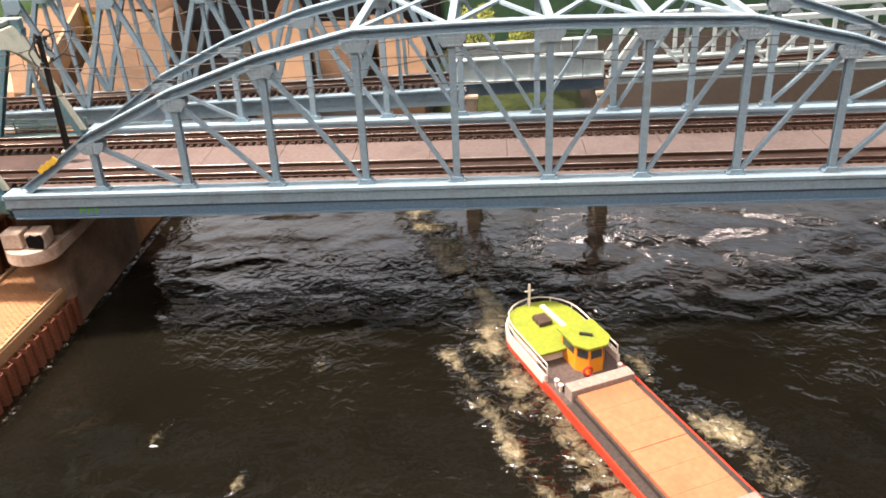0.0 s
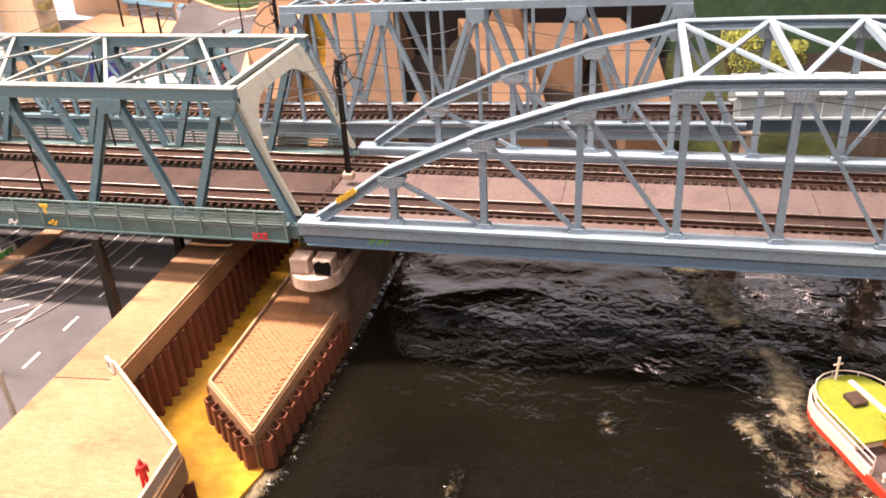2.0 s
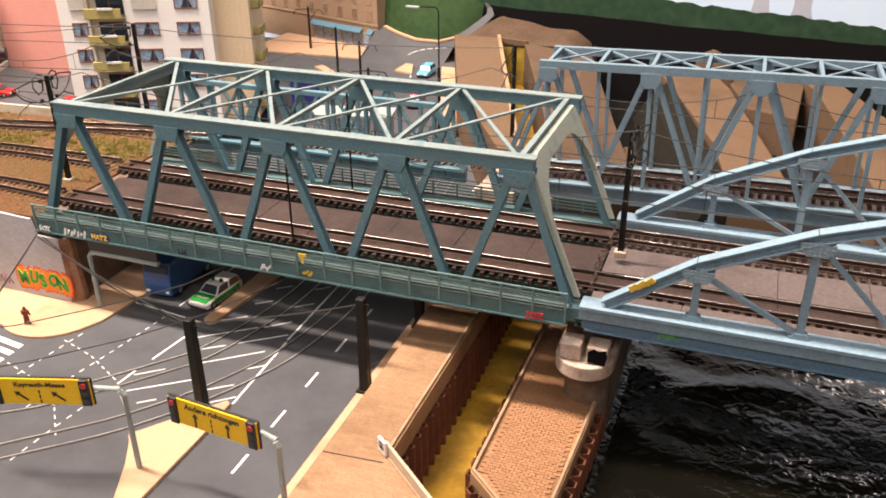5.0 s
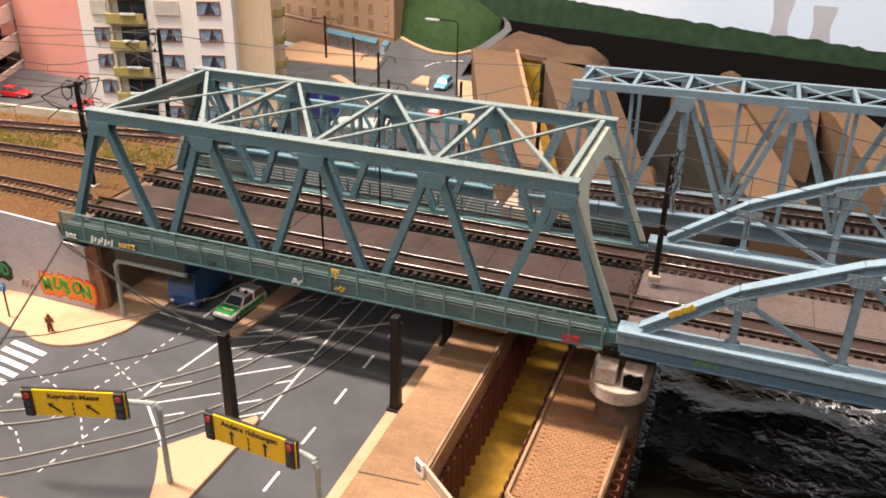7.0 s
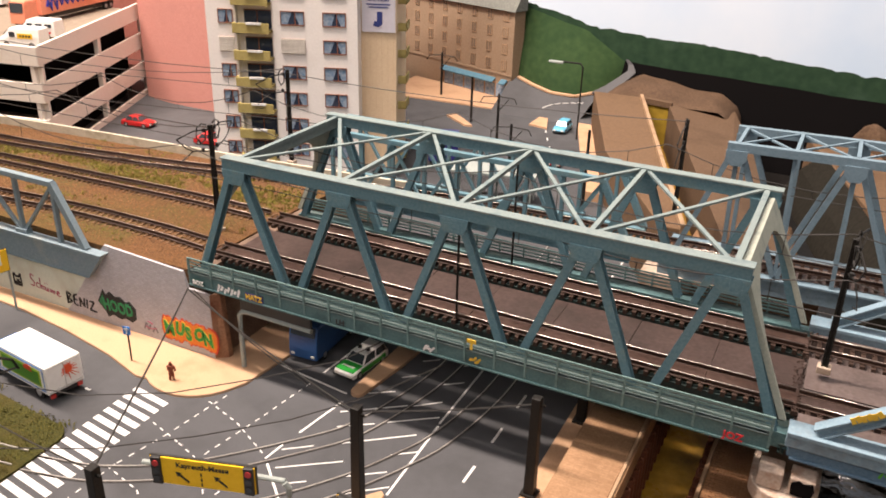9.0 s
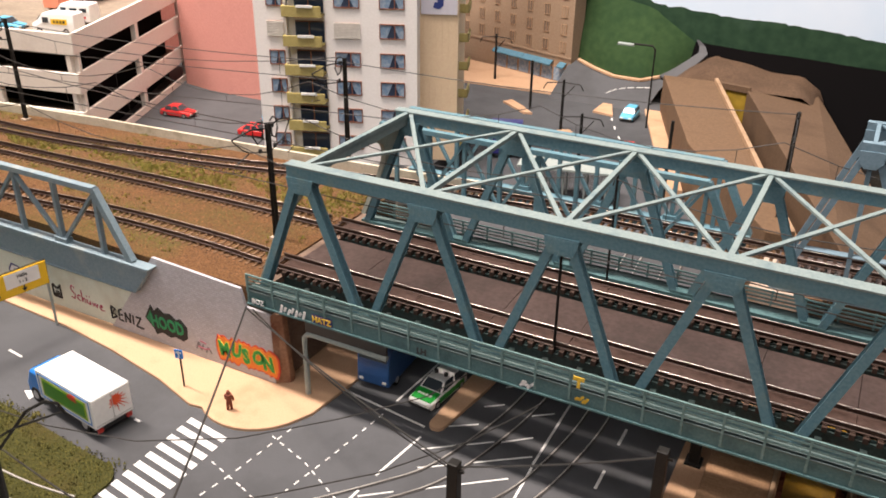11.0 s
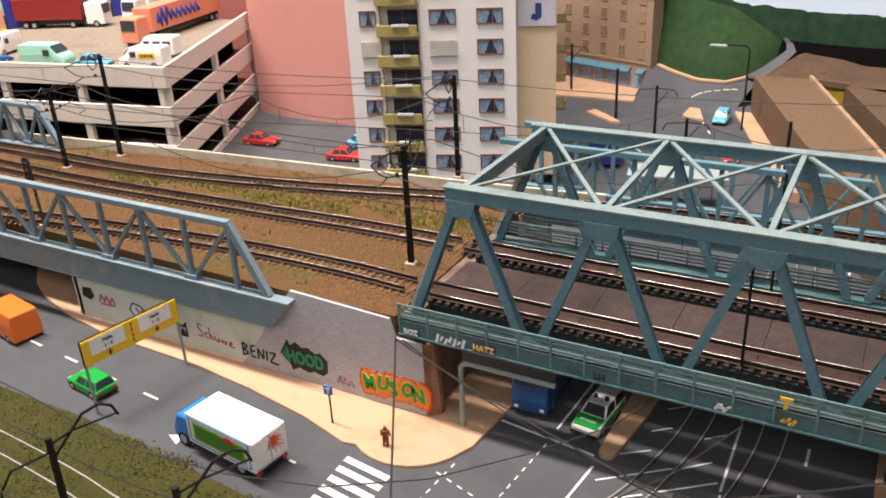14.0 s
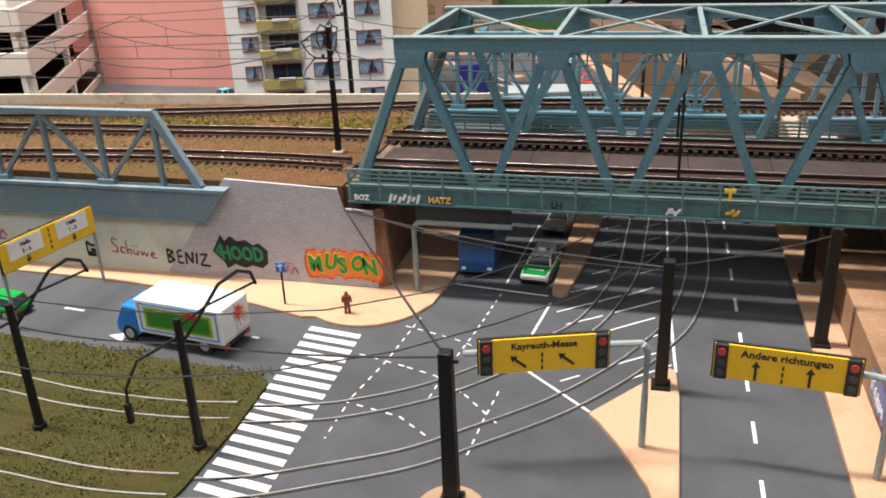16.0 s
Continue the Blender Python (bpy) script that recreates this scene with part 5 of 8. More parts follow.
solid("water", bm, surface("black_river_arm", (0.008, 0.0075, 0.0075), (0.016, 0.015, 0.014), 0.35, 200, 0.05, spec=0.15), "matt black still water of the far river arms", "water", "structure")


def mound(name, outline, z_edge, z_top, mat, label, seed):
    """Uneven raised ground inside an outline."""
    bm = bm_new()
    c = sum((Vector(p) for p in outline), Vector((0, 0))) / len(outline)
    rings = []
    for k in range(6):
        t = k / 5
        ring = []
        for i in range(len(outline) * 4):
            a, b = Vector(outline[i // 4]), Vector(outline[(i // 4 + 1) % len(outline)])
            p = a.lerp(b, (i % 4) / 4)
            p = p.lerp(c, t * 0.96)
            z = z_edge + (z_top - z_edge) * math.sin(t * math.pi / 2) + 5 * noise.noise(Vector((p.x * 0.02, p.y * 0.02, seed))) * min(1, t * 4)
            ring.append(bm.verts.new((p.x, p.y, z)))
        rings.append(ring)
    for a, b in zip(rings, rings[1:]):
        for k in range(len(a)):
            bm.faces.new((a[k], a[(k + 1) % len(a)], b[(k + 1) % len(a)], b[k]))
    bm.faces.new(rings[-1])
    low = [bm.verts.new((v.co.x, v.co.y, 126)) for v in rings[0]]
    for k in range(len(low)):
        bm.faces.new((low[k], low[(k + 1) % len(low)], rings[0][(k + 1) % len(low)], rings[0][k]))
    return solid(name, bm, mat, label, "ground", "structure", smooth=True)




def profile(pts, x):
    for (xa, za), (xb, zb) in zip(pts, pts[1:]):
        if xa <= x <= xb:
            return za + (zb - za) * (x - xa) / (xb - xa)
    return pts[0][1] if x < pts[0][0] else pts[-1][1]


def sheet(name, xs, ys, height, mat, label):
    """A smooth sheet of ground over a grid."""
    bm = bm_new()
    rows = [[bm.verts.new((x, y, height(x, y))) for x in xs] for y in ys]
    for a, b in zip(rows, rows[1:]):
        for k in range(len(xs) - 1):
            bm.faces.new((a[k], a[k + 1], b[k + 1], b[k]))
    return solid(name, bm, mat, label, "ground", "structure", smooth=True)


HUMP = [(-750, 190), (-735, 214), (-722, 238), (-697, 256), (-667, 270), (-620, 262), (-586, 257), (-543, 254), (-513, 235), (-495, 170), (-480, 124)]
sheet("earth_mound", [-750 + 7.5 * k for k in range(37)], [1400 + 6 * k for k in range(16)], lambda x, y: min(profile(HUMP, x), 247) + (profile(HUMP, x) - min(profile(HUMP, x), 247)) * math.sin(math.pi / 2 * min(1, (y - 1400) / 50)) + 2.5 * noise.noise(Vector((x * 0.03, y * 0.03, 4))) * min(1, (y - 1400) / 20), EARTH, "brown earth mound behind the raised banks")
# green slope above the bend of the far road
FOOT = [(-890, 1484), (-877, 1479), (-847, 1465), (-809, 1452), (-767, 1451), (-732, 1469), (-712, 1488), (-703, 1496)]
CREST = [(-888, 362), (-767, 330), (-703, 288)]
bm = bm_new()
rows = []
for k in range(40):
    x = -882 + 179 * k / 39
    y0 = profile(FOOT, x)
    z0, z1 = 201 + (y0 - 1385) * 0.45, profile(CREST, x) - 4
    rows.append([bm.verts.new((x, y0 + (1499 - y0) * t, z0 + (z1 - z0) * t ** 0.8 + 2 * noise.noise(Vector((x * 0.03, t * 3, 1))) * t)) for t in (0, 0.15, 0.35, 0.6, 0.8, 1.0)])
for a, b in zip(rows, rows[1:]):
    for k in range(5):
        bm.faces.new((a[k], b[k], b[k + 1], a[k + 1]))
solid("hillside", bm, HILL_GRASS, "green grassy hillside above the far road bend", "hill", "structure", smooth=True)
# sandy verge round the foot of the slope and the last stretch of road
bm = bm_new()
for (xa, ya), (xb, yb) in zip(FOOT[1:-1], FOOT[2:]):
    bar(bm, (xa, ya - 3, 201.5 + (ya - 1388) * 0.45), (xb, yb - 3, 201.5 + (yb - 1388) * 0.45), 8, 3)
solid("verge", bm, BEIGE, "sandy verge round the foot of the slope", "verge", "structure")
bm = bm_new()
rows = []
for x, y, z, w in ((-730, 1452, 236, 15), (-712, 1462, 248, 13), (-697, 1472, 261, 11), (-686, 1480, 272, 9), (-690, 1488, 281, 6), (-698, 1492, 288, 3)):
    rows.append([bm.verts.new((x + dx * w * 0.8, y - dx * w * 0.3, z + dz)) for dx, dz in ((-1, 0), (1, 0), (1, 2), (-1, 2))])
for a, b in zip(rows, rows[1:]):
    for k in range(4):
        bm.faces.new((a[k], a[(k + 1) % 4], b[(k + 1) % 4], b[k]))
solid("road", bm, ASPHALT, "last grey bend of the far road climbing the mound", "road", "structure")
for x, y, rz, n in ((-805, 1415, 45, 9), (-798, 1421, 38, 8), (-788, 1426, 25, 9), (-776, 1430, 14, 9), (-763, 1433, 8, 9), (-752, 1435, 5, 8)):
    bm = bm_new()
    c, q = math.cos(radians(rz)), math.sin(radians(rz))
    bar(bm, (x - c * n / 2, y - q * n / 2, 200.6 + (y - q * n / 2 - 1385) * 0.45), (x + c * n / 2, y + q * n / 2, 200.6 + (y + q * n / 2 - 1385) * 0.45), 1.8, 0.8)
    solid("lane_dash", bm, WHITE_LINE, "white dash on the far road", "road marking", "structure")
for (xa, ya), (xb, yb) in (((-757, 1297), (-752, 1285)), ((-739, 1258), (-733, 1246)), ((-772, 1332), (-768, 1322)), ((-840, 1240), (-800, 1190)), ((-855, 1230), (-815, 1180))):
    bm = bm_new()
    bar(bm, (xa, ya, 200.2), (xb, yb, 200.2), 2, 0.8)
    solid("lane_dash", bm, WHITE_LINE, "white dash on the far road", "road marking", "structure")
mound("far_bank", [(-378, 1474), (-345, 1460), (-300, 1430), (-265, 1450), (-262, 1488), (-380, 1490)], 126, 244, EARTH, "brown earth mound before the backdrop", 5.0)
for pts, z, mat, lab in (([(-408, 1488), (-322, 1488), (-290, 1399), (-222, 1095), (-204, 1000), (-270, 1000), (-296, 1146), (-381, 1408)], 206, BANK, "long beige quay between two dark river arms"), ([(-300, 1488), (-184, 1488), (-197, 1300), (-262, 1330)], 199, BANK_BROWN, "grey-brown flat at the end of a river arm"), ([(-192, 1488), (-140, 1488), (-84, 1300), (-72, 1130), (-66, 1000), (-120, 1000), (-132, 1120), (-169, 1415)], 207, BANK, "narrow beige quay at the far shore")):
    soften(solid("bank", prism(bm_new(), pts, 127, z), mat, lab, "embankment", "structure"), 2)
# shadowed side of the beige quay, its shade put into the earth colour
bm = bm_new()
quads(bm, [(-312, 1000, 127), (-268, 1000, 127), (-384, 1410, 127), (-436, 1410, 127), (-290, 1000, 180), (-266, 1000, 206.3), (-379, 1410, 206.3), (-406, 1410, 180)], CUBE)
solid("bank", bm, surface("shaded_olive_earth", (0.012, 0.0115, 0.009), (0.022, 0.020, 0.016), 0.95, 200, 0.3, spec=0.1), "flank of the long beige quay with its shadow in the dark olive", "embankment", "structure")
mound("far_bank", [(-418, 1205), (-390, 1212), (-374, 1110), (-412, 1100)], 150, 178, BANK, "small tan spit in the dark river arm", 8.5)
MEADOW = surface("dark_meadow", (0.0096, 0.018, 0.0036), (0.03, 0.0432, 0.0084), 0.95, 120, 0.8, stain=(0.018, 0.0216, 0.006), stain_size=20, stain_share=0.45, step=0.003)
mound("far_bank", [(-62, 1010), (130, 1000), (140, 1485), (-60, 1488), (-75, 1300)], 150, 190, MEADOW, "dark green grassy bank behind the bridges", 11.0)
mound("far_bank", [(130, 1010), (950, 1000), (950, 1488), (140, 1488)], 150, 205, DARK_SHORE, "dark brown shore behind the bridges", 12.0)
PALE_BLUE = surface("pale_blue_concrete", (0.31, 0.39, 0.41), (0.39, 0.47, 0.485), 0.7, 300, 0.05, stain=(0.36, 0.42, 0.43), stain_size=25)
GIRDER_SHADE = surface("slate_underside_shade", (0.045, 0.075, 0.105), (0.065, 0.10, 0.135), 0.7, 300, 0.05)
girder = thing("girder_bridge", 52, 866, 250, 0, "pale blue trough girder bridge carrying the far line", "bridge", kind="structure")
for y, top in ((-25, 38), (25, 40)):
    bm = bm_new()
    slab_xz(bm, [(-78, 17), (66, 17), (66, top - 2), (62, top), (-72, top), (-78, top - 4)], y - 1.5, y + 1.5)
    web = soften(part("web_plate", bm, PALE_BLUE, girder), 0.4)
    for z0, z1 in ((16, 18), (top - 0.5, top + 1.3)):
        bm = bm_new()
        box(bm, -77, y - 4, z0, 65, y + 4, z1)
        part("flange", bm, PALE_BLUE, web)
    for k in range(9):
        bm = bm_new()
        box(bm, -73 + k * 17, y - 3.2, 18, -71.6 + k * 17, y + 3.2, top - 0.5)
        part("stiffener", bm, PALE_BLUE, web)
    # dark band: the shadow under the lower flange is put into its colour
    bm = bm_new()
    box(bm, -65, y - 2.5, 4, 66, y + 2.5, 16)
    part("underside_band", bm, GIRDER_SHADE, girder, "dark slate blue band standing in for the shaded underside")
bm = bm_new()
box(bm, -64, -22.5, 6, 66, 22.5, 11)
part("deck", bm, DECK_DARK, girder, "dark deck")
girder.matrix_basis = pose(52 * MM, 866 * MM, 254 * MM, 0, -1.6, 0)
for y in (841, 891):
    far_pony = pony_truss("pony_truss_bridge", 122, 620, y, 278, 322, 9, PALE_BLUE, "slender pale grey truss girder of the far railway line", 38)
    far_pony.matrix_basis = pose(371 * MM, y * MM, 272 * MM, 0, -1.6, 0)
for x in (-18, 112):
    bm = bm_new()
    box(bm, x, 836, 126, x + 14, 896, 254)
    box(bm, x - 2, 834, 254, x + 16, 898, 258)
    soften(solid("bridge_pier", bm, CONCRETE, "tan pier under the pale blue girder bridge", "bridge pier", "structure"), 0.8)

bm = bm_new()
box(bm, -3200, 1640, -300, 2600, 1650, 620)
solid("backdrop", bm, SKY, "painted pale blue cloudy sky backdrop", "backdrop", "structure")



def hill_strip(name, top, low, y, mat, label, seed, rough=6.0):
    """A strip of the painted backdrop with an uneven upper edge."""
    bm = bm_new()
    xs = [-900 + 6 * k for k in range(501)]
    up = []
    for x in xs:
        for (xa, za), (xb, zb) in zip(top, top[1:]):
            if xa <= x <= xb:
                z = za + (zb - za) * (x - xa) / (xb - xa)
                break
        up.append(z + rough * noise.noise(Vector((x * 0.012, seed, 0))) + rough * 0.7 * noise.noise(Vector((x * 0.05, seed, 3))) + rough * 0.35 * noise.noise(Vector((x * 0.15, seed, 5))))
    a = [bm.verts.new((x, y, low)) for x in xs]
    b = [bm.verts.new((x, y, z)) for x, z in zip(xs, up)]
    for k in range(len(xs) - 1):
        bm.faces.new((a[k], a[k + 1], b[k + 1], b[k]))
    return solid(name, bm, mat, label, "backdrop", "structure")


hill_strip("backdrop", [(-900, 372), (-888, 366), (-835, 354), (-767, 336), (-700, 328), (-600, 326), (-535, 320), (-452, 313), (-321, 303), (-148, 291), (200, 275), (2100, 290)], 60, 1500, HILL, "painted green wooded hills of the backdrop", 1.0, 6.0)
# near-black strip along the foot of the hills
hill_strip("backdrop", [(-900, 100), (-716, 105), (-706, 286), (-314, 270), (-75, 262), (-60, 100), (2100, 100)], 60, 1494, VOID, "black strip below the painted hills", 7.0, 1.5)


def cooling_tower(x, z, h, w):
    bm = bm_new()
    n = 14
    left = [(x - w * (0.5 - 0.16 * math.sin(math.pi * min(1, k / n * 1.15)) * 1.0) * (1.0 - 0.12 * k / n), z + h * k / n) for k in range(n + 1)]
    right = [(2 * x - a, b) for a, b in left][::-1]
    slab_xz(bm, left + right, 1504, 1506)
    solid("backdrop", bm, surface("painted_tower", (0.32, 0.345, 0.41), (0.39, 0.415, 0.475), 0.95, 20, 0.0), "painted grey cooling tower on the backdrop", "backdrop", "structure")


cooling_tower(-265, 288, 66, 34)
cooling_tower(-206, 286, 60, 38)



# ---- vehicles ----
TYRE = surface("tyre_rubber", (0.015, 0.015, 0.015), (0.03, 0.03, 0.03), 0.8, 800, 0.1)
RIM = plain("rim_silver", (0.5, 0.5, 0.5), 0.35, 0.6)
CAR_GLASS = plain("car_glass", (0.04, 0.05, 0.06), 0.1)
LENS_RED = plain("lens_red", (0.5, 0.03, 0.02), 0.3)
LENS_CLEAR = plain("lens_clear", (0.8, 0.78, 0.7), 0.2)
CHASSIS = plain("chassis_black", (0.02, 0.02, 0.02), 0.6)


def paint(name, c):
    return surface(name, tuple(v * 0.92 for v in c), c, 0.35, 200, 0.0, spec=0.5)


P_WHITE = paint("paint_white", (0.82, 0.82, 0.80))
P_BLUE = paint("paint_blue", (0.03, 0.20, 0.62))
P_NAVY = paint("paint_navy", (0.03, 0.10, 0.28))
P_GREEN = paint("paint_green", (0.02, 0.33, 0.04))
P_ORANGE = paint("paint_orange", (0.80, 0.17, 0.02))
P_RED = paint("paint_red", (0.55, 0.02, 0.02))
P_SKY = paint("paint_light_blue", (0.12, 0.42, 0.62))
P_MINT = paint("paint_mint", (0.35, 0.66, 0.52))
P_BEIGE = paint("paint_beige", (0.42, 0.38, 0.32))
P_SALMON = paint("paint_salmon", (0.80, 0.29, 0.18))
P_YELLOW = paint("paint_amber", (0.85, 0.42, 0.02))


def wheel(parent, x, y, r=3.6, w=2.6):
    s = 1 if y > 0 else -1
    bm = bm_new()
    tube(bm, (x, y - w / 2, r), (x, y + w / 2, r), r, 14)
    tyre = part("tyre", bm, TYRE, parent)
    bm = bm_new()
    tube(bm, (x, y + s * (w / 2 - 0.3), r), (x, y + s * (w / 2 + 0.25), r), r * 0.58, 10)
    part("rim", bm, RIM, tyre)


def loft(bm, rings, mi=0):
    """Joins cross sections of equal count, closed at both ends."""
    vs = [[bm.verts.new(p) for p in ring] for ring in rings]
    n = len(vs[0])
    for a, b in zip(vs, vs[1:]):
        for k in range(n):
            bm.faces.new((a[k], a[(k + 1) % n], b[(k + 1) % n], b[k])).material_index = mi
    bm.faces.new(vs[0][::-1]).material_index = mi
    bm.faces.new(vs[-1]).material_index = mi


def car(name, x, y, z, rz, label, body_mat, L=50.0, W=21.0, style="saloon", hood_mat=None, group=""):
    """A model car, its front towards its +x."""
    root = thing(name, x, y, z, rz, label, "car", group)
    h = W / 2
    waist, top = 9.5, 16.0
    bm = bm_new()
    rings = []
    for px, lo, hi, w in ((-L / 2, 4.0, waist - 1.2, h - 1.2), (-L / 2 + 1.5, 2.6, waist, h - 0.3), (-L * 0.2, 2.4, waist + 0.3, h), (L * 0.22, 2.4, waist, h), (L / 2 - 2.5, 2.6, waist - 1.4, h - 0.5), (L / 2, 3.6, waist - 2.6, h - 1.6)):
        rings.append([(px, -w, lo), (px, w, lo), (px, w, hi - 1.2), (px, w - 1.2, hi), (px, -w + 1.2, hi), (px, -w, hi - 1.2)])
    loft(bm, rings)
    body = soften(part("body", bm, body_mat, root), 0.5)
    r0, r1, f1, f0 = {"saloon": (-L * 0.36, -L * 0.24, L * 0.06, L * 0.2), "estate": (-L * 0.47, -L * 0.42, L * 0.06, L * 0.2), "van": (-L * 0.49, -L * 0.47, L * 0.2, L * 0.33)}[style]
    if style == "van":
        top = 22.0
    tw = h - 3.0
    bm = bm_new()
    quads(bm, [(r0, -h + 0.8, waist - 0.5), (f0, -h + 0.8, waist - 0.5), (f0, h - 0.8, waist - 0.5), (r0, h - 0.8, waist - 0.5), (r1, -tw, top), (f1, -tw, top), (f1, tw, top), (r1, tw, top)], CUBE)
    cabin = soften(part("cabin", bm, body_mat, root), 0.8)

    def pane(pts):
        c = sum((Vector(p) for p in pts), Vector()) / 4
        bm = bm_new()
        n = (Vector(pts[1]) - Vector(pts[0])).cross(Vector(pts[3]) - Vector(pts[0])).normalized()
        inner = [c + (Vector(p) - c) * 0.84 for p in pts]
        quads(bm, [p - n * 0.6 for p in inner] + [p + n * 0.18 for p in inner], CUBE)
        part("window", bm, CAR_GLASS, cabin)

    w0 = h - 0.8
    pane([(f0, -w0, waist), (f0, w0, waist), (f1, tw, top), (f1, -tw, top)])
    if style != "van":
        pane([(r0, w0, waist), (r0, -w0, waist), (r1, -tw, top), (r1, tw, top)])
    m0, m1 = (r0 + f0) / 2, (r1 + f1) / 2
    for s in (-1, 1):
        spans = [((m0, m1), (f0, f1))] if style == "van" else [((r0, r1), (m0, m1)), ((m0, m1), (f0, f1))]
        for (a0, a1), (b0, b1) in spans:
            q = [(a0, s * w0, waist), (b0, s * w0, waist), (b1, s * tw, top), (a1, s * tw, top)]
            pane(q if s < 0 else q[::-1])
    for px in (-L * 0.31, L * 0.31):
        for s in (-1, 1):
            wheel(root, px, s * (h - 1.2))
    for s in (-1, 1):
        bm = bm_new()
        cbox(bm, L / 2 - 0.5, s * (h - 4), 6.0, 1.2, 4, 2)
        part("headlight", bm, LENS_CLEAR, root)
        bm = bm_new()
        cbox(bm, -L / 2 + 0.2, s * (h - 3.2), 7.0, 1.0, 3.4, 2)
        part("tail_light", bm, LENS_RED, root)
    for px in (L / 2 - 0.3, -L / 2 + 0.1):
        bm = bm_new()
        cbox(bm, px, 0, 4.0, 1.6, W - 2.4, 1.8)
        part("bumper", bm, CHASSIS, root)
    return root


def police_car():
    root = car("police_car", -693, 664, ROAD, -96, "white and green police car waiting at the stop line", P_WHITE, 52, 22, "estate")
    L, h = 52, 11
    bm = bm_new()
    quads(bm, [(11, -10, 9.75), (23.5, -9, 8.2), (23.5, 9, 8.2), (11, 10, 9.75), (11, -10, 10.1), (23.5, -9, 8.55), (23.5, 9, 8.55), (11, 10, 10.1)], CUBE)
    part("bonnet", bm, P_GREEN, root, "green bonnet")
    for s in (-1, 1):
        bm = bm_new()
        cbox(bm, -3, s * 10.9, 6.0, 34, 0.6, 4.6)
        part("door_panel", bm, P_GREEN, root, "green door stripe")
    words("lettering", "POLIZEI", 2.6, P_WHITE, root, (17.5, 0, 9.7), rx=-7, rz=90, depth=0.4)
    for s in (-1, 1):
        bm = bm_new()
        tube(bm, (-4, s * 4.5, 15.6), (-4, s * 4.5, 18.4), 1.7, 10)
        part("beacon", bm, CHASSIS, root, "dark round beacon")
    return root


police_car()
car("estate_car", -690, 762, ROAD, -98, "dusty beige car queuing under the bridge", P_BEIGE, 48, 21)
car("hatchback_car", -1079, 531, ROAD, 172, "bright green hatchback on the exhibition road", P_GREEN, 44, 20, "estate")


def delivery_van(name, x, y, z, rz, label, mat, L=62, W=25, H=27):
    root = thing(name, x, y, z, rz, label, "van")
    h = W / 2
    bm = bm_new()
    rings = []
    for px, hi, w in ((-L / 2, H - 1, h - 0.6), (-L / 2 + 2, H, h), (L * 0.2, H, h - 0.2), (L * 0.36, H * 0.62, h - 0.4), (L * 0.47, H * 0.5, h - 0.8), (L / 2, H * 0.36, h - 1.6)):
        rings.append([(px, -w, 3), (px, w, 3), (px, w, hi * 0.6), (px, w - 1.4, hi), (px, -w + 1.4, hi), (px, -w, hi * 0.6)])
    loft(bm, rings)
    soften(part("body", bm, mat, root), 1.0)
    bm = bm_new()
    a, b = Vector((L * 0.215, 0, H * 0.93)), Vector((L * 0.35, 0, H * 0.66))
    quads(bm, [(a.x, -h + 2.5, a.z), (b.x, -h + 2, b.z), (b.x, h - 2, b.z), (a.x, h - 2.5, a.z), (a.x + 0.9, -h + 2.5, a.z + 0.5), (b.x + 0.9, -h + 2, b.z + 0.5), (b.x + 0.9, h - 2, b.z + 0.5), (a.x + 0.9, h - 2.5, a.z + 0.5)], CUBE)
    part("windscreen", bm, CAR_GLASS, root)
    for s in (-1, 1):
        bm = bm_new()
        cbox(bm, L * 0.14, s * h, H * 0.68, L * 0.13, 1.0, H * 0.25)
        part("side_window", bm, CAR_GLASS, root)
        for px in (-L * 0.3, L * 0.31):
            wheel(root, px, s * (h - 1.3), 4.0)
    return root


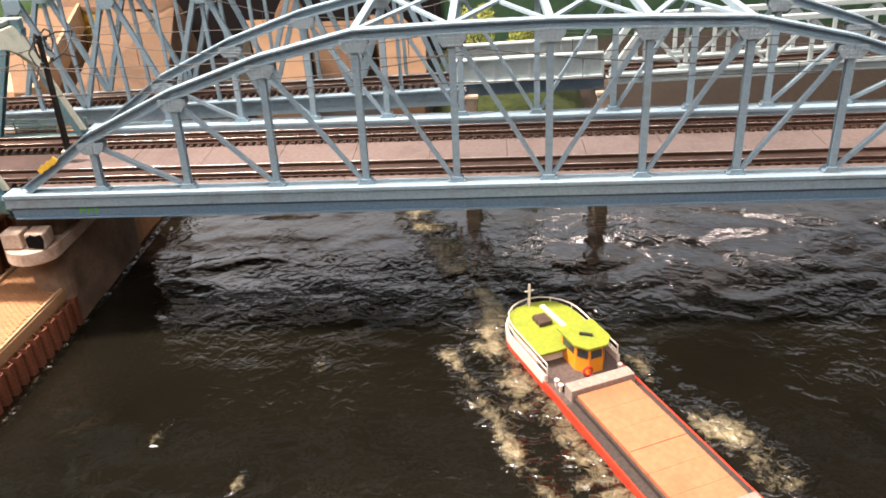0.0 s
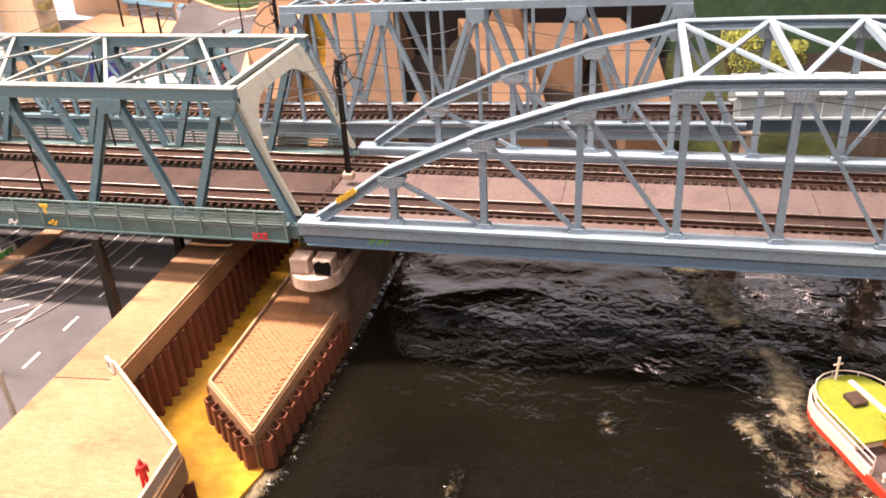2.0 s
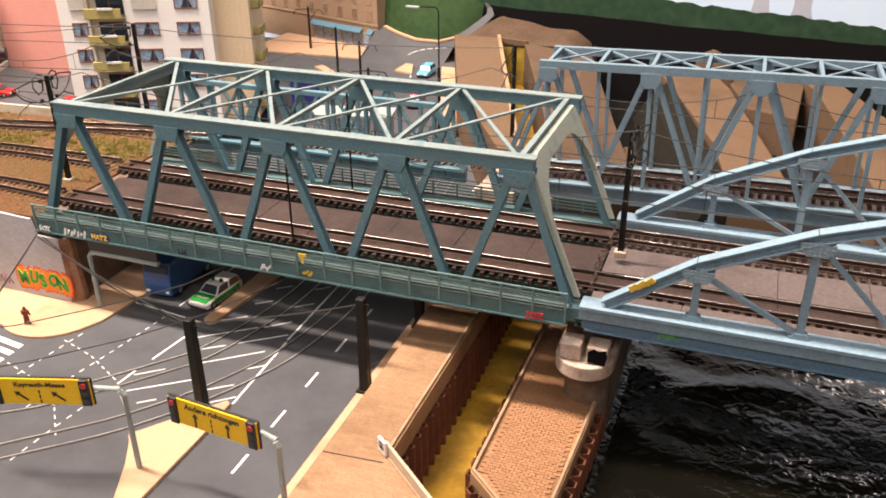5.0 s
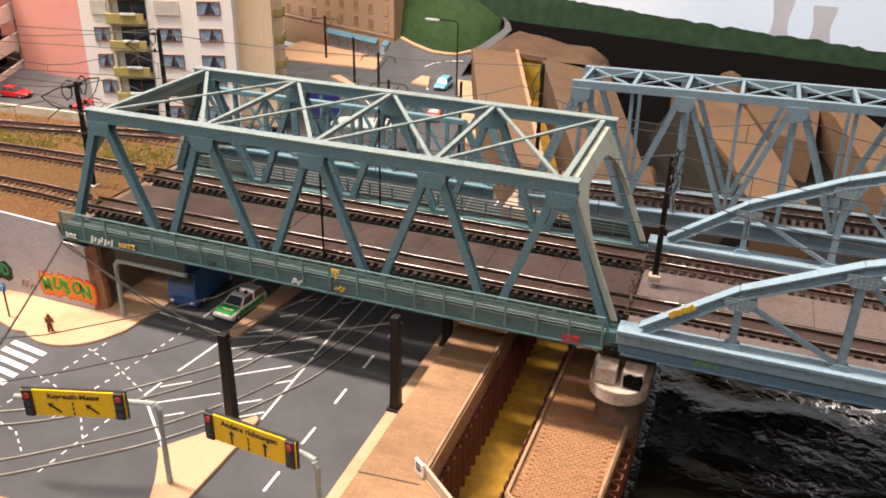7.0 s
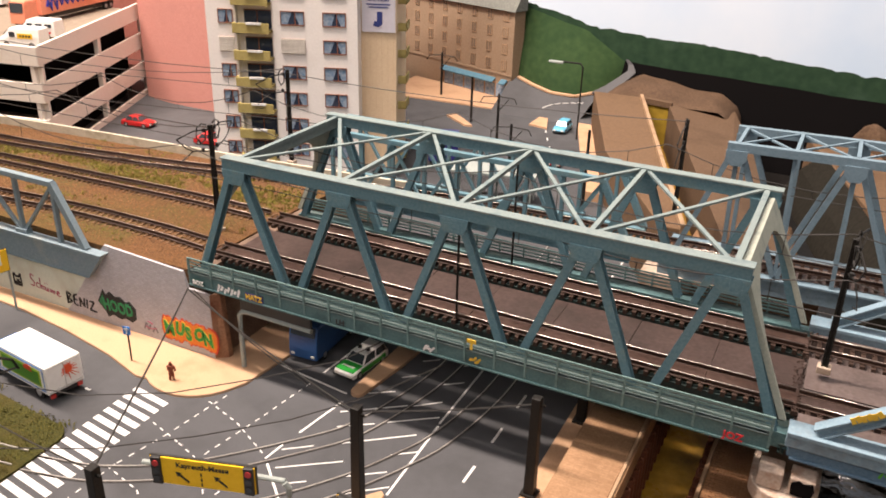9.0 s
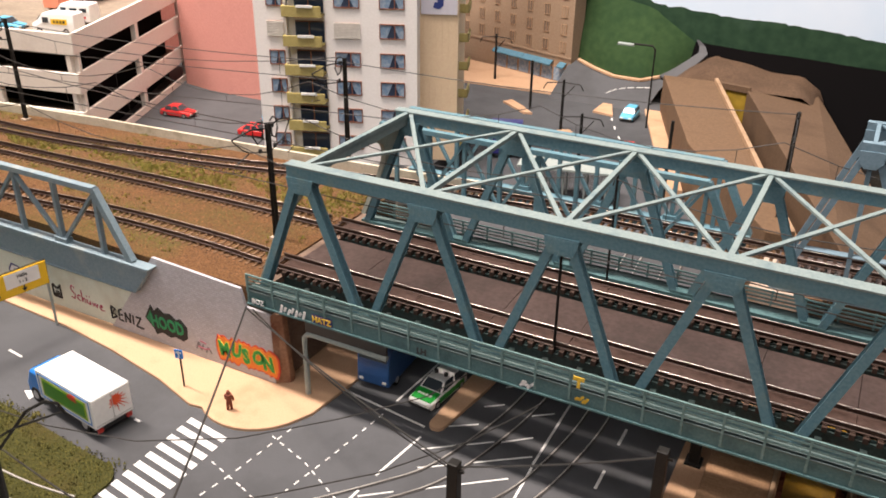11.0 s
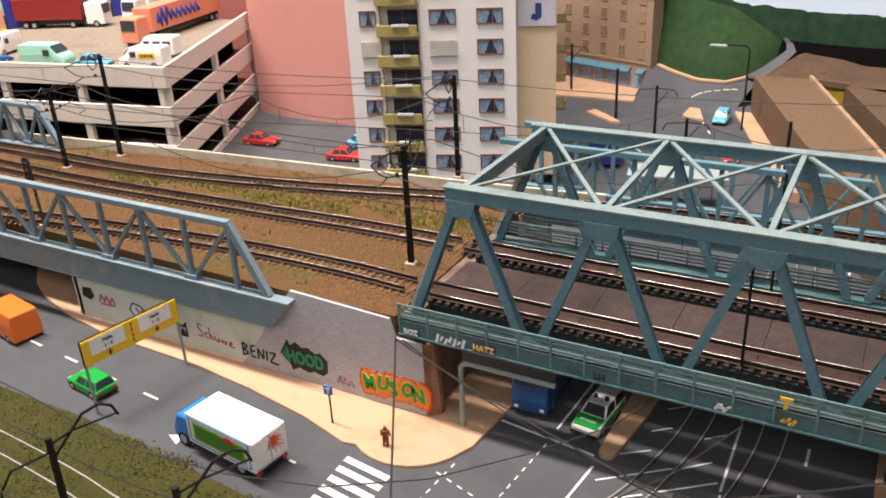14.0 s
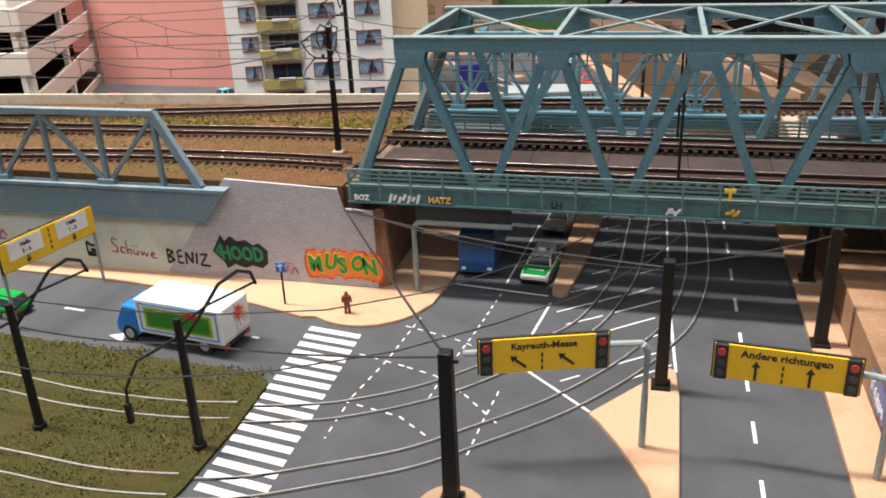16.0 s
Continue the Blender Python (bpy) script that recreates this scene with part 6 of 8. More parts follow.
def box_lorry():
    root = thing("box_lorry", -920.4, 517.3, ROAD, 173, "blue-cabbed lorry with a white box body and green panel", "lorry")
    bm = bm_new()
    box(bm, -47, -10, 6, 44, 10, 10)
    part("chassis", bm, CHASSIS, root)
    bm = bm_new()
    rings = []
    for px, lo, hi, w in ((24, 7, 26, 13.4), (28, 5, 27, 14), (38, 5, 27, 14), (44, 5, 16.5, 13.6), (46.5, 6, 14.5, 12.8)):
        rings.append([(px, -w, lo), (px, w, lo), (px, w, hi - 1.5), (px, w - 1.5, hi), (px, -w + 1.5, hi), (px, -w, hi - 1.5)])
    loft(bm, rings)
    cab = soften(part("cab", bm, P_BLUE, root, "bright blue cab"), 0.6)
    bm = bm_new()
    quads(bm, [(37.6, -10.5, 26.4), (43.6, -10.5, 17.2), (43.6, 10.5, 17.2), (37.6, 10.5, 26.4), (38.6, -10.5, 27.0), (44.6, -10.5, 17.8), (44.6, 10.5, 17.8), (38.6, 10.5, 27.0)], CUBE)
    part("windscreen", bm, CAR_GLASS, cab)
    for s in (-1, 1):
        bm = bm_new()
        cbox(bm, 34, s * 12.3, 21.5, 8, 0.8, 7.5)
        part("side_window", bm, CAR_GLASS, cab)
        bm = bm_new()
        cbox(bm, 45.5, s * 8, 9, 2.0, 4.5, 3)
        part("headlight", bm, LENS_CLEAR, cab)
    bm = bm_new()
    box(bm, -48.5, -17, 10, 23, 17, 35)
    cargo = soften(part("box_body", bm, P_WHITE, root, "white box body"), 0.7)
    for s in (-1, 1):
        y = s * 17.15
        bm = bm_new()
        for x0, x1, z0, z1 in ((-45, 20, 12.6, 13.3), (-45, 20, 32, 32.7), (-45, -44.2, 12.6, 32.7), (19.2, 20, 12.6, 32.7)):
            box(bm, x0, y - 0.2, z0, x1, y + 0.2, z1)
        part("panel_border", bm, P_BLUE, cargo, "blue outline")
        bm = bm_new()
        box(bm, -40.5, y - 0.2, 15.2, 15.5, y + 0.2, 30.2)
        part("panel", bm, paint("panel_lime", (0.30, 0.45, 0.02)), cargo, "lime green panel")
        bm = bm_new()
        box(bm, -38.5, y - 0.35, 16.8, 13.5, y + 0.35, 28.6)
        part("panel", bm, paint("panel_green", (0.05, 0.22, 0.02)), cargo, "dark green panel")
        bm = bm_new()
        slab_xz(bm, [(-30, 26), (-19, 26.5), (-18, 29), (-23, 31), (-29, 30)], y - 0.5, y + 0.5)
        part("emblem", bm, LENS_RED, cargo, "orange-red emblem")
    # red splash on the rear doors, its long runs falling to one side
    bm = bm_new()
    rnd = random.Random(4)
    star = []
    for k in range(18):
        a = k * math.tau / 18
        fall = max(0, math.cos(a + 2.3))
        star += [(-3 + 3.6 * math.cos(a - 0.11), 26.5 + 3.6 * math.sin(a - 0.11)), (-3 + (4 + rnd.uniform(0, 4) + 8 * fall ** 3) * math.cos(a), 26.5 + (4 + rnd.uniform(0, 4) + 8 * fall ** 3) * math.sin(a))]
    slab_yz(bm, star, -48.9, -48.4)
    part("splash", bm, surface("splash_red", (0.6, 0.07, 0.02), (0.7, 0.1, 0.03), 0.5, 200, 0.0), cargo, "red painted splash")
    bm = bm_new()
    for z in (12, 33.4):
        box(bm, -49.0, -16, z, -48.3, 16, z + 0.6)
    box(bm, -49.0, -0.3, 11, -48.3, 0.3, 34)
    part("door_seam", bm, plain("seam_grey", (0.5, 0.5, 0.48), 0.6), cargo)
    for px in (-30, 34):
        for s in (-1, 1):
            wheel(root, px, s * 12.5, 6.2, 4.6)
    for s in (-1, 1):
        bm = bm_new()
        cbox(bm, -47.6, s * 13, 7.5, 1.6, 4.5, 3)
        part("tail_light", bm, LENS_RED, root)
        bm = bm_new()
        cbox(bm, 2, s * 10, 7.5, 28, 3, 4)
        part("side_tank", bm, CHASSIS, root)
    root.matrix_basis = BASE[root.name] @ Matrix.Diagonal((0.957, 0.918, 1, 1))
    return root


box_lorry()


def blue_truck():
    root = thing("box_truck", -742, 682, ROAD, -87, "dark blue covered truck waiting under the bridge", "lorry")
    bm = bm_new()
    rings = []
    for px, hi, w in ((-34, 37, 14), (20, 37, 14), (34, 36.5, 14), (37, 26, 14), (38, 14, 13.4)):
        rings.append([(px, -w, 5), (px, w, 5), (px, w, hi - 1.5), (px, w - 1.5, hi), (px, -w + 1.5, hi), (px, -w, hi - 1.5)])
    loft(bm, rings)
    soften(part("body", bm, P_NAVY, root), 0.8)
    bm = bm_new()
    quads(bm, [(34, -12, 35), (36.6, -12, 26.5), (36.6, 12, 26.5), (34, 12, 35), (35, -12, 35.2), (37.6, -12, 27), (37.6, 12, 27), (35, 12, 35.2)], CUBE)
    part("windscreen", bm, CAR_GLASS, root)
    for px in (-22, 24):
        for s in (-1, 1):
            wheel(root, px, s * 11.8, 5, 4)
    for s in (-1, 1):
        bm = bm_new()
        cbox(bm, 37.9, s * 10, 8.5, 1.2, 3.4, 2.2)
        part("headlight", bm, LENS_CLEAR, root)
    return root


blue_truck()
delivery_van("delivery_van", -1228, 566, ROAD, 170, "bright orange delivery van on the exhibition road", P_ORANGE, 66, 28, 30)

delivery_van("delivery_van", -537, 366, ROAD, 92, "dark olive van on the quayside lane", paint("paint_olive", (0.07, 0.085, 0.05)), 64, 25, 27)



# ---- river barge ----
def barge():
    root = thing("river_barge", 34, 620, 134, -66, "long red-hulled river barge with lime roof and sandy cargo", "boat")
    L, B = 505, 33
    H_RED = paint("hull_red", (0.50, 0.05, 0.025))
    H_WHITE = paint("bulwark_white", (0.70, 0.62, 0.55))
    DECKC = surface("deck_grey_brown", (0.06, 0.046, 0.042), (0.10, 0.078, 0.07), 0.7, 400, 0.1)
    LIME = surface("lime_roof_paint", (0.17, 0.215, 0.022), (0.215, 0.26, 0.032), 0.6, 300, 0.03, stain=(0.14, 0.20, 0.03), stain_size=60)
    ORANGE = paint("wheelhouse_orange", (0.80, 0.30, 0.02))
    CARGO = surface("sandy_hatch_cover", (0.36, 0.135, 0.068), (0.42, 0.168, 0.088), 0.8, 250, 0.08, stain=(0.30, 0.105, 0.05), stain_size=14, stain_share=0.4)
    HATCH = surface("hatch_dark_brown", (0.045, 0.03, 0.024), (0.075, 0.05, 0.04), 0.6, 300, 0.05)
    SIDE = surface("side_deck_black", (0.035, 0.028, 0.025), (0.06, 0.048, 0.043), 0.7, 400, 0.1)
    COAM = surface("coaming_grey", (0.22, 0.18, 0.155), (0.30, 0.25, 0.22), 0.7, 300, 0.1)

    def outline(grow=0.0):
        pts = []
        for k in range(13):
            a = math.pi / 2 + math.pi * k / 12
            pts.append((34 + (34 + grow) * math.cos(a), (B + grow) * math.sin(a)))
        return pts + [(L, -(B + grow)), (L, B + grow)]

    bm = bm_new()
    prism(bm, outline(), 0, 11)
    part("hull", bm, H_RED, root, "red steel hull")
    bm = bm_new()
    prism(bm, outline(-1.0), 11, 12)
    part("deck", bm, DECKC, root, "grey-brown deck")
    for s in (-1, 1):
        bm = bm_new()
        box(bm, 117, s * 28.5 - 3.6, 12, L - 2, s * 28.5 + 3.6, 12.7)
        part("side_deck", bm, SIDE, root, "black side deck")
    # white bulwark round the stern, rubbing strake along the sides
    bm = bm_new()
    o, i = outline(0.3), outline(-1.3)
    n = 13
    ring = o[:n]
    rin = i[:n]
    ring = [(88, ring[0][1])] + ring + [(88, ring[-1][1])]
    rin = [(88, rin[0][1])] + rin + [(88, rin[-1][1])]
    loft(bm, [[(a[0], a[1], 9), (a[0], a[1], 18), (b[0], b[1], 18), (b[0], b[1], 9)] for a, b in zip(ring, rin)])
    part("bulwark", bm, H_WHITE, root, "white bulwark round the stern")
    for s in (-1, 1):
        bm = bm_new()
        box(bm, 86, s * B - 0.8, 8.5, L, s * B + 0.8, 12.4)
        part("gunwale", bm, H_RED, root)
        bm = bm_new()
        box(bm, 100, s * (B - 8.5) - 0.8, 11, L, s * (B - 8.5) + 0.8, 16)
        part("side_coaming", bm, SIDE, root, "black side coaming")
    # cabin with lime roof
    bm = bm_new()
    prism(bm, [(10, -14), (16, -23), (30, -27), (66, -27), (66, 27), (30, 27), (16, 23), (10, 14)], 12, 22)
    part("cabin", bm, H_WHITE, root, "white deckhouse wall")
    bm = bm_new()
    prism(bm, [(6, -12), (11, -22), (22, -28), (34, -30), (72, -29), (72, -10), (68, 29), (34, 30), (22, 28), (11, 22), (6, 12)], 22, 24)
    soften(part("cabin_roof", bm, LIME, root, "lime green deckhouse roof"), 0.5)
    bm = bm_new()
    cbox(bm, 34, -4, 26, 13, 12, 4)
    soften(part("skylight", bm, HATCH, root, "dark brown roof hatch"), 0.8)
    bm = bm_new()
    bar(bm, (14, 7, 25), (50, 9, 25), 4, 1.5)
    part("roof_plank", bm, H_WHITE, root, "white gangplank on the roof")
    # wheelhouse
    bm = bm_new()
    prism(bm, [(64, -4), (64, 22), (84, 22), (92, 15), (92, 3), (84, -4)], 12, 34)
    house = part("wheelhouse", bm, ORANGE, root, "orange wheelhouse")
    for (x0, y0), (x1, y1) in (((84, 22), (92, 15)), ((92, 15), (92, 3)), ((92, 3), (84, -4)), ((64, -4), (84, -4)), ((84, 22), (64, 22))):
        a, b = Vector((x0, y0, 28)), Vector((x1, y1, 28))
        bm = bm_new()
        c = (a + b) / 2
        bar(bm, c + (a - c) * 0.78, c + (b - c) * 0.78, 0.9, 6.5)
        part("window", bm, CAR_GLASS, house)
    bm = bm_new()
    prism(bm, [(61, -7), (61, 25), (86, 25), (95, 17), (95, 1), (86, -7)], 34, 36)
    soften(part("wheelhouse_roof", bm, LIME, house, "lime green roof"), 0.5)
    bm = bm_new()
    bar(bm, (76, 4, 37), (82, 12, 37), 2, 2)
    part("roof_horn", bm, CHASSIS, house)
    bm = bm_new()
    rings = []
    for k in range(15):
        a = k * math.tau / 14
        rings.append([(95 + 1.0 * math.cos(b), (3.6 + math.sin(b)) * math.cos(a), 17 + (3.6 + math.sin(b)) * math.sin(a)) for b in (0, 1.05, 2.09, 3.14, 4.19, 5.24)])
    loft(bm, rings)
    part("life_ring", bm, LENS_RED, root, "red life ring")
    # railings round the stern and along the cabin
    path = [(88, -31)] + [(34 + 31 * math.cos(math.pi * 1.5 - math.pi * k / 10), 31 * math.sin(math.pi * 1.5 - math.pi * k / 10)) for k in range(11)] + [(88, 31)]
    for z in (22, 27):
        bm = bm_new()
        pipe(bm, [(x, y, z) for x, y in path], 0.5, 5)
        part("railing", bm, H_WHITE, root, "white stern railing")
    for x, y in path[::2]:
        bm = bm_new()
        tube(bm, (x, y, 11), (x, y, 27), 0.45, 5)
        part("railing_post", bm, H_WHITE, root)
    bm = bm_new()
    tube(bm, (9, -2, 12), (9, -2, 44), 1.0, 6)
    bar(bm, (9, -6, 38), (9, 2, 38), 1, 1)
    part("mast", bm, H_WHITE, root, "white flag mast")
    # cargo hatch
    bm = bm_new()
    box(bm, 106, -27, 11, 116, 27, 22)
    soften(part("hatch_coaming", bm, COAM, root, "grey cross coaming"), 0.6)
    for k in range(3):
        x = 117 + k * 126
        bm = bm_new()
        for q in range(6):
            bm = bm_new()
            box(bm, x + q * 20.6, -23, 11, x + q * 20.6 + 20.45, 23, 18.3 + 0.15 * ((q * 7 + k) % 3))
            soften(part("hatch_cover", bm, CARGO, root, "terracotta hatch cover board"), 0.25)
        bm = bm_new()
        box(bm, x + 120, -26, 11, x + 127, 26, 20.5)
        part("hatch_beam", bm, COAM, root)
    for x, y in ((97, 27), (95, -27), (101, -27)):
        bm = bm_new()
        tube(bm, (x, y, 12), (x, y, 16.5), 1.4, 8)
        tube(bm, (x, y, 16.5), (x, y, 17.6), 2.0, 8)
        part("bollard", bm, H_WHITE, root, "pale bollard")
    root.matrix_basis = BASE[root.name] @ Matrix.Diagonal((1, 0.9, 0.96, 1))
    return root


barge()



# ---- signs, signals and masts of the streets ----
def arrow(bm, cx, cz, L, ang, w=1.3, y=-1.35):
    c, s = math.cos(radians(ang)), math.sin(radians(ang))
    pts = [(-L / 2, -w / 2), (L / 2 - 3.2, -w / 2), (L / 2 - 3.2, -2.1), (L / 2, 0), (L / 2 - 3.2, 2.1), (L / 2 - 3.2, w / 2), (-L / 2, w / 2)]
    slab_xz(bm, [(cx + a * c - b * s, cz + a * s + b * c) for a, b in pts], y - 0.1, y + 0.15)


def signal_head(parent, x):
    bm = bm_new()
    cbox(bm, x, -0.6, 0, 6.2, 3.4, 19.5)
    head = soften(part("signal", bm, SIGN_BLACK, parent, "black traffic light"), 0.4)
    for k, z in enumerate((5.8, 0, -5.8)):
        bm = bm_new()
        tube(bm, (x, -2.2, z), (x, -2.9, z), 2.1, 12)
        part("lens", bm, LAMP_RED if k == 0 else LAMP_DARK, head)


def overhead_sign(x0, y0, x1, y1, zc, text, angles, pole, stub, label, size):
    """A yellow direction board with a traffic light at each end, hung on an arm."""
    a, b = Vector((x0, y0)), Vector((x1, y1))
    W = (b - a).length
    c = (a + b) / 2
    ang = math.degrees(math.atan2(b.y - a.y, b.x - a.x))
    root = thing("overhead_sign", c.x, c.y, zc, ang, label, "traffic sign", "signs over the junction")
    bm = bm_new()
    cbox(bm, 0, 0, 0, W, 2, 19)
    board = part("board", bm, SIGN_YELLOW, root)
    bm = bm_new()
    cbox(bm, 0, 0.9, 0, W + 1.4, 1.6, 20.4)
    part("back_plate", bm, SIGN_BLACK, root)
    signal_head(root, -W / 2 + 3.6)
    signal_head(root, W / 2 - 3.6)
    words("lettering", text, size, SIGN_BLACK, board, (0, -1.1, 5.2), depth=0.3)
    bm = bm_new()
    for cx, g in zip((-W * 0.2, W * 0.17), angles):
        arrow(bm, cx, -3.2, 10.5, g)
    part("arrow", bm, SIGN_BLACK, board)
    bm = bm_new()
    for z in (0.0, -3.6, -7.2):
        cbox(bm, -W * 0.015, -1.2, z, 0.9, 0.35, 2.2)
    part("lane_dash", bm, SIGN_BLACK, board)
    m = BASE[root.name].inverted()
    px, py, pz, arm = pole
    pts = [Vector((px, py, pz)), Vector((px, py, arm - 3)), Vector((px - (px - x1) * 0.12, py - (py - y1) * 0.12, arm)), Vector((x1, y1 + 1.5, arm))]
    if stub:
        d = (a - b).normalized()
        pts += [Vector((x0 + d.x * stub, y0 + d.y * stub + 1.5, arm))]
    loc = [(m @ (p * MM)) / MM for p in pts]
    bm = bm_new()
    pipe(bm, [loc[0], loc[0] * 0.5 + loc[1] * 0.5, loc[1], loc[2]], 1.9, 10)
    part("pole", bm, POLE_GREY, root, "grey-green bent pole")
    bm = bm_new()
    pipe(bm, [loc[2] + Vector((0, 1.6, 0))] + [p + Vector((0, 1.6, 0)) for p in loc[3:]], 1.7, 8)
    part("arm", bm, POLE_GREY, root)
    return root


overhead_sign(-691, 424, -629, 443.5, 236, "Kayreuth-Messe", (140, 140), (-610, 450, ROAD + 3, 237), 8, "yellow board reading Kayreuth-Messe between two signals", 3.6)
overhead_sign(-578, 453.5, -511.5, 447.5, 230, "Andere richtungen", (90, 90), (-497, 445.5, ROAD + 3, 230.5), 0, "yellow board reading Andere richtungen between two signals", 3.9)


def halle_sign():
    root = thing("overhead_sign", -1038, 548.5, ROAD + 1.5, 80, "yellow exhibition hall board over the road", "traffic sign", "signs over the junction")
    bm = bm_new()
    cbox(bm, 0, 0, 53, 84, 2, 21)
    board = part("board", bm, SIGN_YELLOW, root)
    bm = bm_new()
    cbox(bm, 0, 0.8, 53, 85.6, 1.6, 22.6)
    part("back_plate", bm, SIGN_BLACK, root)
    for cx, low in ((-21, "3 - 6"), (21, "1 - 2")):
        bm = bm_new()
        cbox(bm, cx, -1.0, 56, 29, 0.6, 13)
        field = part("field", bm, P_WHITE, board, "white name field")
        words("lettering", "Halle", 3.0, SIGN_BLACK, field, (cx, -1.4, 58.5), depth=0.3)
        words("lettering", low, 2.8, SIGN_BLACK, field, (cx, -1.4, 53.2), depth=0.3)
        bm = bm_new()
        arrow(bm, cx, 46.4, 6.0, -90, 1.0)
        part("arrow", bm, SIGN_BLACK, board)
    bm = bm_new()
    for z in (60, 55.5, 51, 46.5):
        cbox(bm, 0, -1.2, z, 1.0, 0.35, 2.6)
    part("lane_dash", bm, SIGN_BLACK, board)
    for x in (-41, 42):
        bm = bm_new()
        tube(bm, (x, 2.2, 0), (x, 2.2, 62), 1.2, 8)
        part("pole", bm, POLE_GREY, root)
    return root


halle_sign()


def black_mast(x, y, z0, z1, label, lean=0.0, w=5.0):
    root = thing("tram_mast", x, y, z0, 0, label, "mast", "tram masts")
    bm = bm_new()
    h = z1 - z0
    quads(bm, [(-w / 2, -w / 2, 0), (w / 2, -w / 2, 0), (w / 2, w / 2, 0), (-w / 2, w / 2, 0), (-w * 0.42 + lean, -w * 0.42, h), (w * 0.42 + lean, -w * 0.42, h), (w * 0.42 + lean, w * 0.42, h), (-w * 0.42 + lean, w * 0.42, h)], CUBE)
    soften(part("shaft", bm, BLACK, root), 0.5)
    bm = bm_new()
    cbox(bm, 0, 0, 1.0, w * 1.5, w * 1.5, 2.0)
    part("foot", bm, BLACK, root)
    bm = bm_new()
    cbox(bm, w * 0.6 + lean * 0.9, 0, h - 5, 3, 1.4, 1.4)
    part("wire_hook", bm, BLACK, root)
    return root


squiggle = bm_new()
for k, (a, b, c, d) in enumerate(((0, 0, 5, 8), (5, 8, 9, 1), (9, 1, 4, 3), (11, 8, 13, 0), (13, 4, 18, 8), (13, 4, 18, 0), (0, 9, 7, 11))):
    bar(squiggle, (-487.4, 448 + a, 182 + b), (-487.4, 448 + c, 182 + d), 0.4, 1.8, up=(0, 0, 1))
solid("graffiti", squiggle, plain("spray_pale", (0.7, 0.7, 0.7), 0.8), "white sprayed squiggle on the promenade wall", "graffiti", "structure")
black_mast(-698.5, 389, ROAD + 3, 259, "square black tram mast on the oval island", w=7.4)
black_mast(-601, 511, ROAD + 3, 256.5, "square black tram mast on the triangular island", w=7.4)
black_mast(-504, 578, ROAD + 3, 255, "square black tram mast on the quay pavement", w=7.4)
black_mast(-499, 676, ROAD + 3, 236, "square black mast under the bridge", w=7.4)


def arm_mast(x, y, side, label):
    root = thing("tram_mast", x, y, ROAD + 1, 0, label, "mast", "tram masts")
    bm = bm_new()
    tube(bm, (0, 0, 0), (-2, 3, 62), 2.3, 8, 1.9)
    part("shaft", bm, BLACK, root)
    bm = bm_new()
    tube(bm, (0, 0, -1), (0, 0, 3), 3.4, 8)
    part("foot", bm, BLACK, root)
    bm = bm_new()
    pipe(bm, [(-2, 3, 50), (6, 6 * side, 60), (15, 14 * side, 74), (22, 20 * side, 78), (26, 24 * side, 76), (27, 26 * side, 70)], 0.8, 6)
    pipe(bm, [(-2, 3, 58), (10, 9 * side, 66), (27, 26 * side, 71)], 0.6, 5)
    part("bracket_arm", bm, BLACK, root)
    bm = bm_new()
    pipe(bm, [(-2, 3, 54), (-14, -14 * side, 50), (-18, -20 * side, 40), (-18, -21 * side, 30)], 0.7, 6)
    cbox(bm, -18, -21 * side, 29, 2.4, 2.4, 9)
    part("counter_arm", bm, BLACK, root)
    root.matrix_basis = BASE[root.name] @ Matrix.Diagonal((1.15, 1.15, 1.27, 1))
    return root


arm_mast(-946.5, 404, 1, "round black tram mast with curved arm on the grass")
arm_mast(-844.5, 405, 1, "round black tram mast with curved arm by the crossing")


def cable(name, pts, r, label, sag=0.0):
    """A wire through points; sag lowers the middle of each span."""
    out = []
    for a, b in zip(pts, pts[1:]):
        a, b = Vector(a), Vector(b)
        for k in range(8):
            t = k / 8
            p = a.lerp(b, t)
            p.z -= sag * 4 * t * (1 - t)
            out.append(p)
    out.append(Vector(pts[-1]))
    bm = bm_new()
    pipe(bm, out, r, 5)
    return solid(name, bm, WIRE, label, "cable")


for pts, lab in ((TRAM_A, "inner"), (TRAM_B, "outer")):
    line = spline(pts, 60)
    cable("contact_wire", [(p.x, p.y, 238) for p in line if p.y < 800], 0.45, "thin black contact wire above the tram track")
cable("span_wire", [(-831, 611, 238), (-698.5, 389, 256)], 0.75, "dark span wire from bridge corner to mast", 2)
cable("span_wire", [(-831, 611, 236), (-601, 511, 252)], 0.6, "dark span wire across the junction", 4)
cable("span_wire", [(-601, 511, 253), (-504, 578, 250)], 0.6, "dark span wire between two tram masts", 2)
cable("span_wire", [(-954, 417, 232), (-852, 417, 232), (-698.5, 389, 256)], 0.55, "dark span wire along the grass masts", 3)
cable("span_wire", [(-1500, 440, 236), (-954, 417, 236)], 0.5, "dark span wire towards the exhibition hall", 3)
cable("span_wire", [(-825, 611, 237), (-601, 511, 250)], 0.5, "dark span wire below the bridge", 8)


def gantry():
    root = thing("height_gantry", -779, 613, ROAD + 2, 0, "grey tubular gantry before the underpass", "gantry")
    bm = bm_new()
    pipe(bm, [(0, 0, 0), (0, 0, 30), (0, 0, 51), (3, 0, 54.5), (8, 0, 55.5), (72, 0, 55)], 2.2, 10)
    part("frame", bm, POLE_GREY, root)
    bm = bm_new()
    box(bm, 2, -1, 57.5, 72, 1, 71)
    part("board", bm, SIGN_BLACK, root, "black warning board")
    return root


gantry()


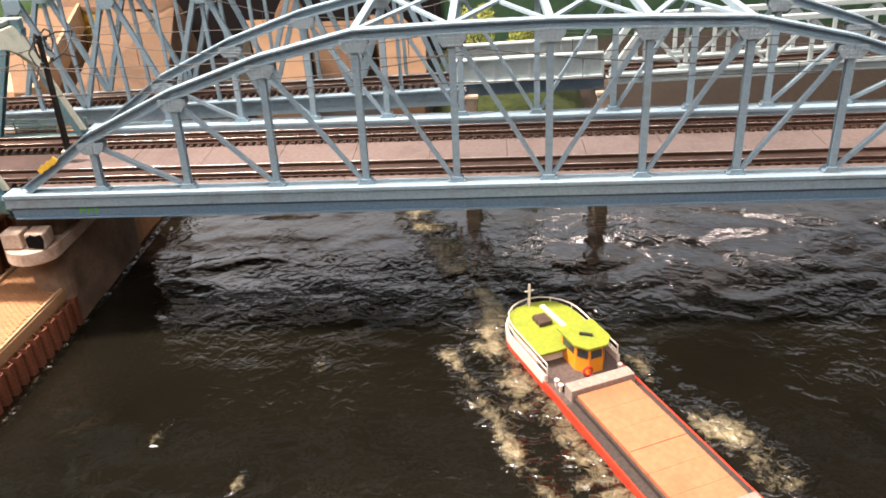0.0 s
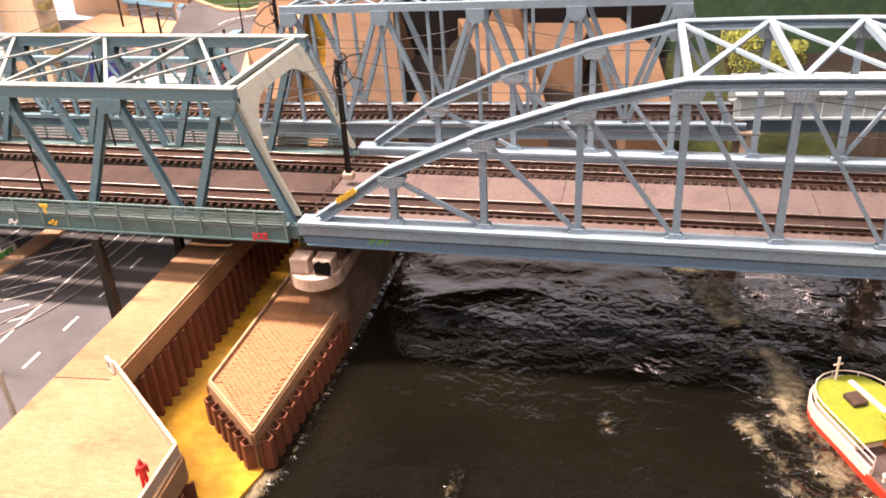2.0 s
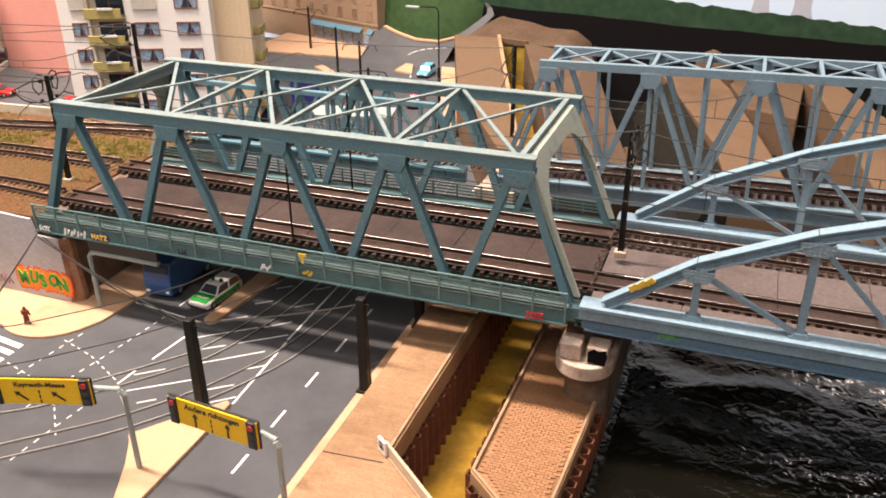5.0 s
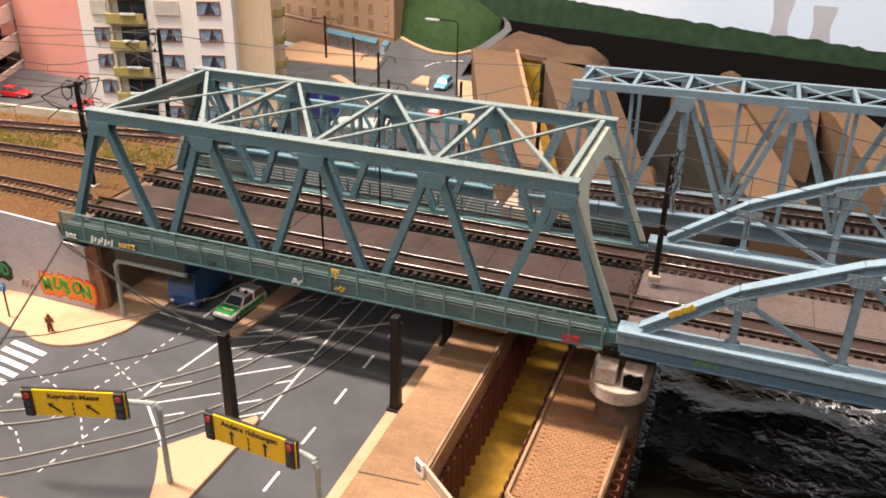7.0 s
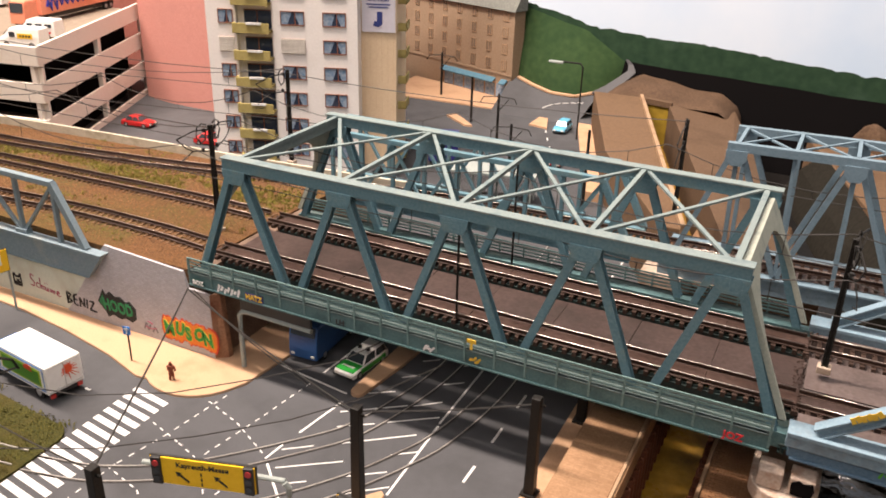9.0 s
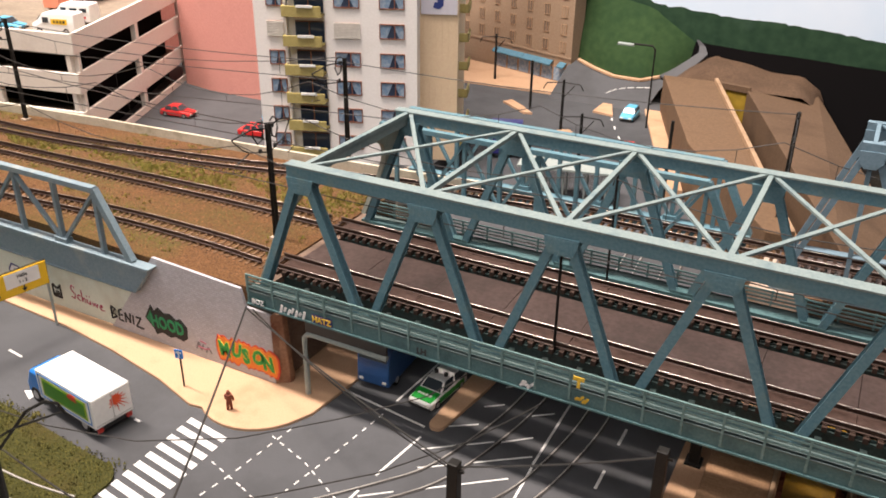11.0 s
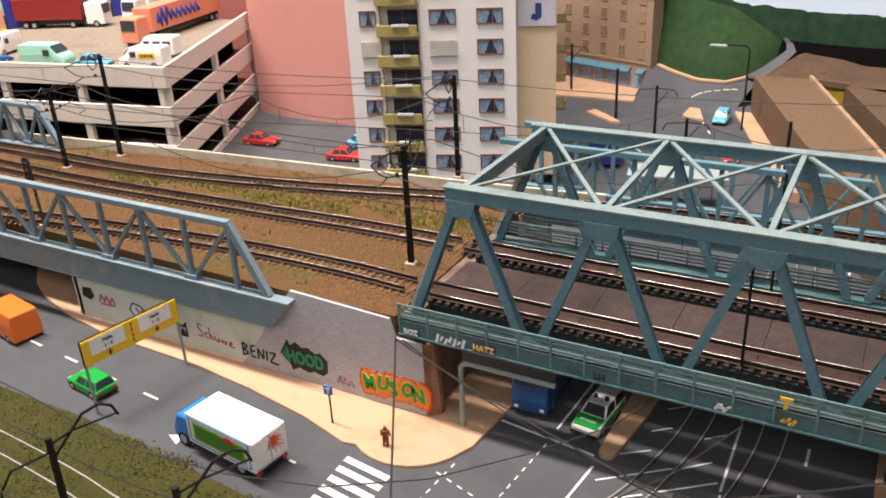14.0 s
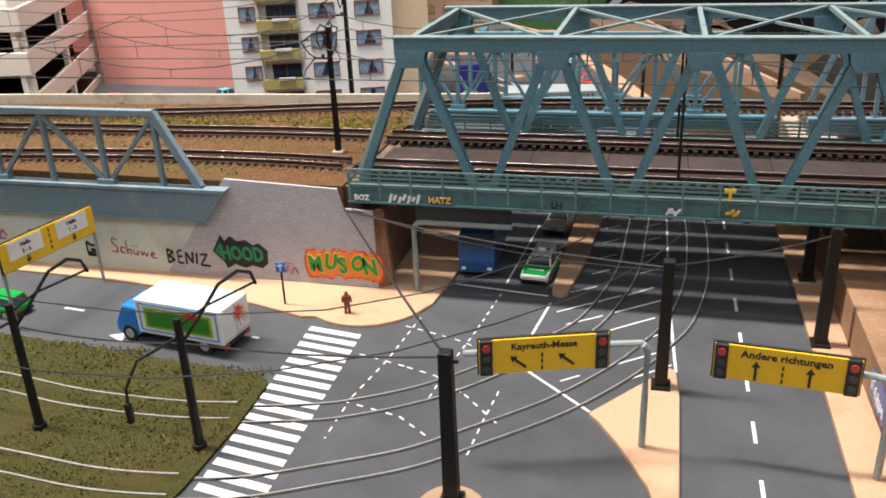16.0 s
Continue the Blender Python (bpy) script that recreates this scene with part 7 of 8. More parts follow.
def street_sign(x, y, label):
    root = thing("street_sign", x, y, ROAD + 2.5, 12, label, "traffic sign")
    bm = bm_new()
    tube(bm, (0, 0, 0), (0, 0, 33), 0.8, 6)
    part("post", bm, BLACK, root)
    bm = bm_new()
    cbox(bm, 0, -1, 30, 7, 0.8, 8)
    plate = soften(part("plate", bm, P_BLUE, root, "blue square plate"), 0.3)
    bm = bm_new()
    cbox(bm, 0, -1.5, 30, 1.3, 0.3, 5.6)
    cbox(bm, 0, -1.5, 31.5, 4.4, 0.3, 1.3)
    part("symbol", bm, P_WHITE, plate)
    return root


street_sign(-869, 574, "small blue sign on a black post")


def figurine(x, y, z, rz, coat, label, h=20.0):
    """A plain little figure, one mesh."""
    bm = bm_new()
    for s in (-1, 1):
        tube(bm, (s * 1.3, 0.6 * s, 0), (s * 1.0, 0, h * 0.47), 1.0, 6, 1.3)
    tube(bm, (0, 0, h * 0.45), (0, 0, h * 0.82), 2.0, 8, 2.6)
    for s in (-1, 1):
        tube(bm, (s * 2.6, 0, h * 0.78), (s * 3.1, 1.2, h * 0.48), 0.9, 6, 0.7)
    tube(bm, (0, 0, h * 0.82), (0, 0, h * 0.87), 0.9, 6)
    tube(bm, (0, 0, h * 0.86), (0, 0, h), 1.4, 8, 1.1)
    ob = solid("figurine", bm, coat, label, "figurine")
    ob.matrix_basis = pose(x * MM, y * MM, z * MM, 0, 0, rz)
    return ob


figurine(-818, 568, ROAD + 2.5, 20, surface("figure_brown", (0.12, 0.03, 0.02), (0.22, 0.07, 0.04), 0.7, 200, 0.0), "plain reddish-brown figurine on the pavement", 17)
figurine(-368.5, 391, PROM, 40, surface("figure_red", (0.55, 0.02, 0.02), (0.62, 0.05, 0.04), 0.6, 200, 0.0), "plain red figurine on the promenade", 21)
bm = bm_new()
bar(bm, (-373, 377, PROM + 2.2), (-376, 366, PROM + 2.2), 4.5, 4.4)
soften(solid("bag", bm, surface("bag_dark", (0.04, 0.03, 0.03), (0.08, 0.06, 0.05), 0.6, 200, 0.0), "dark bag lying on the promenade", "bag"), 1.2)

# notice on the parapet's end and the joint across the promenade
root = thing("notice_plate", -449, 488.5, PROM + 1, -38, "small white notice with dark print on the parapet end", "notice")
part("plate", box(bm_new(), -4.5, -1.6, 0, 4.5, 0.2, 10), P_WHITE, root)
for zz, ww in ((7.4, 5.5), (5.2, 6.5), (3.4, 5.0)):
    part("print_bar", box(bm_new(), -ww / 2, -1.9, zz, ww / 2, -1.5, zz + 1.0), CHASSIS, root, "dark line of print")
bm = bm_new()
bar(bm, (-486, 477, PROM + 0.05), (-446, 480, PROM + 0.05), 0.8, 0.5)
solid("pavement_joint", bm, CHASSIS, "dark open joint across the promenade", "joint", "structure")



# ---- buildings ----
BLIND = surface("roller_blind", (0.52, 0.49, 0.44), (0.60, 0.57, 0.52), 0.8, 300, 0.1)


def window(parent, x, y, z, w, h, style=0):
    """A brown-framed window on a wall that faces -y of its house."""
    bm = bm_new()
    box(bm, x - w / 2, y - 0.4, z, x + w / 2, y + 1.2, z + h)
    win = part("window", bm, GLASS_DARK, parent, "brown-framed window with blue curtain")
    bm = bm_new()
    t = 1.0
    for x0, x1, z0, z1 in ((x - w / 2 - t, x + w / 2 + t, z - t, z), (x - w / 2 - t, x + w / 2 + t, z + h, z + h + t), (x - w / 2 - t, x - w / 2, z, z + h), (x + w / 2, x + w / 2 + t, z, z + h), (x - 0.5 + w * 0.12, x + 0.5 + w * 0.12, z, z + h)):
        box(bm, x0, y - 1.4, z0, x1, y + 0.6, z1)
    part("frame", bm, FRAME_BROWN, win)
    if style == 2:
        bm = bm_new()
        slab_yz(bm, [(y - 1.2, z - 2), (y - 1.2, z + h + 1)] + [(y - 1.9 - 0.3 * (k % 2), z + h + 1 - k * 0.9) for k in range(int((h + 3) / 0.9))], x - w / 2 - 1.2, x + w / 2 + 1.2)
        part("blind", bm, BLIND, win, "closed grey roller blind")
        return win
    bm = bm_new()
    sh = (0.0, 0.24) if style == 0 else (-0.05, 0.14)
    quads(bm, [(x - w / 2, y - 0.6, z + h), (x - w * sh[0], y - 0.6, z + h), (x - w * sh[1], y - 0.6, z), (x - w / 2, y - 0.6, z)], [(0, 1, 2, 3)])
    quads(bm, [(x + w * 0.06, y - 0.6, z + h), (x + w / 2, y - 0.6, z + h), (x + w / 2, y - 0.6, z), (x + w * 0.3, y - 0.6, z)], [(0, 1, 2, 3)])
    part("curtain", bm, CURTAIN, win)
    return win


def apartment_house():
    root = thing("apartment_house", -933, 1021.3, 200, 21.6, "white apartment house with ochre balconies and roof advert", "house")
    S = 33.5
    for x0, y0, x1 in ((-174, 0, -136), (-136, 9, -90), (-90, 0, 15.5)):
        part("wall", box(bm_new(), x0, y0, 0, x1, 110, 352), WHITE_WALL, root)
    tower = part("stair_tower", box(bm_new(), 15.5, 24, 0, 60, 120, 352), CREAM, root, "cream ribbed stair tower")
    for k in range(6):
        part("rib", box(bm_new(), 19 + k * 7.4, 23.4, 0, 19.6 + k * 7.4, 24.2, 352), CREAM, tower)
    bm = bm_new()
    box(bm, 17, 22, 177, 59, 23.6, 223)
    board = part("advert_board", bm, paint("advert_white", (0.72, 0.70, 0.78)), root, "pale lilac advertising board")
    INK = plain("advert_blue", (0.03, 0.05, 0.22), 0.6)
    words("lettering", "EXPRESS", 5.2, INK, board, (38, 21.8, 217), depth=0.4)
    bm = bm_new()
    for x0, x1, z in ((23, 53, 210), (26, 50, 206.5)):
        box(bm, x0, 21.6, z, x1, 22.1, z + 1.6)
    part("small_print", bm, INK, board)
    bm = bm_new()
    slab_xz(bm, [(36, 202), (43, 202), (43, 187), (38, 183), (31, 185), (33, 191), (36, 190)], 21.6, 22.1)
    part("emblem", bm, INK, board)
    for f in range(10):
        z = 16 + f * S + 0.6
        zw = z + 2
        window(root, -149, 0, zw, 17, 15, 2 if f == 4 else f % 2)
        window(root, -65, 0, zw, 28, 15, 2 if f == 4 else (f + 1) % 2)
        window(root, -13, 0, zw, 27, 15, f % 2)
        bm = bm_new()
        box(bm, -128, 8.2, z - 7, -94, 9.4, z + 17)
        rec = part("balcony_door", bm, GLASS_DARK, root, "dark balcony door")
        bm = bm_new()
        box(bm, -112, 7.8, z - 7, -110.8, 8.8, z + 17)
        box(bm, -128, 7.8, z + 16, -94, 8.8, z + 17.2)
        part("frame", bm, FRAME_BROWN, rec)
        bm = bm_new()
        box(bm, -139, -9, z - 8, -93, -7, z + 3)
        box(bm, -139, -9, z - 9.5, -93, 9, z - 7.5)
        box(bm, -139, -7, z - 8, -137, 0, z + 3)
        balcony = soften(part("balcony", bm, OCHRE, root, "ochre balcony with solid parapet"), 0.5)
        bm = bm_new()
        box(bm, -121, -10.8, z + 1.4, -102, -9, z + 4.2)
        part("flower_box", bm, P_WHITE, balcony, "white flower box")
        # small balconies on the far side of the tower
        bm = bm_new()
        box(bm, 60, 40, z - 8, 71, 72, z - 6)
        box(bm, 69, 40, z - 8, 71, 72, z + 2)
        box(bm, 60, 40, z - 8, 71, 42, z + 2)
        part("balcony", bm, OCHRE, root, "narrow ochre side balcony")
    bm = bm_new()
    box(bm, -177, -3, 352, 63, 124, 357)
    part("roof", bm, SLATE, root, "flat grey roof")
    return root


def parking_garage():
    root = thing("parking_garage", -1285, 856, 200, 0, "cream concrete open-deck parking garage", "garage")
    L, R = Vector((-345, -60)), Vector((-158, 330))
    tops = (9, 56, 103, 150)
    for k, z in enumerate(tops):
        for e in (L, R):
            bm = bm_new()
            d = e.normalized()
            bar(bm, (-d.x * 1.5, -d.y * 1.5, z - 12.5), (e.x, e.y, z - 12.5), 4, 25)
            soften(part("parapet", bm, GARAGE, root), 0.6)
        bm = bm_new()
        prism(bm, [(-3, 2), (L.x, L.y + 3), (L.x - 230, 120), (L.x - 230, 360), (R.x - 3, R.y + 20), (R.x - 3, R.y)], z - 21, z - 17)
        part("deck", bm, DECK_CONCRETE, root, "beige-grey parking deck")
    for e, n in ((L, 3), (R, 2)):
        for k in range(n + 1):
            p = e * (k / n)
            q = Vector((-7, 5))
            bm = bm_new()
            d = e.normalized()
            a, b = p + q * 0.4 - d * (0 if k else -3), p + q * 0.4 + d * 9
            bar(bm, (a.x, a.y, 64), (b.x, b.y, 64), 7, 128)
            part("column", bm, GARAGE, root)
    # near-black block stands in for the shade inside the open decks
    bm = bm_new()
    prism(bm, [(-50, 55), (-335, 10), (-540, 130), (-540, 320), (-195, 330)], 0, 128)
    part("shade_core", bm, VOID, root, "near-black core standing in for the shade between decks")
    return root


SHUTTER = surface("dull_brown_window", (0.13, 0.095, 0.07), (0.20, 0.15, 0.11), 0.5, 200, 0.0)


def corner_house():
    # origin at the lower right corner of the front
    root = thing("corner_house", -886, 1464, 192, -20, "tan rendered corner house with slate roof and shops", "house")
    bm = bm_new()
    box(bm, -330, 0, 0, 0, 26, 160)
    part("wall", bm, BROWN_WALL, root)
    bm = bm_new()
    slab_yz(bm, [(-5, 159), (26, 159), (26, 195), (18, 195)], -334, 4)
    part("roof", bm, SLATE, root)
    bm = bm_new()
    box(bm, -331, -1.2, 50, 1, 0.5, 53)
    part("cornice", bm, BROWN_WALL, root)
    for f in range(4):
        for k in range(9):
            x = -19 - k * 37
            bm = bm_new()
            z = 60 + f * 27.5
            box(bm, x - 5, -0.6, z, x + 5, 1, z + 15)
            shut = k == 0
            win = part("window", bm, BROWN_WALL if shut else SHUTTER, root, "closed tan shutter" if shut else "")
            bm = bm_new()
            for x0, x1, z0, z1 in ((x - 6, x + 6, z - 1, z), (x - 6, x + 6, z + 15, z + 16), (x - 6, x - 5, z, z + 15), (x + 5, x + 6, z, z + 15), (x - 0.5, x + 0.5, z, z + 15)):
                box(bm, x0, -1.2, z0, x1, 0.4, z1)
            part("frame", bm, KERB, win)
    AWN = surface("awning_blue", (0.07, 0.17, 0.24), (0.10, 0.21, 0.28), 0.8, 200, 0.0)
    for x0, x1 in ((-168, -100), (-99, -36), (-22, -8)):
        bm = bm_new()
        quads(bm, [(x0, -1, 42), (x1, -1, 42), (x1, -10, 36), (x0, -10, 36), (x0, -1, 44), (x1, -1, 44), (x1, -10, 38), (x0, -10, 38)], CUBE)
        part("awning", bm, AWN, root, "faded blue shop awning")
    for k in range(6):
        bm = bm_new()
        x = -164 + k * 26
        box(bm, x, -0.8, 12, x + 22, 0.6, 34)
        shop = part("shop_window", bm, CURTAIN, root, "bright shop window full of goods")
        bm = bm_new()
        slab_xz(bm, [(x - 2, 10), (x, 10), (x, 34), (x + 24, 34), (x + 24, 36), (x - 2, 36)], -1.4, 0.4)
        part("frame", bm, KERB, shop)
    return root


def pink_house():
    root = thing("pink_house", -1424, 1168, 200, 0, "pink rendered house with a blank gable wall", "house")
    bm = bm_new()
    prism(bm, [(0, 0), (60, -12), (330, -20), (330, 200), (0, 200)], 0, 420)
    part("wall", bm, PINK, root)
    bm = bm_new()
    prism(bm, [(-4, -5), (60, -17), (334, -25), (334, 204), (-4, 204)], 420, 428)
    part("roof", bm, SLATE, root)
    bm = bm_new()
    box(bm, -700, 120, 0, -4, 200, 420)
    part("wall", bm, surface("rear_house_red", (0.30, 0.10, 0.08), (0.36, 0.14, 0.11), 0.85, 200, 0.05), root, "brick-red rear wing")
    return root


apartment_house()
parking_garage()
corner_house()
pink_house()

# ---- cars and lorries of the town ----
LOT = 200.0
DECKZ = 333.0
car("parked_car", -1312, 1034, LOT, 8, "red saloon on the parking lot", P_RED, 50, 21, group="parked cars")
car("parked_car", -1256, 935, LOT, 10, "amber saloon beside the retaining wall", P_YELLOW, 46, 20, group="parked cars")
car("parked_car", -1160, 1020, LOT, 12, "red saloon near the apartment house", P_RED, 48, 20, group="parked cars")
car("parked_car", -1172, 1078, LOT, 60, "blue and amber compact by the house corner", P_SKY, 40, 19, group="parked cars")
car("parked_car", -750, 1345, 200, -88, "light blue saloon driving on the far road", P_SKY, 44, 20, "estate")
car("parked_car", -706, 1190, 200, -80, "red saloon near the far bank", P_RED, 46, 20)
hire = delivery_van("delivery_van", -1369, 908, DECKZ, 197, "white hire van with yellow panel on the garage roof", P_WHITE, 60, 25, 26)
for sd in (-1, 1):
    bm = bm_new()
    cbox(bm, -10, sd * 12.6, 16, 22, 0.6, 6.5)
    part("side_panel", bm, SIGN_YELLOW, hire, "yellow side panel")
    bm = bm_new()
    for k, n in enumerate((3.2, 2.6, 3.0, 2.4)):
        cbox(bm, -17 + k * 4.4, sd * 13.0, 16, n, 0.4, 3)
    part("small_print", bm, SIGN_BLACK, hire, "dark print bars")
minibus = delivery_van("delivery_van", -1404, 964, DECKZ, 197, "white minibus with red stripe on the garage roof", P_WHITE, 58, 25, 26)
for sd in (-1, 1):
    bm = bm_new()
    for px in (-20, -6):
        cbox(bm, px, sd * 12.5, 18, 10, 0.8, 5)
    part("side_window", bm, CAR_GLASS, minibus)
    bm = bm_new()
    cbox(bm, -10, sd * 12.6, 9, 26, 0.6, 3)
    part("stripe", bm, P_RED, minibus, "red stripe")
car("parked_car", -1438, 888, DECKZ, 12, "light blue roadster on the garage roof", P_SKY, 46, 20, group="cars on the garage roof")
car("parked_car", -1592, 852, DECKZ, 80, "navy saloon on the garage roof", P_NAVY, 50, 21, group="cars on the garage roof")
delivery_van("delivery_van", -1504, 872, DECKZ, 14, "mint green delivery van on the garage roof", P_MINT, 66, 27, 29)
delivery_van("delivery_van", -1645, 910, DECKZ, -70, "white van with a red stripe on the garage roof", P_WHITE, 56, 24, 27)


def artic(x, y, z, rz, cab_mat, box_mat, label, L=190.0, script=None):
    """A tractor and box trailer, its front towards +x."""
    root = thing("articulated_lorry", x, y, z, rz, label, "lorry", "lorries on the garage roof")
    bm = bm_new()
    rings = []
    for px, lo, hi, w in ((L / 2 - 30, 6, 38, 13), (L / 2 - 8, 5, 39, 13.4), (L / 2 - 2, 5, 37, 13.2), (L / 2, 5, 18, 13)):
        rings.append([(px, -w, lo), (px, w, lo), (px, w, hi - 2), (px, w - 2, hi), (px, -w + 2, hi), (px, -w, hi - 2)])
    loft(bm, rings)
    cab = soften(part("cab", bm, cab_mat, root), 0.8)
    bm = bm_new()
    quads(bm, [(L / 2 - 1.6, -11, 35), (L / 2 - 0.6, -11, 21), (L / 2 - 0.6, 11, 21), (L / 2 - 1.6, 11, 35), (L / 2 - 0.4, -11, 35), (L / 2 + 0.4, -11, 21), (L / 2 + 0.4, 11, 21), (L / 2 - 0.4, 11, 35)], CUBE)
    part("windscreen", bm, CAR_GLASS, cab)
    bm = bm_new()
    box(bm, -L / 2, -14.5, 13, L / 2 - 36, 14.5, 46)
    trailer = soften(part("trailer", bm, box_mat, root), 0.8)
    bm = bm_new()
    box(bm, -L / 2 + 4, -10, 6, L / 2 - 4, 10, 12)
    part("chassis", bm, CHASSIS, root)
    if script:
        for s in (-1, 1):
            bm = bm_new()
            x0 = L / 2 - 58
            pts = []
            for k in range(17):
                pts.append((x0 - k * 6.4 + (2.5 if k % 2 else 0), s * 14.6, 29 + (10 if k % 2 else -8) * (1.25 if k < 4 else 0.62)))
            pipe(bm, [(x0 + 8, s * 14.6, 24), (x0 + 6, s * 14.6, 36)] + pts, 3.0, 6)
            part("emblem", bm, script, trailer, "dark blue painted flourish")
    for px in (-L / 2 + 16, -L / 2 + 30, L / 2 - 54, L / 2 - 14):
        for s in (-1, 1):
            wheel(root, px, s * 11.5, 5.6, 4.4)
    return root


artic(-1514, 1106, DECKZ, -78, P_SALMON, P_SALMON, "salmon orange articulated lorry with blue flourish", 225, plain("flourish_blue", (0.03, 0.04, 0.30), 0.5))
artic(-1735, 1085, DECKZ, 22, P_WHITE, paint("tarpaulin_red", (0.26, 0.025, 0.022)), "red-boxed lorry with white cab on the garage roof", 150)
artic(-1642, 1185, DECKZ, -80, P_WHITE, P_WHITE, "small white lorry on the garage roof", 120)


def rooftop_hall():
    """Shed behind the roof deck: pink base, mint cladding and navy gates."""
    root = thing("rooftop_hall", -1840, 1010, DECKZ, 58, "mint and pink shed with navy gates on the garage roof", "shed")
    part("wall", box(bm_new(), 0, 0, 0, 330, 40, 90), paint("shed_mint", (0.42, 0.60, 0.48)), root)
    SHED_PINK = paint("shed_pink", (0.62, 0.30, 0.22))
    GATE = paint("gate_navy", (0.03, 0.04, 0.30))
    for k in range(4):
        x = k * 82
        part("base_panel", box(bm_new(), x, -2, 0, x + 36, 0, 30), SHED_PINK, root, "pink base panel")
        gate = part("gate", box(bm_new(), x + 38, -1.5, 0, x + 80, 0.5, 58), GATE, root, "navy gate")
        for g in range(5):
            part("rib", box(bm_new(), x + 38, -2.1, 6 + g * 11, x + 80, -1.4, 7.5 + g * 11), GATE, gate)
        part("sill", box(bm_new(), x, -4, 0, x + 36, -2, 3), SIGN_YELLOW, root, "yellow sill strip")
        for q in (x + 37, x + 81):
            part("guard_post", box(bm_new(), q - 1.5, -4.5, 0, q + 1.5, -1.5, 22), SIGN_BLACK, root, "black guard post")


rooftop_hall()



# ---- railway catenary ----
def rail_mast(x, y, z0, z1, label, arms=(), foot=True):
    root = thing("catenary_mast", x, y, z0, 0, label, "mast", "catenary masts")
    h = z1 - z0
    bm = bm_new()
    for sx in (-1, 1):
        for sy in (-1, 1):
            tube(bm, (sx * 1.7, sy * 1.4, 0), (sx * 1.2, sy * 1.0, h), 0.65, 5)
    for k in range(12):
        z, zz = h * k / 12, h * (k + 1) / 12
        for sy in (-1, 1):
            bar(bm, (-1.5, sy * 1.2, z), (1.5, sy * 1.2, zz), 0.5, 0.5)
            bar(bm, (1.5, sy * 1.2, z), (-1.5, sy * 1.2, zz), 0.5, 0.5)
    part("lattice_shaft", bm, BLACK, root)
    bm = bm_new()
    bar(bm, (0, 0, 0), (0, 0, h), 2.6, 2.2, up=(0, 1, 0))
    part("shaft_core", bm, BLACK, root)
    if foot:
        bm = bm_new()
        cbox(bm, 0, 0, 1.5, 9, 8, 5)
        soften(part("foot", bm, CONCRETE, root, "small concrete foot"), 0.6)
    for dx, dy in arms:
        bm = bm_new()
        pipe(bm, [(0, 0, h - 4), (dx * 0.5, dy * 0.5, h - 2), (dx, dy, h - 6)], 0.7, 5)
        pipe(bm, [(0, 0, h - 24), (dx * 0.55, dy * 0.55, h - 20), (dx * 0.9, dy * 0.9, h - 26)], 0.6, 5)
        pipe(bm, [(dx, dy, h - 6), (dx * 0.75, dy * 0.75, h - 16), (dx * 0.55, dy * 0.55, h - 20)], 0.55, 5)
        pipe(bm, [(dx * 0.9, dy * 0.9, h - 26), (dx * 1.05, dy * 1.05, h - 32), (dx * 0.8, dy * 0.8, h - 34)], 0.5, 5)
        part("bracket_arm", bm, BLACK, root)
        n = math.hypot(dx, dy)
        ux, uy = dx / n, dy / n
        bm = bm_new()
        pipe(bm, [(ux * r, uy * r, h + z) for r, z in ((4, 1), (9, 3), (14, 0), (15, -8), (11, -15), (6, -12), (5, -4))], 0.7, 5)
        part("hoop", bm, BLACK, root)
        for r, z in ((7, -3.4), (9, -21)):
            bm = bm_new()
            tube(bm, (ux * r, uy * r, h + z - 1.6), (ux * r, uy * r, h + z + 1.6), 1.5, 8)
            part("insulator", bm, CHASSIS, root, "dark brown insulator")
    return root


rail_mast(-340, 692, 262, 360, "thin dark lattice mast between the two bridges", ((8, -34), (8, 40)), True)
rail_mast(-864, 692, 252, 355, "dark lattice mast beside the truss bridge", ((-8, -34), (-6, 36)))
rail_mast(-922, 886, 252, 360, "dark lattice mast behind the outer track", ((-4, -50),))
rail_mast(-1325, 806, 252, 372, "dark lattice mast at the cream wall", ((-10, -40),))
rail_mast(-1352, 752, 252, 345, "dark lattice mast between the tracks", ((8, -34), (8, 34)))
rail_mast(-1640, 690, 252, 352, "dark lattice mast far along the tracks", ((8, -34), (8, 34)))
rail_mast(-498, 950, 200, 352, "dark lattice mast by the far bank", ((6, -70),))
for y in (646, 757):
    root = thing("catenary_post", -596, y, 250, 0, "thin black post inside the truss bridge", "mast", "bridge posts")
    bm = bm_new()
    tube(bm, (0, 0, 0), (0, 0, 96), 1.0, 6)
    part("shaft", bm, BLACK, root)
    bm = bm_new()
    s = 1 if y < 700 else -1
    pipe(bm, [(0, 0, 92), (0, 5 * s, 94), (0, 10 * s, 86)], 0.5, 5)
    part("bracket_arm", bm, BLACK, root)


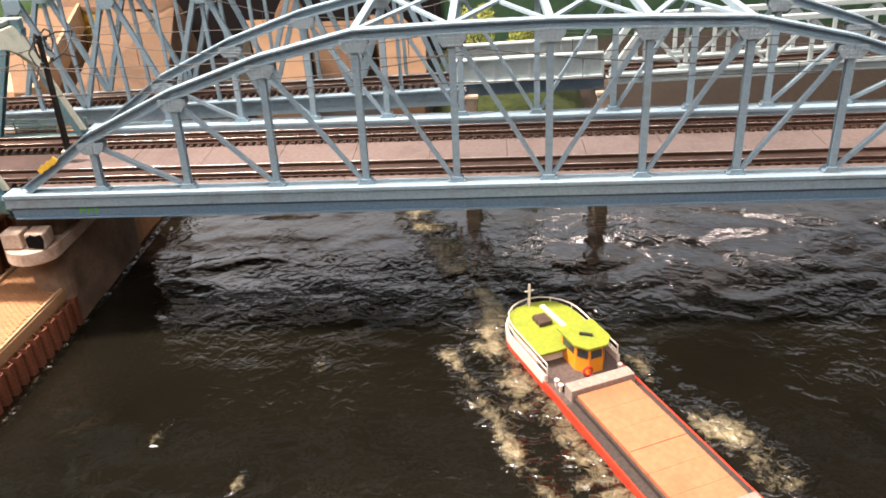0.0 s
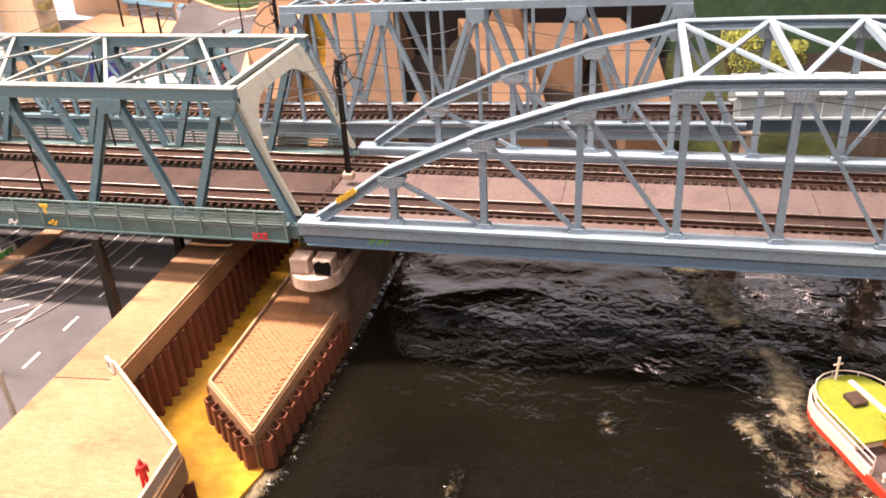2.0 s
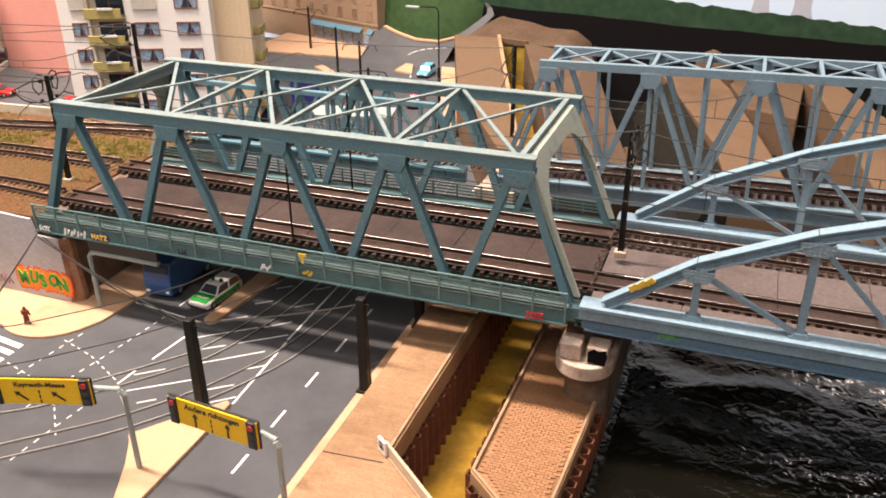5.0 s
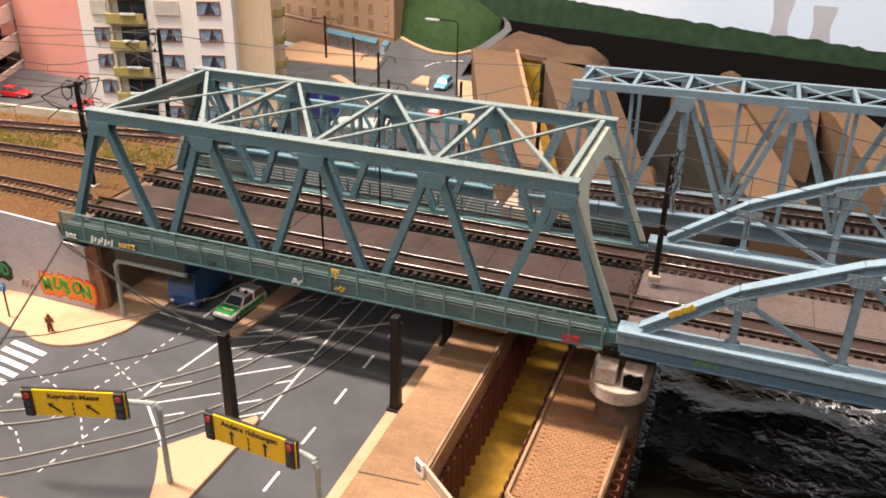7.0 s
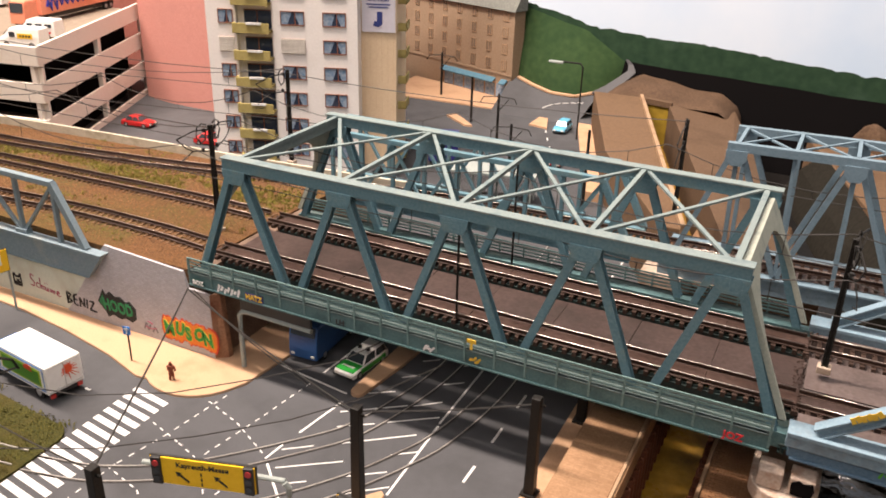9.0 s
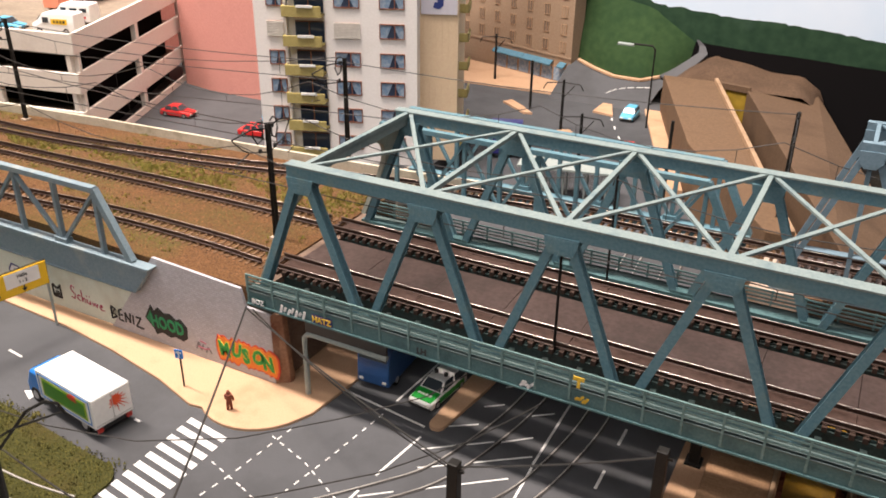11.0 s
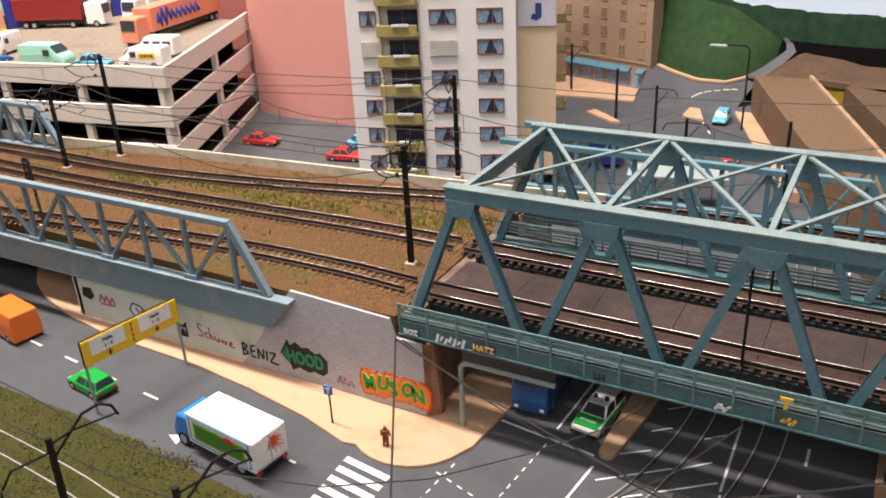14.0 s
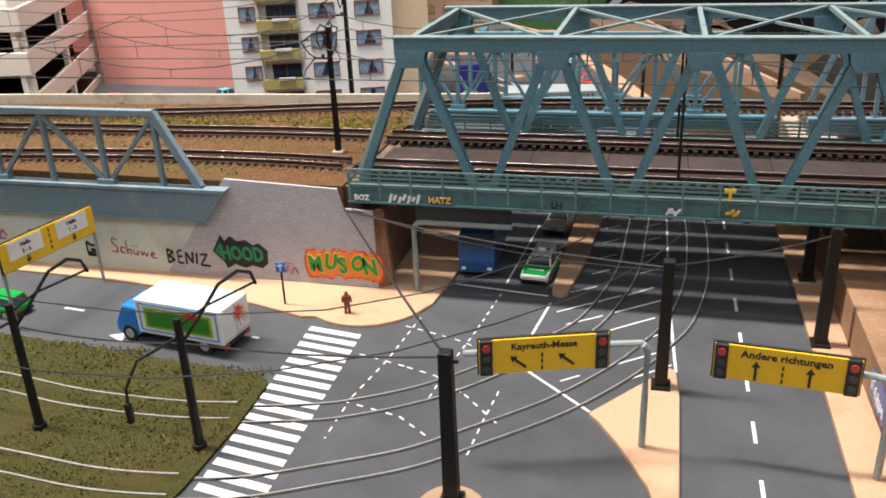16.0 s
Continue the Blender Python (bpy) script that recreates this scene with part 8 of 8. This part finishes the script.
def rail_signal(x, y, label):
    root = thing("railway_signal", x, y, BALLAST_TOP, 0, label, "signal")
    GREEN = surface("signal_mast_green", (0.02, 0.05, 0.028), (0.045, 0.085, 0.045), 0.6, 300, 0.1)
    bm = bm_new()
    for sx in (-1, 1):
        tube(bm, (sx * 1.5, 0, 0), (sx * 1.5, 0, 52), 0.6, 5)
    for k in range(9):
        bar(bm, (-1.5, 0, k * 5.8), (1.5, 0, k * 5.8 + 5.8), 0.5, 0.6)
        bar(bm, (1.5, 0, k * 5.8), (-1.5, 0, k * 5.8 + 5.8), 0.5, 0.6)
    part("mast", bm, GREEN, root, "dark green lattice mast")
    soften(part("foot", cbox(bm_new(), 0, 0, 1, 7, 7, 3), CONCRETE, root, "small concrete foot"), 0.5)
    bm = bm_new()
    slab_xz(bm, [(-4.5, 47), (-4.5, 66), (-2.5, 69.5), (2.5, 69.5), (4.5, 66), (4.5, 47), (2.5, 44.5), (-2.5, 44.5)], -2.6, -0.8)
    head = part("signal_head", bm, SIGN_BLACK, root, "black signal screen")
    for lx, lz, mt in ((-1.8, 64, LAMP_DARK), (1.8, 64, LAMP_DARK), (0, 57, LAMP_RED), (0, 50, LAMP_DARK)):
        part("lens", tube(bm_new(), (lx, -2.6, lz), (lx, -3.4, lz), 1.3, 10), mt, head)
    return root


rail_signal(-1230, 626, "black railway signal on a dark green lattice mast")


def catenary(pts, z_contact, z_carrier, label, span=6):
    root = thing("overhead_line", pts[0][0], pts[0][1], z_contact, 0, label, "overhead line", "overhead lines")
    low, high = [], []
    for a, b in zip(pts, pts[1:]):
        a, b = Vector(a), Vector(b)
        for k in range(span):
            t = k / span
            p = a.lerp(b, t)
            low.append((p.x, p.y, z_contact))
            high.append((p.x, p.y, z_carrier - (z_carrier - z_contact - 7) * 4 * t * (1 - t)))
    low.append((*pts[-1], z_contact))
    high.append((*pts[-1], z_carrier))
    bm = bm_new()
    pipe(bm, low, 0.42, 5)
    part("contact_wire", bm, WIRE, root, world=True)
    bm = bm_new()
    pipe(bm, high, 0.42, 5)
    part("carrier_wire", bm, WIRE, root, world=True)
    for a, b in list(zip(low, high))[1::2]:
        if b[2] - a[2] > 3:
            bm = bm_new()
            tube(bm, a, b, 0.3, 4)
            part("dropper", bm, WIRE, root, world=True)
    return root


catenary([(-1640, 600), (-1352, 622), (-1100, 650), (-864, 657), (-596, 655.5), (-340, 655.5), (0, 655.5), (460, 655.5)], 322, 347, "dark overhead line above the near track")
catenary([(-1640, 732), (-1352, 722), (-1100, 729), (-864, 736), (-596, 736), (-340, 736), (0, 736), (460, 736)], 322, 347, "dark overhead line above the second track")
catenary([(-1640, 766), (-1325, 768), (-1100, 790), (-922, 826), (-700, 862), (-498, 866), (-250, 866), (0, 866)], 322, 350, "dark overhead line above the outer track")
catenary([(-1900, 800), (-1325, 800), (-922, 880)], 338, 362, "dark feeder line along the cream wall")
cable("feeder_wire", [(-1325, 806, 368), (-922, 886, 356), (-498, 950, 350)], 0.45, "dark feeder wire along the masts", 6)
cable("feeder_wire", [(-1640, 690, 350), (-1352, 752, 344), (-864, 692, 352)], 0.45, "dark feeder wire between the tracks", 6)


# ---- far street masts and lamp ----
def plain_mast(x, y, z, h, label, cross=True):
    root = thing("tram_mast", x, y, z, 0, label, "mast", "far street masts")
    bm = bm_new()
    tube(bm, (0, 0, 0), (0, 0, h), 2.2, 8, 1.8)
    part("shaft", bm, BLACK, root)
    if cross:
        bm = bm_new()
        pipe(bm, [(-26, -6, h - 14), (-22, -5, h - 6), (0, 0, h - 4), (22, 5, h - 6), (26, 6, h - 14)], 0.8, 5)
        pipe(bm, [(0, 0, h - 26), (14, 3, h - 8)], 0.6, 5)
        part("bracket_arm", bm, BLACK, root)
    return root


plain_mast(-1005, 1436, 200, 76, "black street mast near the corner house")
plain_mast(-892, 1316, 200, 72, "black street mast on the far road", False)
plain_mast(-815, 1240, 200, 72, "black street mast on the far road", True)
plain_mast(-748, 1125, 194, 72, "black street mast with forked arms", True)
plain_mast(-632, 1085, 190, 96, "thick black mast near the far bank", False)
root = thing("street_lamp", -717, 1314, 200, 0, "tall dark street lamp with a flat head", "street lamp")
bm = bm_new()
pipe(bm, [(0, 0, 0), (0, 0, 60), (0, 0, 108), (-4, -1, 113), (-30, -6, 114)], 1.3, 8)
part("pole", bm, BLACK, root)
bm = bm_new()
cbox(bm, -38, -8, 113, 22, 7, 3)
soften(part("head", bm, POLE_GREY, root, "flat grey lamp head"), 0.8)

# glazed tram shelter and advertising box
root = thing("tram_shelter", -735, 1035, 184, 12, "glazed grey-framed tram shelter", "shelter")
PANE = bpy.data.materials.new("shelter_glass")
PANE.use_nodes = True
PANE.node_tree.nodes["Principled BSDF"].inputs["Transmission Weight"].default_value = 0.9
PANE.node_tree.nodes["Principled BSDF"].inputs["Roughness"].default_value = 0.05
for k in range(5):
    for y in (0, 34):
        bm = bm_new()
        box(bm, -48 + k * 24, y - 1, 0, -46 + k * 24, y + 1, 42)
        part("post", bm, POLE_GREY, root)
bm = bm_new()
box(bm, -52, -4, 42, 54, 38, 44.5)
part("roof", bm, POLE_GREY, root, "grey flat roof")
for k in range(4):
    bm = bm_new()
    box(bm, -46 + k * 24, 33.6, 6, -24 + k * 24, 34.4, 40)
    part("pane", bm, PANE, root)
root = thing("advert_pillar", -845, 1125, 196, 20, "deep blue advertising box on legs", "advert")
bm = bm_new()
box(bm, -20, -8, 4, 20, 8, 46)
soften(part("box", bm, paint("advert_deep_blue", (0.035, 0.035, 0.22)), root), 1)
for x in (-16, 16):
    bm = bm_new()
    box(bm, x - 2, -2, 0, x + 2, 2, 4)
    part("leg", bm, CHASSIS, root)



# ---- bush behind the bridges ----
def bush(x, y, z, height, radius, seed):
    root = thing("tree", x, y, z, 0, "small pale green leafy tree behind the railway bridges", "tree")
    rnd = random.Random(seed)
    bm = bm_new()
    pipe(bm, [(0, 0, 0), (1, 0.5, height * 0.3), (-1, 1, height * 0.62)], 2.2, 7)
    for k in range(7):
        a = k * 0.9
        tube(bm, (0, 0.5, height * (0.35 + 0.04 * k)), (radius * 0.6 * math.cos(a), radius * 0.6 * math.sin(a), height * (0.6 + 0.04 * k)), 0.9, 5)
    part("trunk", bm, EARTH, root, "brown trunk with limbs")
    LEAF = surface("pale_leaf", (0.13, 0.17, 0.03), (0.26, 0.28, 0.07), 0.9, 150, 0.0, stain=(0.09, 0.11, 0.02), stain_size=60, stain_share=0.4)
    verts, faces = [], []
    lumps = [(rnd.uniform(-0.7, 0.7), rnd.uniform(-0.7, 0.7), rnd.uniform(-0.6, 0.7), rnd.uniform(0.3, 0.5)) for _ in range(15)]
    for cx, cy, cz, r in lumps:
        for k in range(170):
            d = Vector((rnd.gauss(0, 1), rnd.gauss(0, 1), rnd.gauss(0, 1))).normalized() * r * rnd.uniform(0.75, 1.05)
            p = Vector((cx + d.x, cy + d.y, (cz + d.z) * 0.8)) * radius + Vector((0, 0, height * 0.74))
            u = Vector((rnd.gauss(0, 1), rnd.gauss(0, 1), rnd.gauss(0, 1))).normalized() * rnd.uniform(0.8, 1.7)
            v = u.orthogonal().normalized() * u.length * 0.6
            n = len(verts)
            verts += [tuple((p + q) * MM) for q in (u, v, -u, -v)]
            faces.append((n, n + 1, n + 2, n + 3))
    me = bpy.data.meshes.new("crown")
    me.from_pydata(verts, [], faces)
    me.materials.append(LEAF)
    ob = new("crown", me)
    ob.parent = root
    return root


bush(-8, 1030, 160, 165, 27, 3)
bush(60, 1120, 160, 120, 24, 5)



# ---- graffiti and marks ----
GR_BLACK = plain("spray_black", (0.02, 0.02, 0.02), 0.8)
GR_LEAF = plain("spray_grass_green", (0.045, 0.30, 0.05), 0.8)
GR_LIME = plain("spray_lime", (0.10, 0.42, 0.04), 0.8)
GR_ORANGE = plain("spray_orange", (0.75, 0.22, 0.03), 0.8)
GR_PINK = plain("spray_pink", (0.45, 0.16, 0.22), 0.8)
GR_WHITE = plain("spray_white", (0.75, 0.75, 0.75), 0.8)
GR_YELLOW = plain("spray_yellow", (0.75, 0.50, 0.05), 0.8)
GR_BLUE = plain("spray_navy", (0.04, 0.04, 0.16), 0.8)


def blob(parent, x0, x1, zc, h, y, mat, seed, label):
    """A sprayed patch with a wavy outline on a wall that faces -y."""
    rnd = random.Random(seed)
    n = 26
    up = [(x0 + (x1 - x0) * k / n, zc + h * (0.36 + 0.18 * rnd.random()) * (1 if 0 < k < n else 0.4)) for k in range(n + 1)]
    dn = [(x0 + (x1 - x0) * k / n, zc - h * (0.36 + 0.18 * rnd.random()) * (1 if 0 < k < n else 0.4)) for k in range(n + 1)][::-1]
    bm = bm_new()
    slab_xz(bm, up + dn, y - 0.25, y + 0.25)
    return part("graffiti", bm, mat, parent, label)


def tag(parent, text, x, z, size, y, mat, label, shear=0.0, wide=1.0, bold=0.05):
    ob = words("graffiti", text, size, mat, parent, (0, 0, 0), label=label, depth=0.35, shear=shear, bold=bold)
    me = ob.data
    for v in me.vertices:
        v.co.x = v.co.x * wide + x * MM
        v.co.y += y * MM
        v.co.z += z * MM
    return ob


wall = bpy.data.objects["wall_graffiti"]
Y = 610.8
def sprayed(parent, polys, y, mat, label):
    """Flat sprayed strokes: closed outlines in x and z on a wall that faces -y."""
    bm = bm_new()
    for pts in polys:
        slab_xz(bm, pts, y - 0.22, y + 0.22)
    return part("graffiti", bm, mat, parent, label)


def scrawl(parent, lines, y, w, mat, label):
    """Hand-drawn strokes of a spray can along lines of x and z."""
    bm = bm_new()
    for line in lines:
        for (xa, za), (xb, zb) in zip(line, line[1:]):
            bar(bm, (xa, y, za), (xb, y, zb), 0.4, w)
    return part("graffiti", bm, mat, parent, label)


# orange, red and green piece at the wall's end
blob(wall, -867, -803, 192, 25, Y + 0.1, plain("spray_vermilion", (0.55, 0.06, 0.03), 0.8), 3, "red rim of a sprayed piece")
blob(wall, -865.5, -804.5, 192, 22, Y - 0.25, GR_ORANGE, 3, "orange outline of a sprayed piece")
for wd, m, dy in ((0.12, GR_YELLOW, 0.35), (0.06, GR_LEAF, 0.8)):
    for k, ch in enumerate("MUSON"):
        tag(wall, ch, -857 + k * 10.9, 192 + (1.4 if k % 2 else -1.0), 12.5, Y - dy - 0.2, m, "green sprayed letter with yellow rim", 0.2 if k % 2 else -0.16, 0.8, wd)
# black and green piece with an arrow head
sprayed(wall, [[(-944, 196), (-936, 210), (-933, 205), (-928, 209.5), (-922, 205.5), (-915, 207), (-909, 203), (-904, 205), (-897, 199), (-898, 188), (-903, 184), (-911, 186), (-917, 183.5), (-926, 186), (-933, 182), (-935, 187)]], Y, GR_BLACK, "black jagged ground of a sprayed piece")
tag(wall, "HOOD", -918.5, 195, 11.5, Y - 0.5, plain("spray_leaf_green", (0.03, 0.25, 0.10), 0.8), "dark green sprayed letters", -0.12, 0.72)
sprayed(wall, [[(-942, 196), (-936.5, 205), (-935, 199), (-934, 189)]], Y - 0.3, plain("spray_bottle_green", (0.02, 0.17, 0.07), 0.8), "green sprayed arrow head")
# black tag in single strokes
scrawl(wall, [[(-985, 183), (-985, 195), (-980, 193), (-984, 189), (-979, 186), (-985, 183)], [(-972, 195), (-976, 193.5), (-976, 184), (-971.5, 183.5)], [(-976, 189), (-972, 189.5)], [(-969, 183), (-968.5, 193), (-963.5, 184), (-962.5, 193.5)], [(-960, 183.5), (-959, 193)], [(-956, 192), (-950, 192.5), (-956.5, 183), (-948, 182.5)]], Y, 1.7, GR_BLACK, "black sprayed tag in thick strokes")
# faint scribble
scrawl(wall, [[(-889, 182), (-886, 189), (-884, 182), (-881, 188)], [(-879, 181), (-876, 187), (-873, 181.5)]], Y, 1.6, plain("spray_grey", (0.20, 0.19, 0.20), 0.8), "faint grey scribble")
scrawl(wall, [[(-887, 185), (-880, 184), (-874, 186)], [(-884, 191), (-878, 189.5)]], Y - 0.2, 1.1, GR_PINK, "faint pink scribble")
wall2 = bpy.data.objects["wall_underpass"]
Y2 = 612.7
scrawl(wall2, [[(-1031, 199), (-1035, 201), (-1036, 196.5), (-1031.5, 192.5), (-1032.5, 188), (-1037, 189)], [(-1025, 192.5), (-1028, 193), (-1029, 189), (-1025.5, 187.5)], [(-1023, 199), (-1023, 187.5), (-1022, 191.5), (-1019.5, 191), (-1019.5, 187)], [(-1017, 191.5), (-1017, 188), (-1014, 187), (-1013, 191), (-1013, 186.5)], [(-1017, 194.5), (-1016.6, 195)], [(-1013.6, 194.5), (-1013.2, 195)], [(-1010.5, 190.5), (-1009.5, 186.5), (-1007.5, 190), (-1005.5, 186), (-1004, 190)], [(-1001.5, 187.5), (-998, 188.5), (-1000, 190.5), (-1002, 187), (-999.5, 185), (-996.5, 185.5)]], Y2, 1.0, plain("spray_wine", (0.33, 0.05, 0.10), 0.8), "wine red handwritten sprayed name")
scrawl(wall2, [[(-1060, 184), (-1060, 196), (-1057, 193), (-1053, 193), (-1050, 197), (-1050, 184), (-1060, 184)], [(-1057, 189), (-1053, 189)], [(-1060, 186), (-1050, 187)]], Y2, 2.2, GR_BLACK, "small black sprayed figure")
sprayed(wall2, [[(-1118, 196), (-1113, 203), (-1104, 202), (-1097, 196), (-1101, 189), (-1112, 188)]], Y2, GR_WHITE, "pale sprayed patch")
scrawl(wall2, [[(-1118, 196), (-1113, 203), (-1104, 202), (-1097, 196), (-1101, 189), (-1112, 188), (-1118, 196)], [(-1110, 199), (-1105, 193), (-1102, 198)]], Y2 - 0.3, 1.5, GR_BLUE, "dark blue sprayed outline")
scrawl(wall2, [[(-1158, 195), (-1154, 203), (-1151, 196), (-1147, 203), (-1144, 195), (-1140, 202), (-1137, 196)], [(-1157, 193), (-1138, 194)]], Y2, 2.0, GR_PINK, "pink sprayed tag")
sprayed(wall2, [[(-1180, 197), (-1178, 206), (-1167, 207), (-1164, 199), (-1170, 194)]], Y2, GR_BLACK, "dark sprayed patch")

# marks on the truss bridge girder
br = bpy.data.objects["truss_bridge"]
m = BASE[br.name].translation / MM


def girder_tag(text, x, z, size, mat, label, back=None):
    if back:
        bm = bm_new()
        w = len(text) * size * 0.5
        box(bm, x - w - m.x, 606.0 - m.y, z - size * 0.75 - m.z, x + w - m.x, 606.9 - m.y, z + size * 0.75 - m.z)
        part("graffiti", bm, back, br, "sprayed patch")
    tag(br, text, x - m.x, z - m.z, size, 605.7 - m.y, mat, label)


girder_tag("JOZ", -384, 248.6, 5, plain("spray_signal_red", (0.6, 0.03, 0.04), 0.8), "red sprayed tag on the girder")
girder_tag("BOZ", -814.5, 248.6, 4.0, GR_WHITE, "white sprayed tag on the girder", plain("spray_dark_teal", (0.03, 0.10, 0.09), 0.8))
girder_tag("HATZ", -757, 249, 4.4, GR_YELLOW, "yellow sprayed tag on navy ground", GR_BLUE)
for k in range(7):
    bm = bm_new()
    bar(bm, (-794 + k * 3.4 - m.x, 606.2 - m.y, 245.6 - m.z + (k % 2) * 2), (-792 + k * 3.4 - m.x, 606.2 - m.y, 252.4 - m.z - (k % 3)), 0.4, 2.0, up=(1, 0, 0))
    part("graffiti", bm, GR_WHITE, br, "white sprayed letters")
girder_tag("LH", -675, 249.5, 4.5, GR_BLACK, "black sprayed letters on the girder")
for x, mt, w in ((-603, GR_WHITE, 10), (-566, GR_YELLOW, 9)):
    blob_bm = bm_new()
    rnd = random.Random(int(-x))
    for k in range(5):
        bar(blob_bm, (x + k * w / 6 - m.x, 606.2 - m.y, 246 - m.z + rnd.random() * 4), (x + (k + 1.4) * w / 6 - m.x, 606.2 - m.y, 249 - m.z + rnd.random() * 4), 0.4, 1.6)
    part("graffiti", blob_bm, mt, br, "small sprayed squiggle")
bm = bm_new()
for x0, z0, x1, z1 in ((-568, 264.4, -561, 267), (-565.4, 259, -563.4, 264.4)):
    box(bm, x0 - m.x, 604.4 - m.y, z0 - m.z, x1 - m.x, 605.0 - m.y, z1 - m.z)
part("graffiti", bm, GR_YELLOW, br, "yellow sprayed railing patch")
ar = bpy.data.objects["arch_bridge"]
ma = BASE[ar.name].translation / MM
d = Vector((66, 0, 42)).normalized()
bm = bm_new()
p = Vector((-322, 611.2, 278)) - ma
for k in range(6):
    bar(bm, p + d * k * 3, p + d * (k * 3 + 2.6) + Vector((0, 0, 1.2 * (k % 2))), 0.6, 4.2)
part("graffiti", bm, GR_YELLOW, ar, "yellow sprayed tag on the arch")
bm = bm_new()
for k in range(5):
    bar(bm, Vector((-300 + k * 3, 612.4, 244 + (k % 2) * 2)) - ma, Vector((-298 + k * 3, 612.4, 250 - (k % 3))) - ma, 0.5, 1.4, up=(1, 0, 0))
part("graffiti", bm, GR_LIME, ar, "faint green scribble on the chord")

# sprayed piece on the side of the promenade wall
prom = bpy.data.objects["promenade"]
rnd = random.Random(12)
bm = bm_new()
slab_yz(bm, [(482 + 4.4 * k, 199 - rnd.random() * 3) for k in range(9)] + [(517 - 4.4 * k, 179 + rnd.random() * 3) for k in range(9)], -487.9, -487.3)
part("graffiti", bm, paint("spray_royal_blue", (0.04, 0.10, 0.30)), prom, "blue sprayed patch")
for k in range(9):
    bm = bm_new()
    y, z = 486 + k * 3.3, 183 + rnd.random() * 5
    bar(bm, (-488.1, y, z), (-488.1, y + rnd.uniform(-2, 3), z + rnd.uniform(4, 8)), 1.5, 0.5, up=(1, 0, 0))
    part("graffiti", bm, GR_WHITE, prom, "white sprayed strokes")




# ---- paving setts of the quay island, the river end as single pieces ----
def inside(poly, x, y):
    hit = False
    for (xa, ya), (xb, yb) in zip(poly, poly[1:] + poly[:1]):
        if (ya > y) != (yb > y) and x < xa + (y - ya) * (xb - xa) / (yb - ya):
            hit = not hit
    return hit


def sett_mesh(w, d, h):
    bm = bm_new()
    c = 0.25
    lo = [bm.verts.new((x, y, -h)) for x, y in ((-w, -d), (w, -d), (w, d), (-w, d))]
    mid = [bm.verts.new((x, y, -c)) for x, y in ((-w, -d), (w, -d), (w, d), (-w, d))]
    top = [bm.verts.new((x, y, 0)) for x, y in ((-w + c, -d + c), (w - c, -d + c), (w - c, d - c), (-w + c, d - c))]
    for a, b in ((lo, mid), (mid, top)):
        for k in range(4):
            bm.faces.new((a[k], a[(k + 1) % 4], b[(k + 1) % 4], b[k]))
    bm.faces.new(top)
    return bm


SETT_MESH = mesh_of("sett", sett_mesh(2.42, 1.24, 1.0), SETT)
ISLE_IN = [(-399, 527), (-349.5, 483), (-342, 640), (-340, 900), (-393, 900), (-396, 640)]
rnd = random.Random(31)
rest_v, rest_f = [], []
slope = 0.0
count = 0
for row in range(160):
    for col in range(-6, 20):
        # rows run across the island
        u, v = col * 5.0 + (2.5 if row % 2 else 0), row * 2.6
        ca, sa = math.cos(radians(slope)), math.sin(radians(slope))
        x, y = -399 + u, 484 + v
        if not all(inside(ISLE_IN, x + dx, y + dy) for dx in (-2.0, 2.0) for dy in (-1.3, 1.3)):
            continue
        z = ROAD - 1.6 + rnd.uniform(-0.1, 0.1)
        if y < 575 and count < 300:
            ob = new("sett", SETT_MESH)
            ob.parent = isle
            ob.matrix_basis = BASE[isle.name].inverted() @ pose(x * MM, y * MM, z * MM, rnd.uniform(-1, 1), rnd.uniform(-1, 1), slope + rnd.uniform(-1.5, 1.5)) if isle.name in BASE else pose(x * MM, y * MM, z * MM, rnd.uniform(-1, 1), rnd.uniform(-1, 1), slope + rnd.uniform(-1.5, 1.5))
            count += 1
        else:
            n = len(rest_v)
            for dx, dy, dz in ((-2.42, -1.24, -1), (2.42, -1.24, -1), (2.42, 1.24, -1), (-2.42, 1.24, -1), (-2.3, -1.12, 0), (2.3, -1.12, 0), (2.3, 1.12, 0), (-2.3, 1.12, 0)):
                rest_v.append(((x + dx * ca - dy * sa) * MM, (y + dx * sa + dy * ca) * MM, (z + dz) * MM))
            rest_f += [(n + 4, n + 5, n + 6, n + 7), (n, n + 1, n + 5, n + 4), (n + 1, n + 2, n + 6, n + 5), (n + 2, n + 3, n + 7, n + 6), (n + 3, n, n + 4, n + 7)]
me = bpy.data.meshes.new("setts")
me.from_pydata(rest_v, [], rest_f)
me.materials.append(SETT)
ob = new("setts", me)
tagged(ob, "worn orange-brown setts of the quay island", "paving", kind="stuff")
